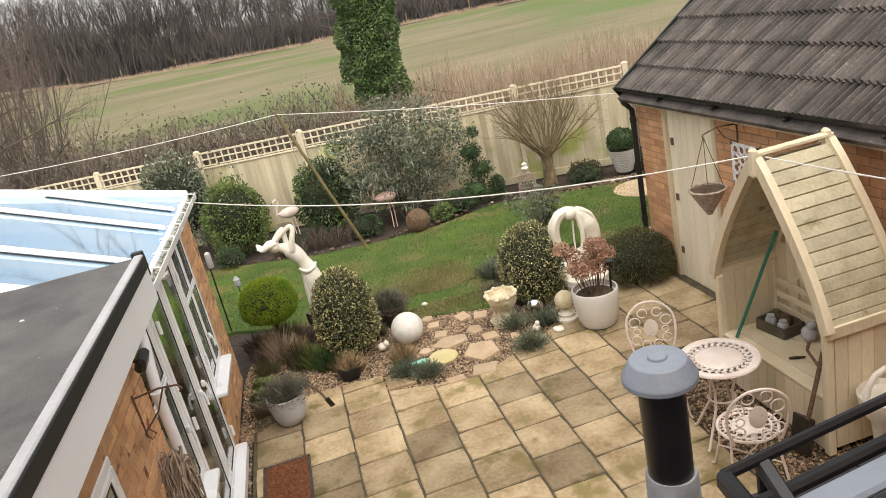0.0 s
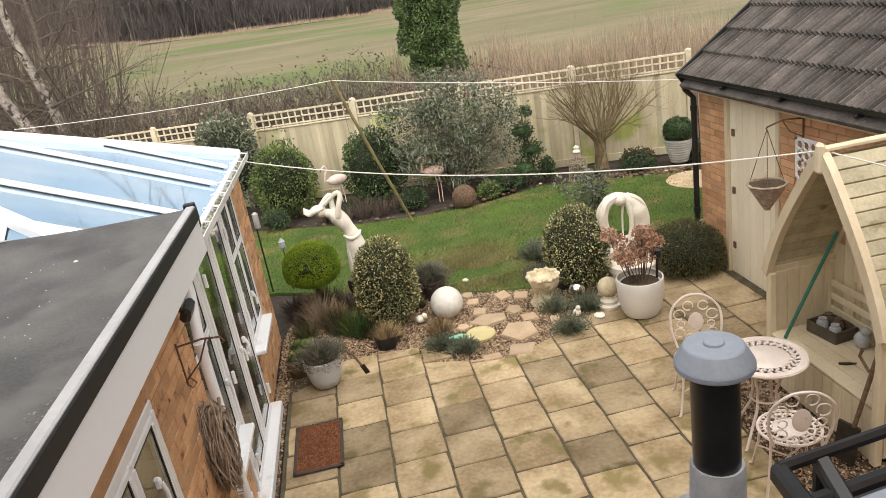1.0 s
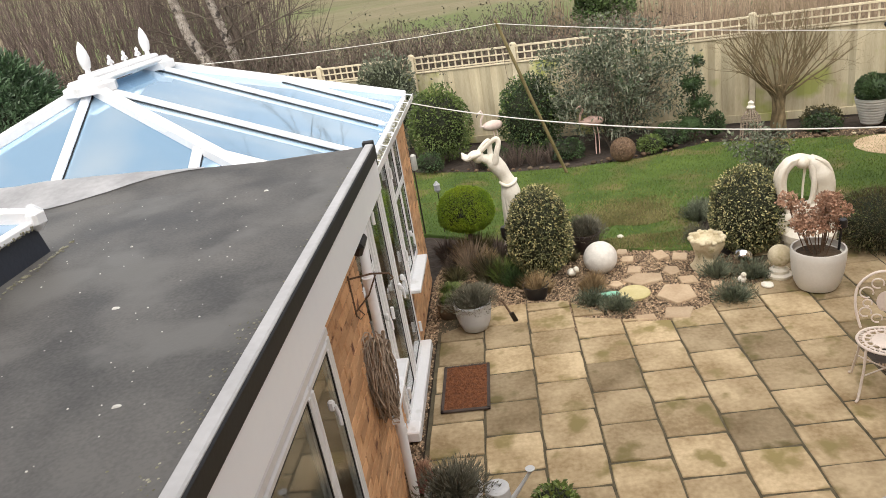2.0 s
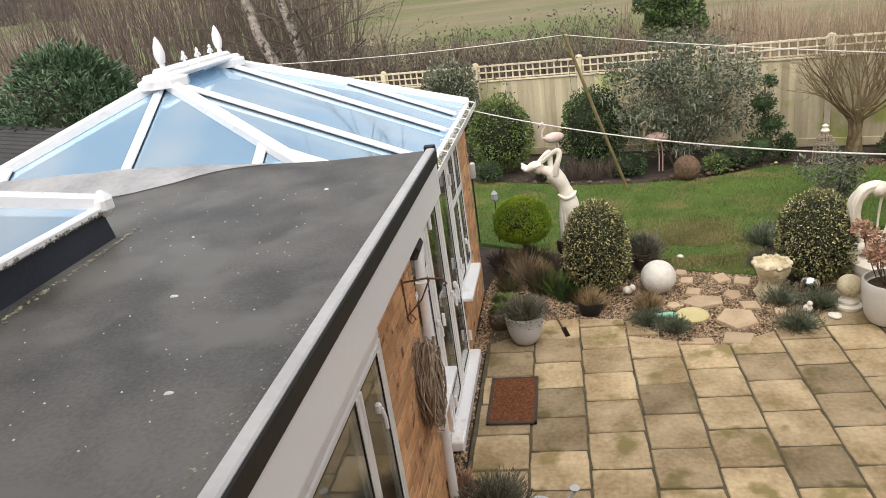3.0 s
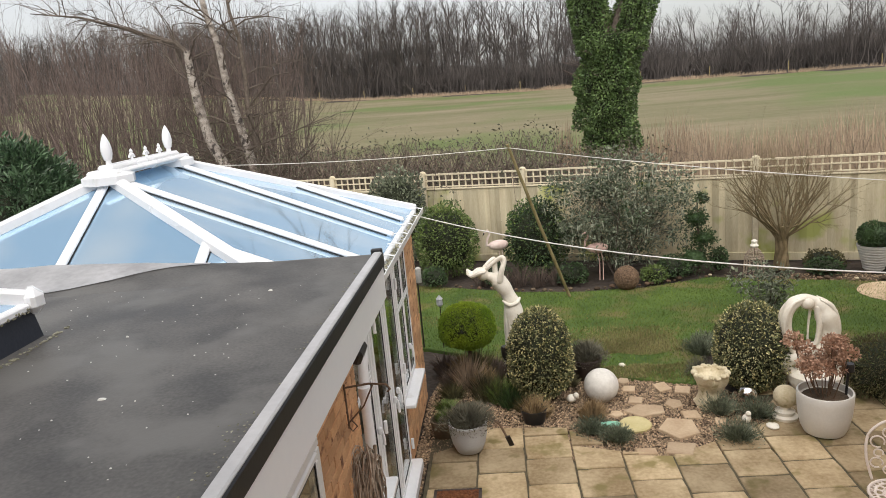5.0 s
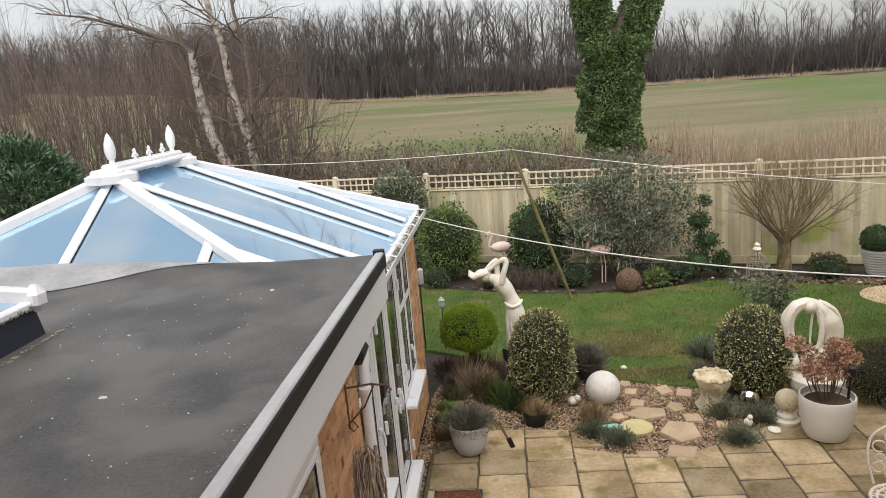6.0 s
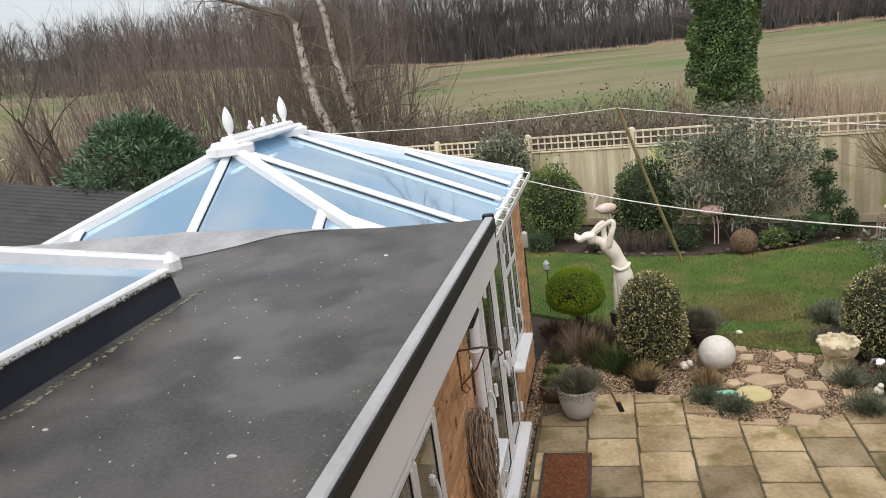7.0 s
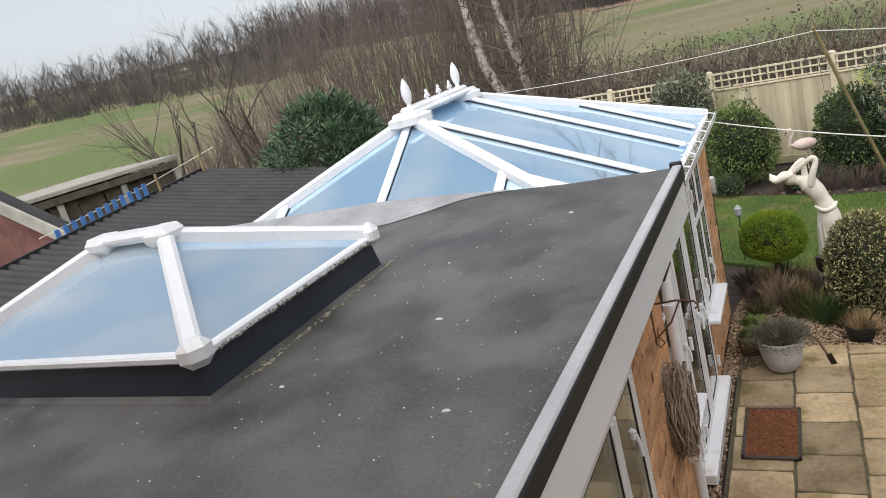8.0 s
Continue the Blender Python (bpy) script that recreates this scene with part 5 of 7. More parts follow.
def tall_pot():
    prof = [(0.15, 0.0), (0.18, 0.012), (0.212, 0.08), (0.236, 0.2), (0.248, 0.34), (0.25, 0.41), (0.245, 0.422), (0.23, 0.422), (0.225, 0.36)]
    t = pot("white_planter", (3.36, 6.38, 0.004), prof, POTW, "large white round planter of dried hydrangea heads", 0.225, 0.36)
    rng = np.random.default_rng(21)
    r2 = random.Random(21)
    for i in range(13):
        a, s = i * 2.4, 0.06 + 0.17 * r2.random()
        x, y, h = s * 1.25 * math.cos(a), s * math.sin(a), r2.uniform(0.62, 1.02)
        part("stalk", tube(Geo(), [(x * 0.4, y * 0.4, 0.37), (x * 0.8, y * 0.8, h * 0.75), (x, y, h)], [0.006, 0.005, 0.004], 5), RUST, t)
        g = Geo()
        q, o = shell(rng, 300, (0.085, 0.085, 0.07), 0.25, i, -0.8, 0.5)
        leaves(g, q + np.array([x, y, h]), o, 0.03, rng, 0.8, 0.9)
        part("flower_head", g, L_DRY, t, "dried russet flower head")
    g = tube(Geo(), [(0.2, 0.02, 0.36), (0.215, 0.02, 0.62)], 0.013, 8)
    lathe(g, [(0.05, 0), (0.05, 0.06), (0.042, 0.075)], (0.215, 0.02, 0.6), 16)
    part("solar_light", g, BLACK, t, smooth=True)


tall_pot()


def striped_pot():
    prof = [(0.13, 0)]
    for i in range(9):
        z, r = 0.02 + i * 0.045, 0.15 + 0.012 * i
        prof += [(r, z), (r + 0.01, z + 0.012), (r + 0.01, z + 0.03), (r, z + 0.042)]
    prof += [(0.265, 0.43), (0.24, 0.43), (0.235, 0.38)]
    t = pot("ribbed_planter", (6.35, 11.55, 0.0), prof, STRIPE, "ribbed grey planter with clipped box ball", 0.235, 0.4)
    rng = np.random.default_rng(33)
    g = ball(Geo(), (0, 0, 0.58), 0.2, 14, 0.85, 0.2, 3)
    q, o = shell(rng, 3200, (0.25, 0.25, 0.21), 0.1, 2, -0.8, 0.2)
    leaves(g, q + np.array([0, 0, 0.58]), o, 0.035, rng, 0.5)
    part("box_ball", g, L_DARK, t)


striped_pot()


# ---- ornaments ----
def bird_bath():
    t = thing("bird_bath", (2.5, 7.08, -0.01), "weathered pale stone bird bath", "bird bath")
    part("pedestal", lathe(Geo(), [(0.15, 0), (0.155, 0.05), (0.125, 0.08), (0.105, 0.14), (0.115, 0.2), (0.15, 0.26)], n=24, wob=0.34), STONE, t, smooth=True)
    g = lathe(Geo(), [(0.1, 0.22), (0.145, 0.25), (0.17, 0.3), (0.18, 0.365), (0.168, 0.385), (0.145, 0.38), (0.125, 0.33), (0.08, 0.31), (0.002, 0.305)], n=40, wob=0.2)
    for i in range(18):
        a = i * 0.349
        ball(g, (0.168 * math.cos(a), 0.168 * math.sin(a), 0.366 + 0.012 * (i % 2)), 0.034, 8, 0.7, 0.5, i)
    part("basin", g, STONE, t, smooth=True)


bird_bath()
solo("stone_ball", ball(Geo(), (0, 0, 0.16), 0.19, 36), BALLST, "smooth pale granite sphere on the gravel", "garden ornament", (1.39, 7.34, 0), smooth=True)
solo("gazing_ball", ball(Geo(), (0, 0, 0.09), 0.1, 28), CHROME, "mirror-finished steel garden ball", "garden ornament", (2.88, 7.08, 0), smooth=True)
t = thing("stone_ball_finial", (3.12, 6.7, 0), "sandy stone ball finial on a stepped base", "garden ornament")
part("ball", ball(Geo(), (0, 0, 0.23), 0.115, 26), STONE, t, smooth=True)
part("base", lathe(Geo(), [(0.12, 0), (0.125, 0.03), (0.09, 0.045), (0.095, 0.08), (0.055, 0.1), (0.05, 0.14)], n=24), CAST, t, smooth=True)


def lump(name, loc, r, material, label, seed, sz=0.7, category="garden ornament"):
    g = ball(Geo(), (0, 0, r * sz * 0.8), r, 14, sz, 0.5, seed)
    return solo(name, g, material, label, category, loc, smooth=True)


t = solo("small_animal_ornament", ball(ball(ball(Geo(), (0, 0, 0.05), 0.055, 12, 0.85, 0.2, 1), (0.05, -0.02, 0.09), 0.034, 10), (0.065, -0.03, 0.075), 0.018, 8), CAST, "small white resin animal ornament on gravel", "garden ornament", (1.05, 7.28, 0), smooth=True)
solo("small_animal_ornament", ball(ball(Geo(), (0, 0, 0.05), 0.045, 12, 1.0, 0.2, 1), (0.01, -0.02, 0.11), 0.028, 10), CAST, "small pale bird ornament among cushion plants", "garden ornament", (2.72, 6.62, 0), smooth=True)
lump("white_pebble", (1.76, 8.2, 0.0), 0.035, CAST, "white pebble on the lawn", 3)
lump("white_pebble", (2.93, 6.5, 0.0), 0.06, CAST, "pale flat pebble beside the stone ball", 5, 0.4)
g = tube(Geo(), [(-0.09, 0, 0.03), (0.0, 0, 0.035), (0.07, 0.01, 0.03), (0.1, 0.01, 0.03)], [0.03, 0.032, 0.03, 0.014], 12)
solo("glass_bottle_ornament", g, MINT, "mint green bottle lying on the gravel", "garden ornament", (1.38, 6.66, 0.0), smooth=True)
t = thing("garden_hand_tool", (0.2, 6.42, 0.0), "long-handled metal hand tool leaning on a pot", "garden tool")
part("handle", tube(Geo(), [(-0.04, 0.02, 0.3), (0.06, 0.0, 0.22), (0.13, -0.03, 0.08)], 0.012, 8), RUST, t)
part("blade", cbox(Geo(), (0.15, -0.05, 0.06), (0.05, 0.02, 0.14), 0.006, Euler((0.3, -0.3, 0)).to_matrix()), METAL, t)


def spot_light(loc, h):
    t = thing("solar_stake_light", loc, "black solar stake light in the border", "garden light")
    part("stake", tube(Geo(), [(0, 0, 0), (0, 0, h)], 0.012, 8), BLACK, t)
    part("head", lathe(Geo(), [(0.03, h - 0.05), (0.055, h), (0.058, h + 0.1), (0.05, h + 0.12)], n=18), BLACK, t, smooth=True)


spot_light((0.36, 7.72, 0), 0.42)
t = thing("bird_feeder_pole", (-0.8, 9.24, 0), "thin dark pole with a grey cylindrical feeder", "bird feeder")
part("pole", tube(Geo(), [(0, 0, 0), (0, 0, 1.1)], 0.011, 6), METAL, t)
part("canister", lathe(Geo(), [(0.035, 0.95), (0.04, 0.96), (0.04, 1.15), (0.02, 1.17)], (0.02, 0, 0), 14), STRIPE, t, smooth=True)
t = thing("lantern_stake", (-0.52, 9.2, 0), "small metal lantern on a thin stake", "garden ornament")
part("stake", tube(Geo(), [(0, 0, 0), (0, 0, 0.6)], 0.007, 6), METAL, t)
part("lantern", lathe(Geo(), [(0.02, 0.6), (0.045, 0.63), (0.04, 0.7), (0.05, 0.71), (0.01, 0.76)], n=8), COLLAR, t)


def flamingo(loc, material, label, rz, h):
    t = thing("flamingo_ornament", loc, label, "garden ornament", rz=rz)
    part("body", ball(Geo(), (0, 0, h), 0.15, 18, 0.62, 0.1, 2, 1.25, 0.6), material, t, smooth=True)
    part("neck", tube(Geo(), [(-0.13, 0, h + 0.02), (-0.22, 0, h + 0.02), (-0.2, 0, h + 0.14), (-0.15, 0, h + 0.22), (-0.19, 0, h + 0.29), (-0.25, 0, h + 0.25)], [0.03, 0.024, 0.02, 0.018, 0.024, 0.016], 10), material, t, smooth=True)
    part("beak", tube(Geo(), [(-0.25, 0, h + 0.25), (-0.28, 0, h + 0.2)], [0.013, 0.004], 8), BLACK, t)
    for x in (0.0, 0.06):
        part("leg", tube(Geo(), [(x, 0, h - 0.05), (x + 0.03, 0.02, h * 0.5), (x + 0.02, 0, 0)], 0.009, 6), material, t)


flamingo((2.0, 12.0, 0), PINK, "pink standing flamingo garden ornament", 0, 0.58)
flamingo((0.3, 12.25, 0), PALEP, "faded pale flamingo garden ornament", 20, 0.7)


def wicker_ball(loc, r):
    rng = random.Random(7)
    g = ball(Geo(), (0, 0, r), r * 0.93, 20)
    for i in range(70):
        ax = Vector((rng.gauss(0, 1), rng.gauss(0, 1), rng.gauss(0, 1))).normalized()
        x = ax.orthogonal().normalized()
        y = ax.cross(x)
        tube(g, [Vector((0, 0, r)) + (x * math.cos(k * 0.4) + y * math.sin(k * 0.4)) * r for k in range(17)], 0.009, 4)
    solo("wicker_ball", g, WICKERB, "brown woven wicker ball in the border", "garden ornament", loc)


wicker_ball((2.38, 11.42, -0.02), 0.2)


def cage(loc):
    t = thing("wire_cage_lantern", loc, "white wire birdcage lantern among plants", "garden ornament")
    for i in range(16):
        a = i * math.pi / 8
        part("cage_bar", tube(Geo(), [(0.17 * math.cos(a), 0.17 * math.sin(a), 0.0), (0.15 * math.cos(a), 0.15 * math.sin(a), 0.3), (0.1 * math.cos(a), 0.1 * math.sin(a), 0.42), (0.03 * math.cos(a), 0.03 * math.sin(a), 0.5)], 0.006, 5), WICKER, t)
    g = Geo()
    for z, r in ((0.03, 0.17), (0.2, 0.158), (0.33, 0.145), (0.36, 0.14)):
        tube(g, [(r * math.cos(k * 0.393), r * math.sin(k * 0.393), z) for k in range(17)], 0.008, 5)
    part("hoop", g, WICKER, t)
    part("top", lathe(Geo(), [(0.06, 0.5), (0.07, 0.52), (0.04, 0.56), (0.05, 0.6), (0.01, 0.63)], n=14), CAST, t, smooth=True)


cage((4.5, 11.65, 0))


# ---- statues: one plain mesh each ----
def swell(g, pts, radii, sides=16, steps=6):
    """A smoothly bent limb through the given points, with rounded ends."""
    n = len(pts)
    P, R = [], []
    for i in range(n - 1):
        a, b, c, d = (Vector(pts[max(i - 1, 0)]), Vector(pts[i]), Vector(pts[i + 1]), Vector(pts[min(i + 2, n - 1)]))
        for k in range(steps):
            u = k / steps
            P.append(0.5 * (2 * b + (c - a) * u + (2 * a - 5 * b + 4 * c - d) * u * u + (3 * b - a - 3 * c + d) * u ** 3))
            w = u * u * (3 - 2 * u)
            R.append(radii[i] * (1 - w) + radii[i + 1] * w)
    P.append(Vector(pts[-1]))
    R.append(radii[-1])
    tube(g, [tuple(p) for p in P], R, sides)
    ball(g, pts[0], radii[0], 14)
    ball(g, pts[-1], radii[-1], 14)
    return g


def statue_leaning():
    g = Geo()
    # draped lower part, narrow middle and back-bent upper part
    swell(g, [(0.03, 0, 0.0), (0.05, 0, 0.3), (0.065, 0, 0.55), (0.07, 0, 0.75), (0.055, 0, 0.88), (0.02, 0, 0.99), (-0.04, 0, 1.1), (-0.1, 0, 1.18), (-0.17, 0, 1.22), (-0.22, 0, 1.24)],
          [0.12, 0.105, 0.112, 0.12, 0.1, 0.083, 0.098, 0.1, 0.06, 0.05], 22)
    for k in range(14):
        a = k * 0.45
        r = 0.004 + 0.003 * (k % 3)
        swell(g, [(0.06 + 0.095 * math.cos(a), 0.095 * math.sin(a), 0.84), (0.065 + 0.112 * math.cos(a + 0.15), 0.112 * math.sin(a + 0.15), 0.62), (0.05 + 0.104 * math.cos(a + 0.3), 0.104 * math.sin(a + 0.3), 0.3), (0.03 + 0.125 * math.cos(a + 0.2), 0.125 * math.sin(a + 0.2), 0.03)], [r, r + 0.008, r + 0.009, r + 0.013], 8, 4)
    swell(g, [(-0.05, -0.075, 0.93), (0.03, -0.1, 0.88), (0.12, -0.07, 0.9), (0.16, 0.01, 0.93)], [0.012, 0.024, 0.024, 0.012], 10)
    swell(g, [(-0.05, 0.075, 0.93), (0.03, 0.1, 0.89), (0.12, 0.07, 0.9), (0.16, 0.01, 0.93)], [0.012, 0.024, 0.024, 0.012], 10)
    ball(g, (-0.27, 0, 1.27), 0.075, 18, 1.12, 0.1, 1)
    for k in range(7):
        o = 0.02 * (k - 3)
        swell(g, [(-0.25, o * 0.8, 1.335 - abs(o) * 0.4), (-0.33, o * 1.3, 1.3), (-0.4, o, 1.265 + 0.01 * (k % 2)), (-0.46, o * 0.7, 1.29 + 0.02 * (k % 3))], [0.03, 0.032, 0.026, 0.012], 8, 4)
    swell(g, [(-0.07, -0.07, 1.19), (-0.04, -0.09, 1.31), (0.0, -0.07, 1.43), (-0.03, -0.06, 1.475), (-0.12, -0.05, 1.42), (-0.22, -0.03, 1.34)], [0.045, 0.034, 0.03, 0.03, 0.026, 0.024], 12)
    swell(g, [(-0.12, 0.08, 1.2), (-0.12, 0.11, 1.31), (-0.12, 0.1, 1.42), (-0.17, 0.07, 1.41), (-0.25, 0.04, 1.34)], [0.042, 0.032, 0.028, 0.026, 0.023], 12)
    lathe(g, [(0.17, -0.02), (0.17, 0.03), (0.13, 0.05)], (0.03, 0, 0), 20)
    solo("garden_statue", g, CAST, "white resin statue leaning back with raised elbows", "statue", (0.41, 8.3, 0), smooth=True)


statue_leaning()


def statue_arched():
    g = Geo()
    swell(g, [(0.22, 0, 0.3), (0.19, 0, 0.44), (0.1, 0, 0.51), (-0.04, 0, 0.5), (-0.17, 0, 0.44), (-0.24, 0, 0.38), (-0.22, 0, 0.3), (-0.12, 0, 0.25)], [0.12, 0.11, 0.09, 0.078, 0.068, 0.062, 0.055, 0.04])
    swell(g, [(-0.15, 0, 0.42), (-0.19, 0, 0.58), (-0.235, 0, 0.76), (-0.24, 0, 0.92), (-0.18, 0, 1.04), (-0.08, 0, 1.085), (0.02, 0, 1.06)], [0.04, 0.04, 0.046, 0.055, 0.062, 0.058, 0.055])
    swell(g, [(0.0, 0, 1.06), (0.1, 0, 1.0), (0.16, 0, 0.88), (0.2, 0, 0.74), (0.17, 0, 0.58), (0.08, 0, 0.46)], [0.05, 0.08, 0.115, 0.105, 0.1, 0.095])
    ball(g, (-0.05, -0.02, 1.05), 0.068, 16, 1.0, 0.1, 3)
    ball(g, (0.03, 0.01, 1.03), 0.062, 16, 1.1, 0.1, 4)
    # long loose strands down both arcs
    for k in range(9):
        o = -0.05 + 0.0125 * k
        w = 0.012 * math.sin(k * 2.1)
        swell(g, [(-0.1, o, 1.1 + w), (-0.2, o * 1.1, 1.06 + w), (-0.27 + w, o * 1.2, 0.93), (-0.275 + w, o, 0.76), (-0.23 + w, o * 0.9, 0.58)], [0.014, 0.02, 0.022, 0.018, 0.01], 8, 4)
    for k in range(6):
        o = -0.05 + 0.02 * k
        w = 0.01 * math.sin(k * 1.7)
        swell(g, [(0.08, o, 1.08 + w), (0.2, o * 1.2, 0.99 + w), (0.265 + w, o * 1.1, 0.8), (0.25 + w, o, 0.6)], [0.012, 0.022, 0.02, 0.01], 8, 4)
    swell(g, [(0.05, -0.03, 1.0), (0.07, -0.05, 0.82), (0.05, -0.05, 0.64), (0.0, -0.05, 0.53)], [0.04, 0.03, 0.026, 0.022], 12)
    swell(g, [(0.01, 0.03, 1.0), (-0.01, 0.03, 0.8), (-0.02, 0.02, 0.56)], [0.016, 0.012, 0.01], 10)
    lathe(g, [(0.24, 0), (0.24, 0.16), (0.28, 0.18), (0.28, 0.26), (0.2, 0.3)], (0.05, 0, 0), 24)
    solo("garden_statue", g, CAST, "white resin statue of two arched forms in a ring", "statue", (3.58, 7.26, -0.04), smooth=True)


statue_arched()

# ---- door mat, wall pieces ----
t = thing("door_mat", (-0.13, 5.25, 0.006), "brown coir door mat with a dark border", "door mat")
g = Geo()
for a, b in (((-0.2, -0.345), (0.2, -0.345)), ((0.2, -0.345), (0.2, 0.345)), ((0.2, 0.345), (-0.2, 0.345)), ((-0.2, 0.345), (-0.2, -0.345))):
    beam(g, (*a, 0.012), (*b, 0.012), 0.03, 0.02, 0.005, extra=0.03)
part("border", g, MATRIM, t)
g = cbox(Geo(), (0, 0, 0.01), (0.38, 0.67, 0.018), 0.004)
rng = random.Random(6)
for _ in range(4200):
    x, y = rng.uniform(-0.185, 0.185), rng.uniform(-0.33, 0.33)
    dx, dy = rng.gauss(0, 0.008), rng.gauss(0, 0.008)
    g.add([(x - 0.002, y, 0.017), (x + 0.002, y, 0.017), (x + dx, y + dy, 0.017 + rng.uniform(0.006, 0.016))], [(0, 1, 2)])
part("coir", g, COIR, t)


def twig_wreath():
    rng = random.Random(17)
    g = Geo()
    for i in range(64):
        a0, w, h = rng.uniform(0, 6.28), rng.uniform(0.07, 0.14), rng.uniform(0.2, 0.31)
        ox, oz = rng.gauss(0, 0.015), rng.gauss(0, 0.02)
        d = rng.uniform(0.0, 0.13)
        tube(g, [(d + 0.02 * math.sin(k * 1.3 + i), ox + w * math.cos(a0 + k * 0.5), oz + h * math.sin(a0 + k * 0.5)) for k in range(rng.randint(8, 14))], rng.uniform(0.004, 0.0065), 4)
    solo("twig_wreath", g, WICKER, "oval pale twig wreath hung on the brick wall", "wall ornament", (-0.51, 3.62, 1.23))


twig_wreath()
t = thing("hanging_bracket", (-0.51, 3.58, 1.95), "curled rusty iron hanging-basket bracket on the wall", "bracket")
g = tube(Geo(), [(0, 0, 0), (0.14, 0.02, 0.01), (0.24, 0.02, 0.0), (0.26, 0.02, -0.03), (0.24, 0.02, -0.045)], 0.006, 6)
tube(g, [(0, 0, 0.02), (0, 0, -0.25)], 0.007, 6)
tube(g, [(0.0, 0, -0.22), (0.1, 0.01, -0.12), (0.16, 0.02, 0.0)], 0.005, 6)
tube(g, [(0.02, 0, -0.2), (0.05, 0, -0.24), (0.02, 0, -0.27), (0.0, 0, -0.24)], 0.005, 6)
part("scroll", g, RUST, t)
t = thing("outdoor_wall_lamp", (-0.43, 3.72, 2.1), "small black outdoor lamp under the eaves", "wall lamp")
part("housing", cbox(Geo(), (0, 0, 0), (0.06, 0.15, 0.1), 0.02, Euler((0.2, 0.4, 0)).to_matrix()), BLACK, t)
part("arm", tube(Geo(), [(-0.1, 0, 0.03), (0, 0, 0)], 0.015, 8), BLACK, t)
t = thing("red_flower_pot", (-0.42, 4.0, 0.0), "small dark red pot with dried flowers by the wall", "plant pot")
part("body", lathe(Geo(), [(0.05, 0), (0.07, 0.02), (0.085, 0.14), (0.075, 0.14), (0.07, 0.1)], n=18), RED, t, smooth=True)
plant_in(t, 120, 0.1, 0.2, 0.12, L_DRY, 27)
t = thing("watering_can", (0.14, 3.72, 0.0), "small grey metal watering can on the patio", "watering can")
part("body", lathe(Geo(), [(0.09, 0), (0.092, 0.01), (0.085, 0.2), (0.06, 0.22), (0.055, 0.22)], n=22), POTG, t, smooth=True)
g = tube(Geo(), [(0.08, 0.02, 0.05), (0.17, 0.05, 0.16), (0.24, 0.07, 0.25)], [0.02, 0.013, 0.012], 10)
lathe(g, [(0.012, 0), (0.035, 0.03)], (0.24, 0.07, 0.245), 12)
part("spout", g, POTG, t, smooth=True)
part("handle", tube(Geo(), [(-0.08, 0, 0.06), (-0.15, -0.01, 0.12), (-0.13, 0, 0.22), (-0.03, 0, 0.26), (0.03, 0, 0.22)], 0.009, 8), POTG, t, smooth=True)
leafy_bush("low_evergreen", (0.52, 3.7, -0.05), (0.14, 0.12, 0.1), "low leafy plant in a patio gap", L_MID, 420, 0.05, 77, low=-0.5, lump=0.3)


# ---- clothes line and prop ----
def sag(p, q, drop, n=24):
    p, q = Vector(p), Vector(q)
    return [p.lerp(q, i / n) - Vector((0, 0, drop * 4 * (i / n) * (1 - i / n))) for i in range(n + 1)]


PROP_TOP = (0.575, 10.4, 2.575)
solo("clothes_prop", tube(Geo(), [(1.42, 11.18, -0.02), (1.0, 10.8, 1.25), (PROP_TOP[0] - 0.01, PROP_TOP[1], PROP_TOP[2] + 0.05)], [0.026, 0.025, 0.023], 10), POLE, "long weathered wooden clothes prop leaning on the lawn", "clothes prop", smooth=True)
g = tube(Geo(), sag((-3.9, 10.6, 2.66), PROP_TOP, 0.05), 0.0055, 6)
tube(g, sag(PROP_TOP, (4.88, 8.1, 2.06), 0.04), 0.0055, 6)
solo("washing_line", g, ROPE, "white washing line held up by a wooden prop", "washing line")
g = tube(Geo(), sag((-0.52, 7.52, 2.2), (3.83, 4.16, 2.14), 0.17), 0.0055, 6)
tube(g, sag((3.83, 4.16, 2.14), (5.0, 1.2, 1.9), 0.05), 0.0055, 6)
solo("washing_line", g, ROPE, "white washing line from the conservatory to the arbour", "washing line")


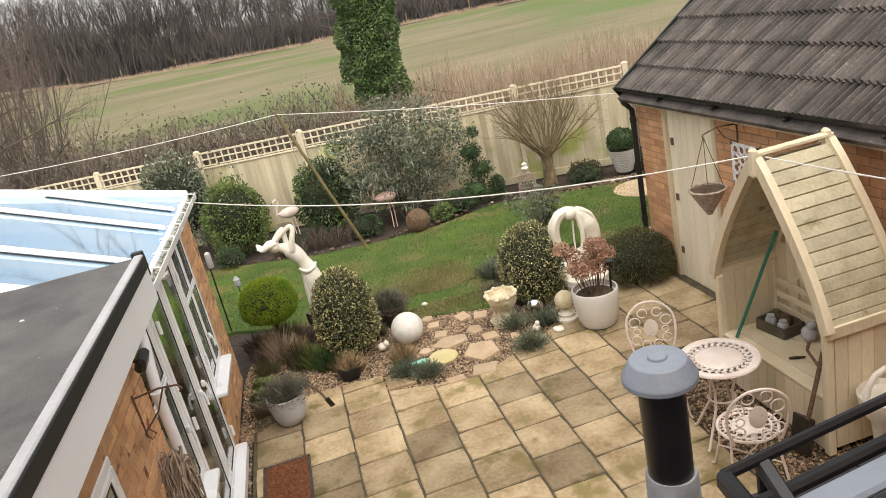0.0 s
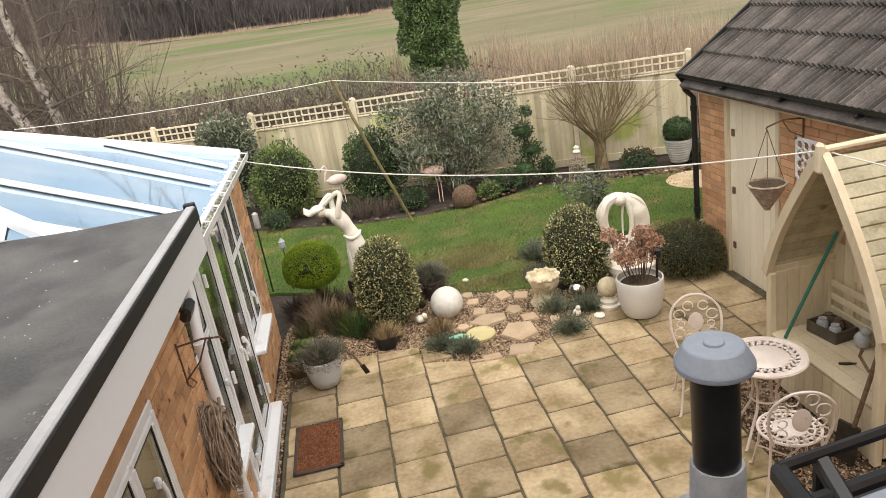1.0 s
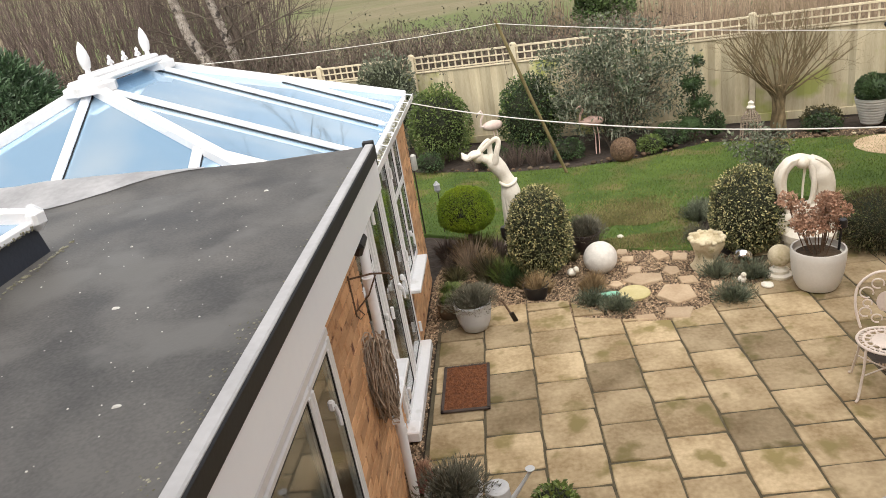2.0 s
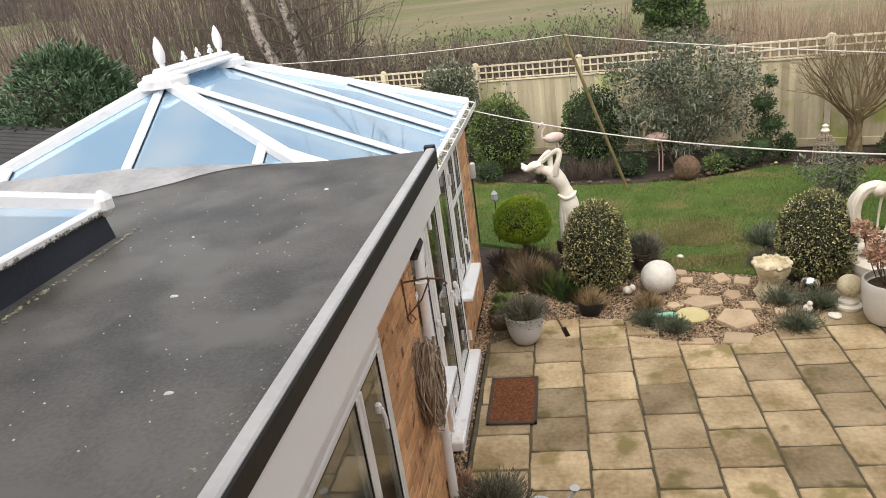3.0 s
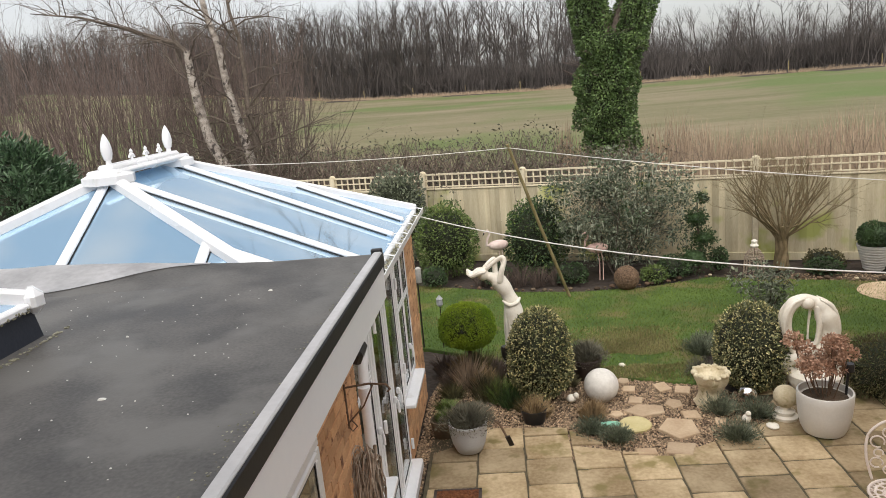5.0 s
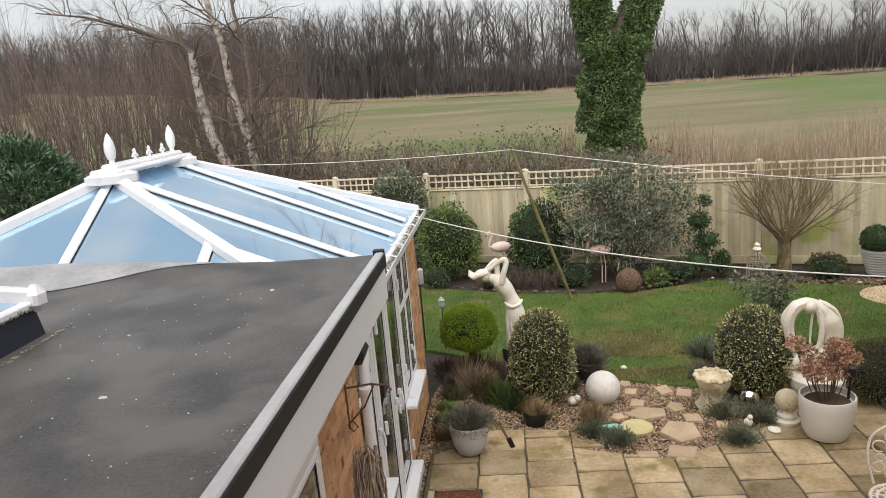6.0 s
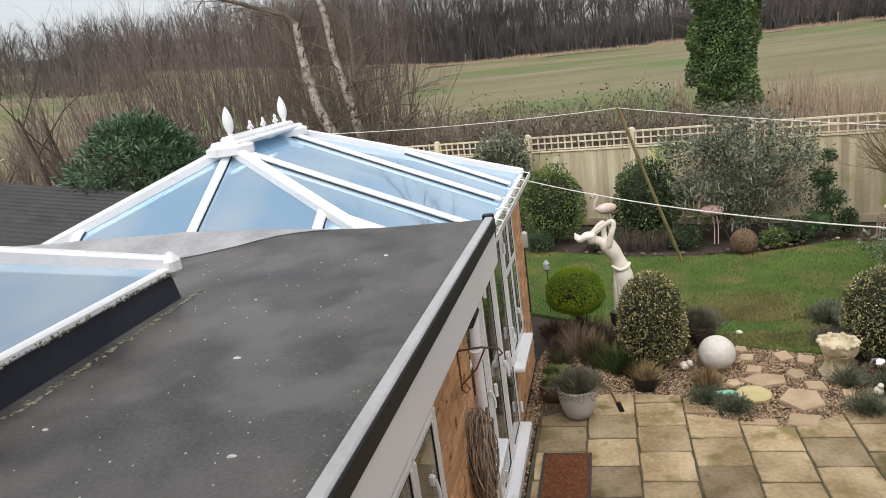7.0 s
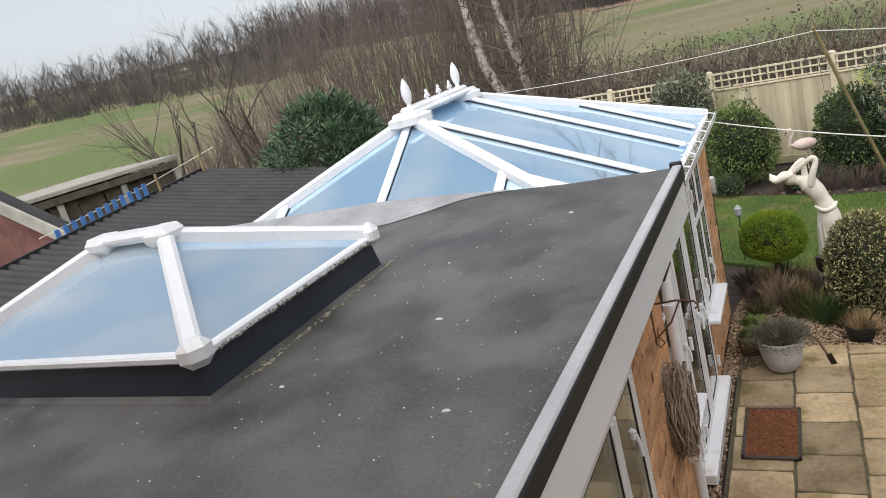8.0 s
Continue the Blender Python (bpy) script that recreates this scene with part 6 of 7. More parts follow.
# ---- arbour seat ----
def build_arbour():
    t = thing("arbour_seat", (0, 0, 0), "cream painted wooden arbour seat with pointed slatted roof", "arbour")
    xf, xb, y0, y1, yc = 3.8, 4.38, 3.5, 4.74, 4.12
    ze, zp = 1.0, 2.13

    def curve(s, u):
        """Roof line from eave (u = 0) to peak (u = 1); bowed outwards."""
        half = (y1 - y0) / 2 + 0.04
        return yc + s * half * (1 - u) ** 0.86 * (1 + 0.1 * math.sin(math.pi * u)), ze + (zp - ze) * u

    for x in (xf, xb + 0.02):
        for s in (-1, 1):
            g = Geo()
            pts = [curve(s, k / 10) for k in range(11)]
            v, f = [], []
            for y, z in pts:
                for dx, dn in ((-0.03, 0.035), (0.03, 0.035), (0.03, -0.045), (-0.03, -0.045)):
                    v.append((x + dx, y + s * dn * 0.85, z + dn * 0.5))
            for i in range(10):
                for k in range(4):
                    f.append((i * 4 + k, i * 4 + (k + 1) % 4, i * 4 + 4 + (k + 1) % 4, i * 4 + 4 + k))
            f += [(3, 2, 1, 0), (40, 41, 42, 43)]
            part("roof_arch", g.add(v, f), CREAM, t)
        part("finial_block", cbox(Geo(), (x - 0.02, yc, zp - 0.03), (0.05, 0.08, 0.22), 0.02), CREAM, t)
    for s in (-1, 1):
        for i in range(13):
            (ya, za), (yb, zb) = curve(s, (i + 0.04) / 13.3), curve(s, (i + 0.97) / 13.3)
            g = Geo()
            mid = Vector((0, (ya + yb) / 2, (za + zb) / 2))
            d = Vector((0, yb - ya, zb - za))
            nrm = Vector((0, d.z, -d.y)).normalized() * (s if s > 0 else -1)
            p, q = Vector((xf + 0.03, mid.y, mid.z)), Vector((xb, mid.y, mid.z))
            beam(g, p, q, d.length, 0.016, 0.004, up=nrm)
            part("roof_board", g, CREAM_ROOF, t)
    part("ridge_board", beam(Geo(), (xf, yc, zp + 0.03), (xb + 0.04, yc, zp + 0.03), 0.07, 0.03, 0.006), CREAM, t)
    for s, y in ((-1, y0), (1, y1)):
        part("eaves_rail", beam(Geo(), (xf, y + s * 0.03, ze), (xb, y + s * 0.03, ze), 0.04, 0.09, 0.006), CREAM, t)
        for x in (xf + 0.02, xb - 0.02):
            part("post", cbox(Geo(), (x, y, ze / 2), (0.06, 0.06, ze), 0.006), CREAM, t)
        for i in range(5):
            part("side_board", cbox(Geo(), (xf + 0.06 + 0.107 * (i + 0.5), y + s * 0.01, ze / 2 + 0.02), (0.104, 0.018, ze - 0.05), 0.004), CREAM, t)
    for i in range(11):
        y = y0 + 0.03 + (y1 - y0 - 0.06) * (i + 0.5) / 11
        u = 1 - abs(y - yc) / ((y1 - y0) / 2 + 0.04)
        top = ze + (zp - ze) * max(0.0, u) ** 1.05
        part("back_board", cbox(Geo(), (xb - 0.01, y, top / 2), (0.016, (y1 - y0 - 0.06) / 11 - 0.004, top - 0.05), 0.003), CREAM, t)
        part("front_board", cbox(Geo(), (xf + 0.02, y, 0.215), (0.018, (y1 - y0 - 0.06) / 11 - 0.004, 0.42), 0.004), CREAM, t)
    for i in range(5):
        part("seat_board", cbox(Geo(), (xf + 0.0 + 0.125 * (i + 0.5), yc, 0.45), (0.121, y1 - y0 - 0.02, 0.022), 0.004), CREAM, t)
    for z in (0.58, 0.7, 0.82):
        part("back_slat", cbox(Geo(), (xb - 0.05 - 0.0, yc, z), (0.022, y1 - y0 - 0.1, 0.06), 0.006), CREAM, t)
    for y in (yc - 0.35, yc + 0.35):
        part("slat_support", cbox(Geo(), (xb - 0.03, y, 0.68), (0.03, 0.05, 0.45), 0.004), CREAM, t)


build_arbour()
solo("green_pole", tube(Geo(), [(3.84, 4.58, 0.47), (4.14, 4.4, 1.4)], 0.014, 8), GREEN, "green metal pole leaning inside the arbour", "pole", smooth=True)
t = thing("bottle_crate", (4.2, 4.5, 0.462), "small wooden crate of jars on the arbour seat", "crate", rz=8)
g = Geo()
for a, b in (((-0.11, -0.15), (0.11, -0.15)), ((0.11, -0.15), (0.11, 0.15)), ((0.11, 0.15), (-0.11, 0.15)), ((-0.11, 0.15), (-0.11, -0.15))):
    beam(g, (*a, 0.05), (*b, 0.05), 0.014, 0.1, 0.003)
cbox(g, (0, 0, 0.006), (0.2, 0.28, 0.012), 0.002)
part("box", g, DARKWALL, t)
for i, (x, y, m) in enumerate(((-0.05, -0.08, COLLAR), (0.04, -0.02, RUST), (-0.04, 0.06, COLLAR), (0.05, 0.09, POTB))):
    part("jar", lathe(Geo(), [(0.04, 0.012), (0.045, 0.03), (0.045, 0.1), (0.03, 0.12), (0.032, 0.135)], (x, y, 0), 14), m, t, smooth=True)
solo("bird_ornament", ball(ball(Geo(), (0, 0, 0.07), 0.06, 14, 1.2, 0.15, 4), (0.0, -0.03, 0.16), 0.035, 10), COLLAR, "grey bird ornament on the arbour seat", "garden ornament", (4.25, 4.22, 0.462), smooth=True)
solo("work_glove", ball(ball(ball(Geo(), (0, 0, 0.015), 0.06, 12, 0.25, 0.4, 1), (0.06, 0.03, 0.012), 0.03, 8, 0.4, 0.3), (0.05, -0.03, 0.012), 0.026, 8, 0.4, 0.3), ROPE, "crumpled white work glove on the seat", "glove", (4.02, 3.66, 0.462), smooth=True)
solo("secateurs", tube(Geo(), [(-0.05, 0.03, 0.01), (0, 0, 0.012), (0.06, -0.02, 0.01)], [0.009, 0.012, 0.006], 6), METAL, "dark secateurs lying on the seat", "garden tool", (4.0, 4.05, 0.462))
t = thing("spade", (3.72, 3.62, 0), "old garden spade with wooden handle against the arbour", "spade")
part("shaft", tube(Geo(), [(-0.02, -0.05, 0.3), (0.05, -0.07, 0.62), (0.09, -0.1, 0.88)], 0.016, 8), RUST, t)
g = tube(Geo(), [(0.05, -0.08, 0.74), (0.02, -0.02, 0.84), (0.03, -0.03, 0.9)], 0.012, 6)
part("grip", g, RUST, t)
part("blade", cbox(Geo(), (-0.05, -0.02, 0.16), (0.02, 0.17, 0.3), 0.008, Euler((0, 0.2, 0.3)).to_matrix()), METAL, t)
t = thing("basket_urn", (4.1, 3.3, 0.0), "pale cast stone basket urn beside the arbour", "urn")
part("bowl", lathe(Geo(), [(0.1, 0), (0.12, 0.03), (0.07, 0.1), (0.09, 0.3), (0.16, 0.4), (0.18, 0.52), (0.165, 0.54), (0.15, 0.5)], n=24, wob=0.12), CAST, t, smooth=True)
part("handle", tube(Geo(), [(0.16 * math.cos(a / 6 * math.pi), 0, 0.52 + 0.2 * math.sin(a / 6 * math.pi)) for a in range(7)], 0.022, 8), CAST, t, smooth=True)


# ---- hanging basket and fretwork ----
def hanging_basket():
    t = thing("hanging_basket", (4.33, 5.62, 1.17), "woven cone hanging basket on the garage wall", "hanging basket")
    for i in range(12):
        z, r = 0.03 + i * 0.022, 0.02 + i * 0.0135
        g = tube(Geo(), [(r * math.cos(k * 0.3307), r * math.sin(k * 0.3307), z + 0.004 * (k % 2)) for k in range(20)], 0.0135, 5)
        part("woven_coil", g, WICKER, t)
    part("soil", lathe(Geo(), [(0.02, 0.02), (0.15, 0.27), (0.05, 0.3)], n=20, wob=0.2), SOIL, t)
    for i in range(3):
        a = i * 2.09
        part("chain", tube(Geo(), [(0.165 * math.cos(a), 0.165 * math.sin(a), 0.28), (0, 0, 0.78)], 0.004, 5), RUST, t)
    g = tube(Geo(), [(0.35, 0, 0.85), (0.35, 0, 0.6)], 0.008, 6)
    tube(g, [(0.35, 0, 0.82), (0.15, 0, 0.84), (0.0, 0, 0.8), (-0.01, 0, 0.78)], 0.008, 6)
    tube(g, [(0.35, 0, 0.65), (0.22, 0, 0.72), (0.15, 0, 0.83)], 0.006, 6)
    part("bracket", g, RUST, t)


hanging_basket()


def fret_panel():
    t = thing("fretwork_panel", (4.66, 5.49, 1.42), "white cut-out fretwork panel on the garage wall", "wall panel")
    g = Geo()
    for a, b in (((-0.19, 0), (0.19, 0)), ((0.19, 0), (0.19, 0.38)), ((0.19, 0.38), (-0.19, 0.38)), ((-0.19, 0.38), (-0.19, 0))):
        beam(g, (0, *a), (0, *b), 0.03, 0.012, 0.003, up=(1, 0, 0), extra=0.03)
    part("rim", g, UPVC, t)
    rng = random.Random(2)
    for i in range(4):
        for j in range(4):
            g = Geo()
            cy, cz = -0.14 + 0.093 * i, 0.05 + 0.093 * j
            a0 = rng.uniform(0, 6.28)
            tube(g, [(0, cy + 0.045 * math.cos(a0 + k * 0.7), cz + 0.045 * math.sin(a0 + k * 0.7)) for k in range(9)], 0.01, 5)
            part("scroll", g, UPVC, t)


fret_panel()


# ---- bistro set ----
def ring(g, c, r, rad, n=28, sides=6, axis="z", a0=0.0, a1=6.2832, ry=None):
    ry = ry or r
    pts = []
    for k in range(n + 1):
        a = a0 + (a1 - a0) * k / n
        u, w = r * math.cos(a), ry * math.sin(a)
        pts.append((c[0] + u, c[1] + w, c[2]) if axis == "z" else (c[0] + u, c[1], c[2] + w))
    return tube(g, pts, rad, sides)


def build_table():
    t = thing("bistro_table", (3.33, 4.05, 0.0), "round pinkish-white cast metal bistro table with pierced rim", "table")
    g = Geo()
    lathe(g, [(0.165, 0.692), (0.17, 0.7), (0.165, 0.704), (0.003, 0.704)], n=36)
    part("top_centre", g, PINKW, t, smooth=True)
    g = ring(Geo(), (0, 0, 0.697), 0.285, 0.014, 48)
    lathe(g, [(0.236, 0.692), (0.278, 0.692), (0.278, 0.704), (0.236, 0.704), (0.236, 0.692)], n=48)
    rim = part("rim", g, PINKW, t, smooth=True)
    for i in range(26):
        a = i * 2 * math.pi / 26
        part("rim_scroll", tube(Geo(), [(r * math.cos(a + o), r * math.sin(a + o), 0.698) for r, o in ((0.168, 0), (0.19, 0.07), (0.21, -0.07), (0.24, 0.02))], 0.0125, 6), PINKW, rim)
    for i in range(4):
        a = i * math.pi / 2 + 0.5
        c, s = math.cos(a), math.sin(a)
        part("leg", tube(Geo(), [(0.16 * c, 0.16 * s, 0.69), (0.09 * c, 0.09 * s, 0.45), (0.1 * c, 0.1 * s, 0.3), (0.24 * c, 0.24 * s, 0.02), (0.26 * c, 0.26 * s, 0.008)], 0.011, 7), PINKW, t, smooth=True)
    part("brace", ring(Geo(), (0, 0, 0.36), 0.1, 0.008), PINKW, t)


build_table()


def build_chair():
    t = thing("bistro_chair", (3.2, 4.72, 0), "ornate pinkish-white scrolled metal bistro chair", "chair", "bistro chairs")
    g = lathe(Geo(), [(0.1, 0.432), (0.105, 0.436), (0.1, 0.44), (0.003, 0.44)], n=26)
    part("seat_centre", g, PINKW, t, smooth=True)
    seat = part("seat_rim", ring(ring(Geo(), (0, 0, 0.436), 0.2, 0.011, 36), (0, 0, 0.436), 0.155, 0.007, 30), PINKW, t)
    for i in range(14):
        a = i * 2 * math.pi / 14
        part("seat_scroll", ring(Geo(), (0.135 * math.cos(a) * 1.0, 0.135 * math.sin(a), 0.437), 0.03, 0.006, 10, 5), PINKW, seat)
    for i in range(16):
        a = i * 2 * math.pi / 16 + 0.1
        part("seat_scroll", ring(Geo(), (0.178 * math.cos(a), 0.178 * math.sin(a), 0.437), 0.021, 0.005, 8, 5), PINKW, seat)
    for x, y in ((-0.15, -0.13), (0.15, -0.13), (-0.16, 0.13), (0.16, 0.13)):
        part("leg", tube(Geo(), [(x, y, 0.435), (x * 1.05, y * 1.1, 0.25), (x * 1.25, y * 1.45, 0.02), (x * 1.35, y * 1.6, 0.006)], 0.01, 7), PINKW, t, smooth=True)
    part("brace", tube(tube(Geo(), [(-0.17, -0.15, 0.2), (0.17, 0.15, 0.2)], 0.006, 6), [(0.17, -0.15, 0.2), (-0.17, 0.15, 0.2)], 0.006, 6), PINKW, t)
    b = 0.19
    g = swell(Geo(), [(-0.16, b, 0.435), (-0.2, b + 0.02, 0.6), (-0.19, b + 0.05, 0.76), (-0.1, b + 0.07, 0.86), (0, b + 0.075, 0.885), (0.1, b + 0.07, 0.86), (0.19, b + 0.05, 0.76), (0.2, b + 0.02, 0.6), (0.16, b, 0.435)], [0.01] * 9, 8, 4)
    back = part("back_frame", g, PINKW, t, smooth=True)
    part("back_medallion", ball(Geo(), (0, b + 0.035, 0.65), 0.062, 22, 1.4, 0, 0, 1.0, 0.1), PINKW, t, smooth=True)
    for s in (-1, 1):
        for x, z, r in ((0.13, 0.72, 0.045), (0.13, 0.55, 0.04), (0.06, 0.8, 0.04), (0.12, 0.63, 0.03), (0.05, 0.5, 0.035)):
            part("back_scroll", ring(Geo(), (s * x, b + 0.035, z), r, 0.006, 14, 5, "x", 0.4 * s, 5.6 + 0.4 * s), PINKW, back)
    return t


chair = build_chair()
chair.matrix_world = pose(3.12, 4.62, 0.006, 0, 0, -20)
copy_thing(chair, pose(3.2, 3.55, 0.006, 0, 0, 165))


# ---- beyond the fence ----
def fence_y(x):
    return 13.99 - 0.27 * x


def bramble_hedge():
    rng = random.Random(101)
    nr = np.random.default_rng(101)
    t = thing("bramble_hedge", (0, 0, 0), "tangled leafless bramble hedge behind the garden fence", "hedge", kind="stuff")
    g = Geo()
    pts_all = []
    for _ in range(2900):
        x = rng.uniform(-13, 3.6)
        y = fence_y(x) + rng.uniform(0.5, 2.6)
        h = rng.uniform(1.4, 2.4) * (1.0 if x < 1.5 else 0.85) + 0.25 * noise.noise((x * 0.8, 0, 0))
        a = rng.uniform(0, 6.28)
        l = rng.uniform(0.5, 1.4)
        z0 = terrain(x, y)
        pts = [(x, y, z0), (x + 0.2 * l * math.cos(a), y + 0.2 * l * math.sin(a), z0 + 0.7 * h), (x + 0.55 * l * math.cos(a), y + 0.5 * l * math.sin(a), z0 + h),
               (x + l * math.cos(a), y + 0.8 * l * math.sin(a), z0 + h * rng.uniform(0.5, 0.95))]
        tube(g, pts, [0.009, 0.008, 0.006, 0.003], 3, cap=False)
        pts_all += pts[1:]
    part("bramble_stems", g, BRAMBLE, t)
    idx = nr.integers(0, len(pts_all), 26000)
    p = np.array(pts_all)[idx] + nr.normal(0, 0.13, (26000, 3))
    part("bramble_leaves", leaves(Geo(), p, nr.normal(size=(26000, 3)), 0.065, nr, 0.6, 0.8), L_BRAM, t)


bramble_hedge()


def dry_grass_belt():
    rng = random.Random(102)
    g = Geo()
    for _ in range(10500):
        x = rng.uniform(2.0, 17)
        y = fence_y(x) + rng.uniform(0.8, 7.0)
        z0 = terrain(x, y)
        h = rng.uniform(1.3, 2.25) * (0.9 + 0.3 * noise.noise((x * 0.7, y * 0.7, 0)))
        w = rng.uniform(0.005, 0.011)
        lx, ly = rng.gauss(0, 0.14), rng.gauss(0, 0.14)
        g.add([(x - w, y, z0), (x + w, y, z0), (x + lx * 0.5 + w, y + ly * 0.5, z0 + h * 0.7), (x + lx * 0.5 - w, y + ly * 0.5, z0 + h * 0.7), (x + lx, y + ly, z0 + h)], [(0, 1, 2, 3), (3, 2, 4)])
    solo("dry_grass", g, REED, "belt of tall dry russet grass behind the fence", "tall grass", kind="stuff")
    for i, (x, d, h) in enumerate(((4.4, 1.2, 2.1), (5.2, 1.6, 1.9), (6.6, 1.5, 2.1), (7.7, 1.3, 2.0), (8.6, 1.9, 2.1), (3.6, 1.6, 1.9))):
        g = Geo()
        for k in range(9):
            a = k * 0.7
            grow(g, (0.1 * math.cos(a), 0.1 * math.sin(a), 0), (0.3 * math.cos(a), 0.3 * math.sin(a), 1), h, 0.009, 2, rng, (3, 5), 0.42, 0.45, 0.06, 0.02, 3, 0.3, 4)
        solo("bare_bush", g, BRAMBLE, "thin leafless bush behind the fence", "bush", (x, fence_y(x) + d, terrain(x, fence_y(x) + d)), group="bare bushes")


dry_grass_belt()


def ivy_tree():
    rng = np.random.default_rng(103)
    r2 = random.Random(103)
    t = thing("ivy_clad_tree", (2.95, 17.0, 0), "tree trunk wholly clad in dark green ivy, forking above", "tree")
    g = tube(Geo(), [(0, 0, 0), (0.02, 0, 2.0), (0.12, 0, 3.6), (0.2, 0, 4.4)], [0.42, 0.38, 0.34, 0.26], 12)
    tube(g, [(0.15, 0, 3.9), (-0.25, 0, 5.2), (-0.35, 0, 7.5)], [0.25, 0.2, 0.12], 10)
    tube(g, [(0.15, 0, 3.9), (0.7, 0.1, 5.2), (1.0, 0.1, 7.5)], [0.25, 0.2, 0.12], 10)
    part("trunk", g, BARK, t)
    for k in range(9):
        g = Geo()
        a = k * 0.7
        base = (-0.6, 0, 6.4) if k % 2 else (1.2, 0.1, 6.4)
        grow(g, base, (1.1 * math.cos(a), 0.9 * math.sin(a), 0.75), 4.2, 0.09, 4, r2, (3, 5), 0.58, 0.65, 0.13, -0.01, 6, 0.3, 4)
        part("limb", g, BARK, t, "bare grey limb")
    for k in range(6):
        g = Geo()
        grow(g, (-0.7, 0, 6.2 + 0.3 * k), (-1, 0.25 * math.sin(k * 2.0), 0.12 + 0.1 * k), 4.4, 0.1, 4, r2, (3, 5), 0.55, 0.65, 0.13, -0.01, 6, 0.3, 4)
        part("limb", g, BARK, t, "bare grey limb")
    core, f = Geo(), Geo()
    for k in range(7):
        p, o = shell(rng, 420, (0.5, 0.4, 0.4), 0.4, k, -1.0, 0.4)
        leaves(f, p + np.array([-1.1 - 0.42 * k, 0.2 * math.sin(k * 1.9), 6.35 + 0.2 * k + 0.5 * math.sin(k * 2.6)]), o, 0.09, rng, 0.7, 0.7)
    spans = [((0, 0, 0.2), (0.05, 0, 2.2), 0.62, 0.62), ((0.0, 0, 2.2), (0.1, 0, 4.3), 0.6, 0.66), ((-0.1, 0, 3.9), (-0.75, 0, 7.4), 0.45, 0.36), ((0.45, 0, 3.9), (1.45, 0.1, 7.4), 0.45, 0.36)]
    for k, (a, b, ra, rb) in enumerate(spans):
        a, b = np.array(a), np.array(b)
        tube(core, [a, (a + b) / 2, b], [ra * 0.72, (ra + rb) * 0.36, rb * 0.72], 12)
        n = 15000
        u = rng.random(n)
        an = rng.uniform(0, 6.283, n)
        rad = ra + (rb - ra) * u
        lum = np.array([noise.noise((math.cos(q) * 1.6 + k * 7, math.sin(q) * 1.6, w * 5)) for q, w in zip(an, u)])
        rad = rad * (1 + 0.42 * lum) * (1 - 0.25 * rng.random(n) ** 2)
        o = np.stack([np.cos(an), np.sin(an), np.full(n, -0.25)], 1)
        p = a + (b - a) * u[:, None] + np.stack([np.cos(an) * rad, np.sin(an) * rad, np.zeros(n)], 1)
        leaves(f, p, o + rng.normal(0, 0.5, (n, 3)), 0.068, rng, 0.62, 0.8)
    # solid dark core paints the shade behind the ivy leaves
    part("inner_shade_core", core, SHADE, t)
    part("ivy", f, L_IVY, t, "glossy dark ivy leaves")
    for k in range(26):
        a, z = r2.uniform(0, 6.28), r2.uniform(0.8, 4.2)
        g = Geo()
        grow(g, (0.5 * math.cos(a), 0.5 * math.sin(a), z), (math.cos(a), math.sin(a), 0.4), 0.55, 0.008, 1, r2, (2, 4), 0.5, 0.6, 0.1, 0, 4)
        part("twig", g, BRAMBLE, t)


ivy_tree()


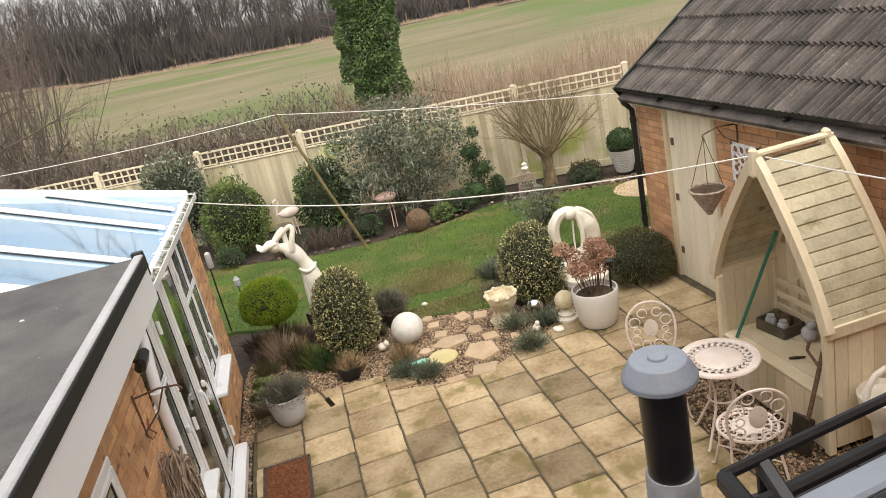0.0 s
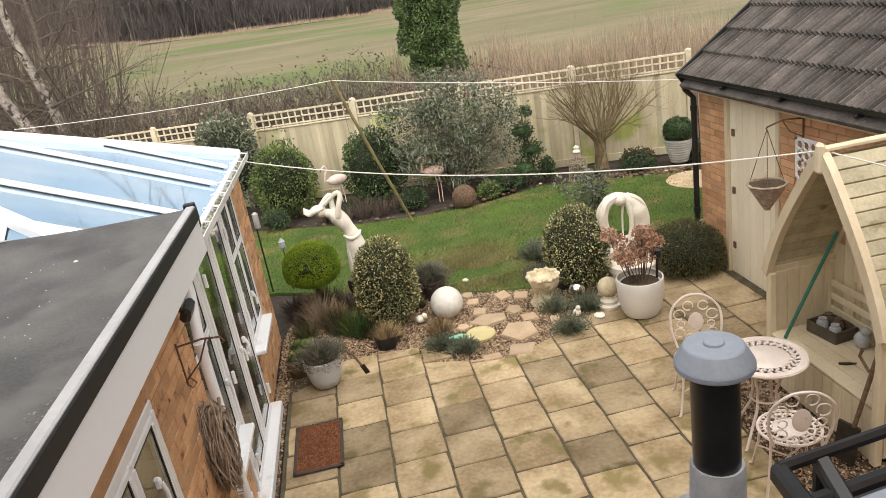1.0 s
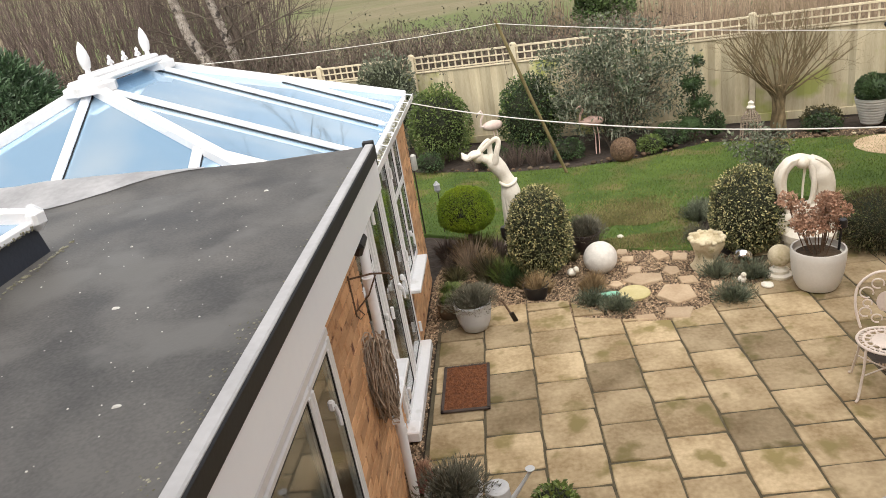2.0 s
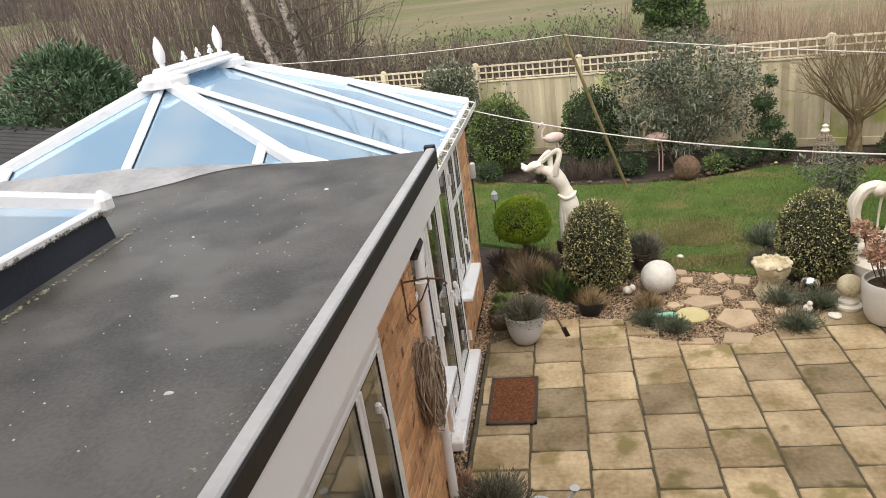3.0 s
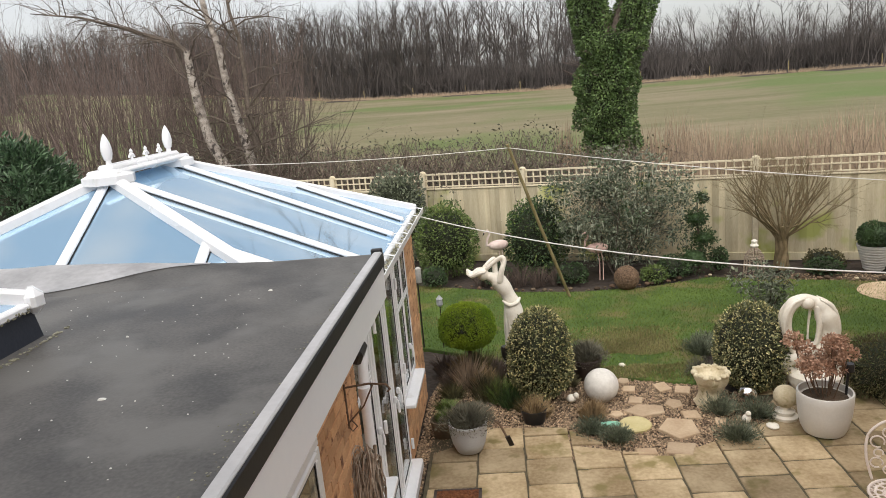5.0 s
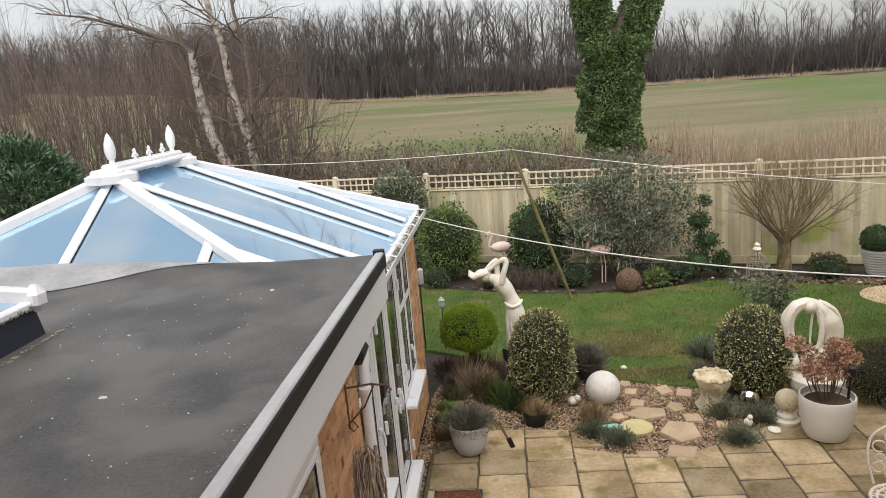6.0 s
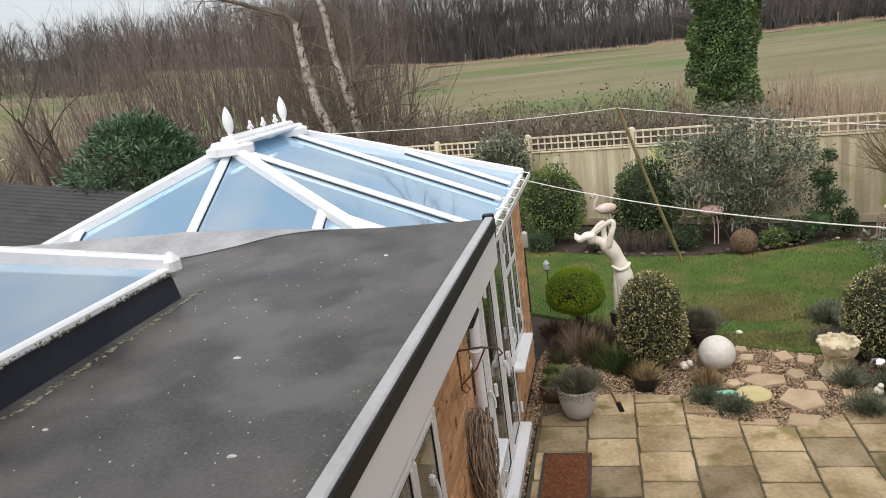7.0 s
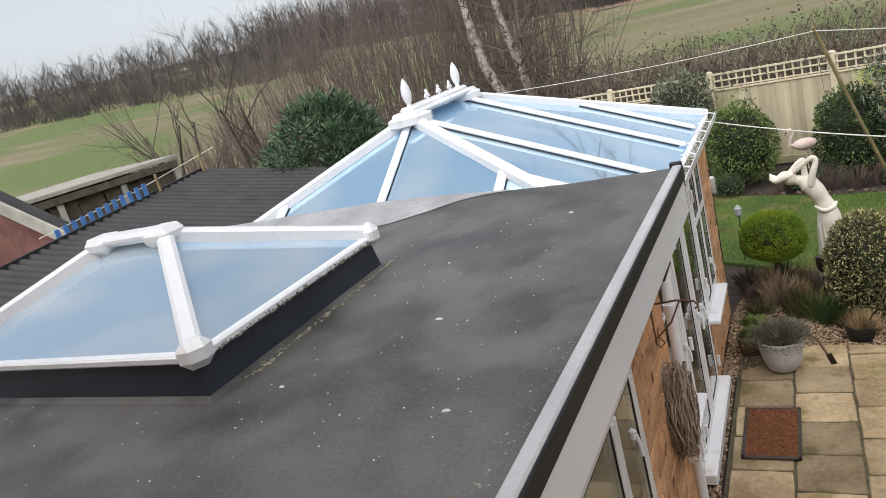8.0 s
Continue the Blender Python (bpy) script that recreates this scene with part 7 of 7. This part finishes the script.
def birch():
    rng = random.Random(104)
    t = thing("silver_birch", (-5.6, 17.0, terrain(-5.6, 17)), "leaning twin-stemmed silver birch, leafless", "tree")
    stems = [[(0.2, 0, -0.5), (-0.49, 0, 1.7), (-0.78, 0, 2.2), (-1.0, 0, 2.75), (-1.12, 0, 3.5), (-1.2, 0, 4.15), (-1.22, 0, 4.9)],
             [(0.4, 0.1, -0.5), (0.03, 0.1, 1.6), (-0.1, 0.1, 2.3), (-0.2, 0.1, 2.9), (-0.4, 0.1, 3.95), (-0.47, 0.1, 5.0), (-0.65, 0.1, 5.7), (-0.8, 0.1, 7.0)],
             [(0.3, 0.25, 0), (0.1, 0.25, 1.8), (-0.05, 0.3, 3.3), (0.01, 0.3, 4.2), (-0.01, 0.3, 5.1), (-0.14, 0.3, 5.7), (-0.2, 0.3, 7.0)]]
    for i, s in enumerate(stems):
        r = (0.17, 0.14, 0.07)[i]
        part("trunk", tube(Geo(), s, [r * (1 - 0.085 * k) for k in range(len(s))], 10), BIRCH if i < 2 else BARK, t, smooth=True)
    g = Geo()
    for i, s in enumerate(stems):
        for k in range(2, len(s)):
            for _ in range(5 if i < 2 else 3):
                a = rng.uniform(0, 6.28)
                p = Vector(s[k - 1]).lerp(Vector(s[k]), rng.random())
                grow(g, p, (math.cos(a), 0.6 * math.sin(a), 0.55), rng.uniform(0.9, 2.0), 0.022, 3, rng, (3, 4), 0.6, 0.6, 0.2, -0.05, 5, 0.3, 5)
    # heavy limb swept away from the first stem, with its hanging twigs
    limb = [(-1.22, 0, 4.85), (-1.45, 0, 5.1), (-1.9, 0, 5.25), (-2.65, 0, 5.55), (-3.7, 0, 5.9), (-4.9, 0, 6.1)]
    tube(g, limb, [0.075, 0.065, 0.055, 0.04, 0.026, 0.01], 8)
    for k in range(26):
        u = rng.random() * 3.9 + 0.9
        p = Vector(limb[int(u)]).lerp(Vector(limb[int(u) + 1]), u - int(u))
        grow(g, p, (-0.7 + rng.gauss(0, 0.5), rng.gauss(0, 0.4), rng.gauss(0.25, 0.5)), rng.uniform(0.7, 1.5), 0.014, 2, rng, (3, 5), 0.6, 0.6, 0.16, -0.05, 4, 0.3, 4)
    grow(g, (-1.18, 0, 4.1), (-0.75, 0, 0.7), 1.5, 0.05, 3, rng, (3, 5), 0.55, 0.6, 0.1, 0.03, 6)
    grow(g, (0.02, 0, 1.5), (0.85, -0.1, 0.5), 1.9, 0.04, 2, rng, (4, 5), 0.55, 0.6, 0.1, 0.0, 6)
    grow(g, (-0.1, 0, 2.45), (1.0, -0.1, 0.25), 2.2, 0.03, 3, rng, (4, 5), 0.5, 0.6, 0.1, 0.0, 6)
    for k in range(22):
        a = rng.uniform(0, 6.28)
        grow(g, (rng.gauss(0.3, 0.5), rng.gauss(0, 0.3), 0.2), (0.5 * math.cos(a), 0.4 * math.sin(a), 1), rng.uniform(2.0, 4.2), 0.016, 3, rng, (3, 5), 0.5, 0.5, 0.08, 0.01, 4, 0.3, 4)
    part("branch", g, BARK, t)


birch()


def thicket():
    rng = random.Random(105)
    for n, (x0, x1, y0, y1, h0, h1, count) in enumerate(((-21, -6.0, 17.5, 25, 4.0, 6.0, 560), (-27, -17, 17, 27, 1.2, 2.2, 110), (-8.5, -1.8, 17.5, 22, 1.6, 3.8, 150))):
        g = Geo()
        for _ in range(count):
            x, y = rng.uniform(x0, x1), rng.uniform(y0, y1)
            h = rng.uniform(h0, h1)
            if n == 0:
                h *= 0.5 + 0.5 * smooth01((x + 20) / 8)
            if n == 2:
                x = min(x, rng.uniform(x0, x1))
                h *= 1 - 0.6 * (x - x0) / (x1 - x0)
            grow(g, (x, y, terrain(x, y)), (rng.gauss(0, 0.12), rng.gauss(0, 0.12), 1), h, rng.uniform(0.016, 0.032), 2, rng, (5, 6), 0.34, 0.3, 0.045, 0.03, 4, 0.25, 4)
        solo("coppice_thicket", g, TWIG, "dense reddish leafless coppice stems", "thicket", kind="stuff")
    for x, y, h in ((-15.0, 14.2, 3.6), (-12.6, 14.6, 3.8)):
        g = Geo()
        for k in range(4):
            grow(g, (0, 0, 0), (0.35 * math.cos(k * 1.6 + 0.4), 0.3 * math.sin(k * 1.6), 1), h, 0.085, 4, rng, (3, 4), 0.62, 0.6, 0.1, 0.02, 6, 0.3, 4)
        solo("bare_tree", g, BARK, "small wide leafless tree behind the sheds", "tree", (x, y, terrain(x, y)))


thicket()


def laurel():
    rng = np.random.default_rng(106)
    t = thing("laurel_bush", (-7.15, 10.2, 0), "large glossy dark green laurel bush", "bush")
    # dark ball added as the shade within the leaf clusters
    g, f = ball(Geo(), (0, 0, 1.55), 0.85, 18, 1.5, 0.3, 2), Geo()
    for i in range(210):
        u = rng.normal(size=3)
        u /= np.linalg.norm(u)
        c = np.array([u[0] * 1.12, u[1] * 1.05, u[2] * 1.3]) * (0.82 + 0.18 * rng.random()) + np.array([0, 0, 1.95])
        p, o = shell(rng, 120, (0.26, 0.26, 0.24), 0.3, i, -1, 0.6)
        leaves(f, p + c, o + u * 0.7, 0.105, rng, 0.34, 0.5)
    part("inner_shade_core", g, SHADE, t)
    part("foliage", f, L_LAURN, t)


laurel()


# ---- far woods, one sheet of trees round the field ----
def scatter(name, template, spots, material, label, category):
    v0 = np.array([tuple(p) for p in template.v])
    f0 = template.f
    vs, fs = [], []
    for x, y, z, a, s, sz in spots:
        c, q = math.cos(a), math.sin(a)
        o = len(vs) * len(v0)
        vs.append(np.stack([x + s * (c * v0[:, 0] - q * v0[:, 1]), y + s * (q * v0[:, 0] + c * v0[:, 1]), z + sz * v0[:, 2]], 1))
        fs += [tuple(i + o for i in p) for p in f0]
    g = Geo()
    g.v, g.f = np.concatenate(vs).tolist(), fs
    return solo(name, g, material, label, category, kind="stuff")


def far_woods():
    rng = random.Random(107)
    temps = []
    for k in range(4):
        g = Geo()
        grow(g, (0, 0, 0), (rng.gauss(0, 0.05), rng.gauss(0, 0.05), 1), 11.0, 0.12, 2, rng, (10, 12), 0.36, 0.75, 0.09, 0.05, 4, 0.4, 4, 0.6)
        temps.append(g)
    for k, g in enumerate(temps):
        spots = []
        for _ in range(230):
            x = rng.uniform(-165, 110)
            y = field_edge(x) + 3 + abs(rng.gauss(0, 17))
            s = rng.uniform(0.8, 1.3) * (1.0 if x < 18 else 0.62)
            spots.append((x, y, terrain(x, y) - 0.2, rng.uniform(0, 6.28), s, s))
        for _ in range(34):
            x = rng.uniform(-70, -8)
            y = field_edge(x) + 2 + abs(rng.gauss(0, 6))
            s = rng.uniform(0.8, 1.15)
            spots.append((x, y, terrain(x, y) - 0.2, rng.uniform(0, 6.28), s, s))
        for _ in range(130):
            y = rng.uniform(92, 210)
            x = -y * rng.uniform(0.68, 1.85)
            s = rng.uniform(0.55, 0.95)
            spots.append((x, y, terrain(x, y) - 0.2, rng.uniform(0, 6.28), s * 1.2, s))
        scatter("far_trees", g, spots, FARTWIG, "dark leafless wood along the far field edge", "woodland")
    # thorny undergrowth at the wood's edge
    g = Geo()
    for k in range(13):
        a = rng.uniform(0, 6.28)
        grow(g, (rng.gauss(0, 0.7), rng.gauss(0, 0.7), 0), (0.4 * math.cos(a), 0.4 * math.sin(a), 1), 2.3, 0.034, 1, rng, (4, 5), 0.5, 0.6, 0.16, 0.03, 3, 0.3, 3)
    spots = []
    for _ in range(780):
        x = rng.uniform(-80, 110)
        y = field_edge(x) + 1.5 + abs(rng.gauss(0, 9))
        spots.append((x, y, terrain(x, y) - 0.1, rng.uniform(0, 6.28), rng.uniform(1.0, 2.1), rng.uniform(0.8, 2.4)))
    for _ in range(260):
        y = 90 + abs(rng.gauss(0, 30))
        x = -y * rng.uniform(0.68, 1.9)
        spots.append((x, y, terrain(x, y) - 0.1, rng.uniform(0, 6.28), rng.uniform(1.2, 2.2), rng.uniform(0.8, 1.6)))
    scatter("far_scrub", g, spots, FARTWIG, "brown thorny scrub along the field edge", "scrub")
    g = Geo()
    for _ in range(60):
        x, y, h = rng.gauss(0, 0.5), rng.gauss(0, 0.25), rng.uniform(0.4, 1.0)
        g.add([(x - 0.03, y, 0), (x + 0.03, y, 0), (x + rng.gauss(0, 0.15), y, h)], [(0, 1, 2)])
    spots = []
    for k in range(330):
        x = -60 + 170 * k / 330 + rng.uniform(-0.3, 0.3)
        y = field_edge(x) + rng.uniform(-0.6, 0.6)
        spots.append((x, y, terrain(x, y) - 0.05, rng.uniform(-0.3, 0.3), rng.uniform(0.8, 1.3), rng.uniform(0.4, 0.9)))
    scatter("field_margin_grass", g, spots, REED, "pale dry grass along the field margin", "tall grass")
    for k in range(14):
        x = -30 + 8.5 * k
        y = field_edge(x) + 0.8
        solo("field_post", cbox(Geo(), (0, 0, 0.75), (0.12, 0.12, 1.5), 0.02), POLE, "weathered wooden post at the field margin", "fence post", (x, y, terrain(x, y)), group="field posts")


far_woods()


# ---- neighbours' sheds ----
def sheds():
    t = thing("garden_shed", (0, 0, 0), "neighbouring shed with black corrugated sheet roof", "shed")
    g = Geo()

    def zroof(x, y):
        return 2.6 + 0.075 * (y - 9.2) - 0.15 * (x + 9.05)

    ys = [1.5 + 0.02 * i for i in range(386)]
    v, f = [], []
    for y in ys:
        wave = 0.075 * abs(math.sin(math.pi * y / 0.16)) ** 0.8 - 0.045
        for x in (-9.1, -7.0, -4.75):
            v.append((x, y, zroof(x, y) + wave))
    for i in range(len(ys) - 1):
        for k in (0, 1):
            f.append((3 * i + k, 3 * i + k + 1, 3 * i + 4 + k, 3 * i + 3 + k))
    part("roof_sheet", g.add(v, f), SHEDROOF, t, "black corrugated roofing", smooth=True)
    g = Geo()
    cbox(g, (-6.95, 9.1, 1.05), (4.2, 0.1, 2.1), 0.004)
    cbox(g, (-9.0, 5.4, 1.1), (0.1, 7.4, 2.2), 0.004)
    cbox(g, (-4.85, 5.4, 0.9), (0.1, 7.4, 1.8), 0.004)
    part("wall", g, DARKWALL, t)
    part("edge_trim", beam(Geo(), (-9.12, 1.5, zroof(-9.12, 1.5)), (-9.12, 9.25, zroof(-9.12, 9.25)), 0.05, 0.1, 0.005), BLACKTRIM, t)
    t = thing("peg_line", (0, 0, 0), "line of blue clothes pegs along the shed roof edge", "clothes line")
    a, b = Vector((-9.3, 6.0, 2.5)), Vector((-8.9, 9.4, 2.95))
    part("cord", tube(Geo(), [a, (a + b) / 2 - Vector((0, 0, 0.05)), b], 0.006, 5), ROPE, t)
    for i in range(12):
        p = a.lerp(b, 0.08 + i * 0.042)
        part("peg", cbox(Geo(), p - Vector((0, 0, 0.1)), (0.02, 0.085, 0.2), 0.005), BLUE, t)
    for k in (0.62, 0.9):
        p = a.lerp(b, k)
        part("line_post", cbox(Geo(), p - Vector((0, 0, 0.12)), (0.04, 0.04, 0.34), 0.005), POLE, t)
    t = thing("garden_shed", (-13.85, 10.45, 0.0), "low grey-roofed timber shed, lichened", "shed", rz=-17)
    part("roof", cbox(Geo(), (-2.35, 0, 2.68), (4.9, 4.4, 0.1), 0.012, Euler((0, radians(-1.0), 0)).to_matrix()), GREYROOF, t, "flat lichened grey roof sheet")
    part("fascia", cbox(Geo(), (0.06, 0, 2.56), (0.04, 4.3, 0.16), 0.006), DARKWALL, t)
    for i in range(7):
        part("wall_panel", cbox(Geo(), (-0.12 - 0.05 * (i % 2), -1.85 + 0.62 * i, 1.22), (0.06, 0.6, 2.5), 0.01), DARKWALL, t)
    for y in (-2.1, -0.7, 0.75, 2.1):
        part("post", cbox(Geo(), (-0.02, y, 1.24), (0.1, 0.13, 2.48), 0.01), GREYROOF, t)
    part("back_wall", cbox(Geo(), (-4.5, 0, 1.25), (0.1, 4.2, 2.5), 0.01), DARKWALL, t)
    for y in (-2.15, 2.15):
        part("end_wall", cbox(Geo(), (-2.3, y, 1.25), (4.3, 0.08, 2.5), 0.01), DARKWALL, t)
    t = thing("outbuilding", (0, 0, 0), "red brick outbuilding with grey verge boards", "outbuilding")
    part("roof", beam(Geo(), (-10.7, 6.95, 2.9), (-10.7, 6.68, 2.9), 2.9, 0.08, 0.01, up=(0.48, 0, 0.88)), SHEDROOF, t)
    part("verge_board", beam(Geo(), (-11.9, 6.65, 3.5), (-9.45, 6.65, 2.2), 0.05, 0.22, 0.01), GREYROOF, t)
    outline = [(-13.0, 0.0), (-9.6, 0.0), (-9.6, 2.16), (-11.9, 3.4), (-13.0, 2.8)]
    g = Geo().add([(x, 6.68, z) for x, z in outline] + [(x, 6.9, z) for x, z in outline],
                  [(0, 1, 2, 3, 4), (9, 8, 7, 6, 5)] + [(i, i + 5, (i + 1) % 5 + 5, (i + 1) % 5) for i in range(5)])
    part("gable_wall", g, SHADOWBRICK, t)


sheds()


# ---- patio, paving and gravel ----
def patio_top(x):
    """Far edge of the slabs along the border."""
    pts = [(-0.46, 6.25), (-0.05, 6.55), (0.0, 6.8), (0.92, 6.72), (1.38, 6.2), (1.84, 6.06), (2.3, 6.3), (2.76, 6.55), (3.05, 6.72), (3.06, 8.1), (4.8, 8.1)]
    for (x0, y0), (x1, y1) in zip(pts, pts[1:]):
        if x <= x1:
            return y0 + (y1 - y0) * (x - x0) / (x1 - x0)
    return pts[-1][1]


def build_patio():
    t = thing("patio", (0, 0, 0), "weathered buff sandstone patio in square slabs", "patio", kind="structure")
    g = Geo()
    cbox(g, (1.4, 4.0, -0.03), (3.7, 4.1, 0.04), 0.002)
    cbox(g, (3.9, 6.7, -0.03), (1.75, 2.8, 0.038), 0.002)
    cbox(g, (0.2, 6.2, -0.031), (1.3, 1.1, 0.037), 0.002)
    part("joint_bed", g, MORTAR, t)
    rng = random.Random(11)
    cache = {}
    for c in range(-1, 11):
        x0 = 0.034 + 0.4585 * c
        base = 4.77 if c % 2 else 4.995
        for r in range(-7, 8):
            y0, y1 = base + 0.449 * r, base + 0.449 * (r + 1)
            xm = x0 + 0.23
            if xm > 3.4 and y0 < 5.02 or xm > 4.72 or y1 < 1.6 or (xm > 2.75 and y0 < 2.2):
                continue
            ta, tb = patio_top(x0 + 0.02), patio_top(x0 + 0.44)
            if y0 > max(ta, tb) - 0.06:
                continue
            a, b = min(y1, ta), min(y1, tb)
            j = 0.009
            if a == y1 and b == y1:
                k = rng.randrange(5)
                if k not in cache:
                    q = random.Random(k)
                    e = lambda: q.uniform(-0.003, 0.003)
                    hw, hh = 0.23 - j, 0.225 - j
                    poly = []
                    for (ax, ay), (bx, by) in zip(((-hw, -hh), (hw, -hh), (hw, hh), (-hw, hh)), ((hw, -hh), (hw, hh), (-hw, hh), (-hw, -hh))):
                        for u in (0.02, 0.35, 0.68):
                            poly.append((ax + (bx - ax) * u + e(), ay + (by - ay) * u + e()))
                    cache[k] = prism(Geo(), poly, -0.03, 0.0, 0.007).mesh("slab")
                    cache[k].materials.append(SLAB)
                ob = part("slab", cache[k], SLAB, t)
                ob.location = (xm, (y0 + y1) / 2, rng.uniform(-0.003, 0.003))
                ob.rotation_euler = (rng.gauss(0, 0.004), rng.gauss(0, 0.004), rng.gauss(0, 0.004))
            else:
                cut = [(x0 + j, y0 + j), (x0 + 0.46 - j, y0 + j), (x0 + 0.46 - j, b - j), (x0 + j, a - j)]
                if b < y0 + 0.03:
                    cut = [cut[0], (x0 + j + (0.46 - 2 * j) * (a - y0) / (a - b), y0 + j), cut[3]]
                elif a < y0 + 0.03:
                    cut = [(x0 + 0.46 - j - (0.46 - 2 * j) * (b - y0) / (b - a), y0 + j), cut[1], cut[2]]
                part("slab", prism(Geo(), cut, -0.03, rng.uniform(-0.003, 0.003), 0.007), SLAB, t)


build_patio()


def stepping_stones():
    rng = random.Random(12)
    places = [(1.81, 7.01, 0.23, 0.14), (2.06, 6.60, 0.21, 0.23), (1.96, 6.18, 0.18, 0.15), (1.65, 6.17, 0.13, 0.08), (2.10, 7.57, 0.11, 0.15), (2.30, 7.47, 0.11, 0.13), (1.75, 7.27, 0.10, 0.11), (2.13, 7.15, 0.09, 0.12), (2.24, 6.88, 0.12, 0.11), (1.73, 7.56, 0.09, 0.10), (1.70, 7.79, 0.08, 0.09), (2.49, 6.69, 0.07, 0.09), (2.40, 7.04, 0.06, 0.07), (2.54, 7.36, 0.06, 0.08), (1.49, 6.97, 0.08, 0.08), (2.45, 6.24, 0.07, 0.08)]
    t = thing("crazy_paving", (0, 0, 0), "irregular buff stepping stones set in gravel", "paving", kind="structure")
    for x, y, rx, ry in places:
        n = rng.randint(4, 5)
        a0 = 0.785 + rng.uniform(-0.35, 0.35)
        poly = [(x + rx * rng.uniform(0.92, 1.12) * math.cos(a0 + i * 6.283 / n), y + ry * rng.uniform(0.92, 1.12) * math.sin(a0 + i * 6.283 / n)) for i in range(n)]
        part("flagstone", prism(Geo(), poly, -0.04, rng.uniform(-0.004, 0.008), 0.008), PAVER, t)
    part("round_stone", lathe(Geo(), [(0.16, -0.03), (0.165, 0.0), (0.15, 0.012), (0.003, 0.014)], (1.64, 6.71, 0), 24, 0.05), YELLOW, t, "yellow round stepping stone")
    part("round_stone", lathe(Geo(), [(0.5, -0.03), (0.5, 0.008), (0.003, 0.012)], (6.1, 10.4, 0), 30, 0.03), PAVER, t)
    for i in range(9):
        part("flagstone", prism(Geo(), [(4.75 + 0.28 * i + dx, 8.25 + 0.12 * i + dy) for dx, dy in ((-0.14, -0.16), (0.12, -0.14), (0.13, 0.13), (-0.12, 0.15))], -0.04, 0.004, 0.008), PAVER, t)


stepping_stones()


def gravel():
    rng = random.Random(13)
    g = Geo()
    bed = [(-0.58, 6.2), (-0.46, 6.2), (0.0, 6.62), (0.86, 6.5), (0.9, 6.08), (1.38, 6.06), (1.84, 6.06), (2.3, 6.08), (3.04, 6.5), (3.02, 7.3), (2.5, 7.6), (1.75, 7.86), (1.05, 8.08), (0.3, 8.5), (-0.4, 8.6), (-0.58, 7.6)]
    areas = [(bed, 27000), ([(-0.6, 3.3), (-0.47, 3.3), (-0.47, 6.6), (-0.6, 6.6)], 1100), ([(4.74, 5.0), (5.0, 5.0), (5.0, 8.0), (4.78, 8.0)], 1100),
             ([(3.26, 2.3), (4.6, 2.3), (4.6, 5.1), (3.26, 5.0)], 8500), ([(4.6, 11.35), (6.3, 10.95), (6.6, 11.3), (5.0, 11.8)], 900)]
    octa = [(1, 0, 0), (0, 1, 0), (-1, 0, 0), (0, -1, 0), (0.2, 0.1, 0.75), (0, 0, -0.6)]
    of = [(0, 1, 4), (1, 2, 4), (2, 3, 4), (3, 0, 4)]
    for poly, n in areas:
        xs, ys = [p[0] for p in poly], [p[1] for p in poly]
        for _ in range(n):
            x, y = rng.uniform(min(xs), max(xs)), rng.uniform(min(ys), max(ys))
            if not inside(x, y, poly):
                continue
            s = rng.uniform(0.009, 0.022)
            a = rng.uniform(0, 6.28)
            c, q = math.cos(a) * s, math.sin(a) * s
            e = rng.uniform(0.6, 1.0)
            z = -0.03 + rng.uniform(0, 0.014)
            g.add([(x + c * px - q * e * py, y + q * px + c * e * py, z + s * pz) for px, py, pz in octa[:5]], of)
    me = g.mesh("gravel", True)
    me.materials.append(PEBBLE)
    tagged(new("gravel", me), "brown and cream pea gravel between the plants", "gravel", kind="stuff")
    g = Geo()
    for k, (poly, n) in enumerate(areas):
        prism(g, poly, -0.06, -0.034, 0.002)
    solo("gravel_bed", g, SOIL, "compacted gravel under the loose stones", "gravel", kind="structure")
    # small stones edging the back border
    for i in range(46):
        u = i / 45
        x = -0.9 + 7.2 * u
        pts = [(-1.22, 12.4), (0.6, 11.6), (1.6, 11.4), (2.68, 11.4), (3.83, 11.75), (5.02, 11.3), (6.41, 10.85)]
        for (x0, y0), (x1, y1) in zip(pts, pts[1:]):
            if x0 <= x <= x1:
                y = y0 + (y1 - y0) * (x - x0) / (x1 - x0) + 0.06
        r = rng.uniform(0.02, 0.055)
        lump("edging_stone", (x + rng.gauss(0, 0.05), y + rng.uniform(0, 0.1), -0.01), r, rng.choice((STONE, POTB, RUST, POTB, RUST, SOIL)), "small rough stone edging the back border", i, 0.6, "stone")


gravel()
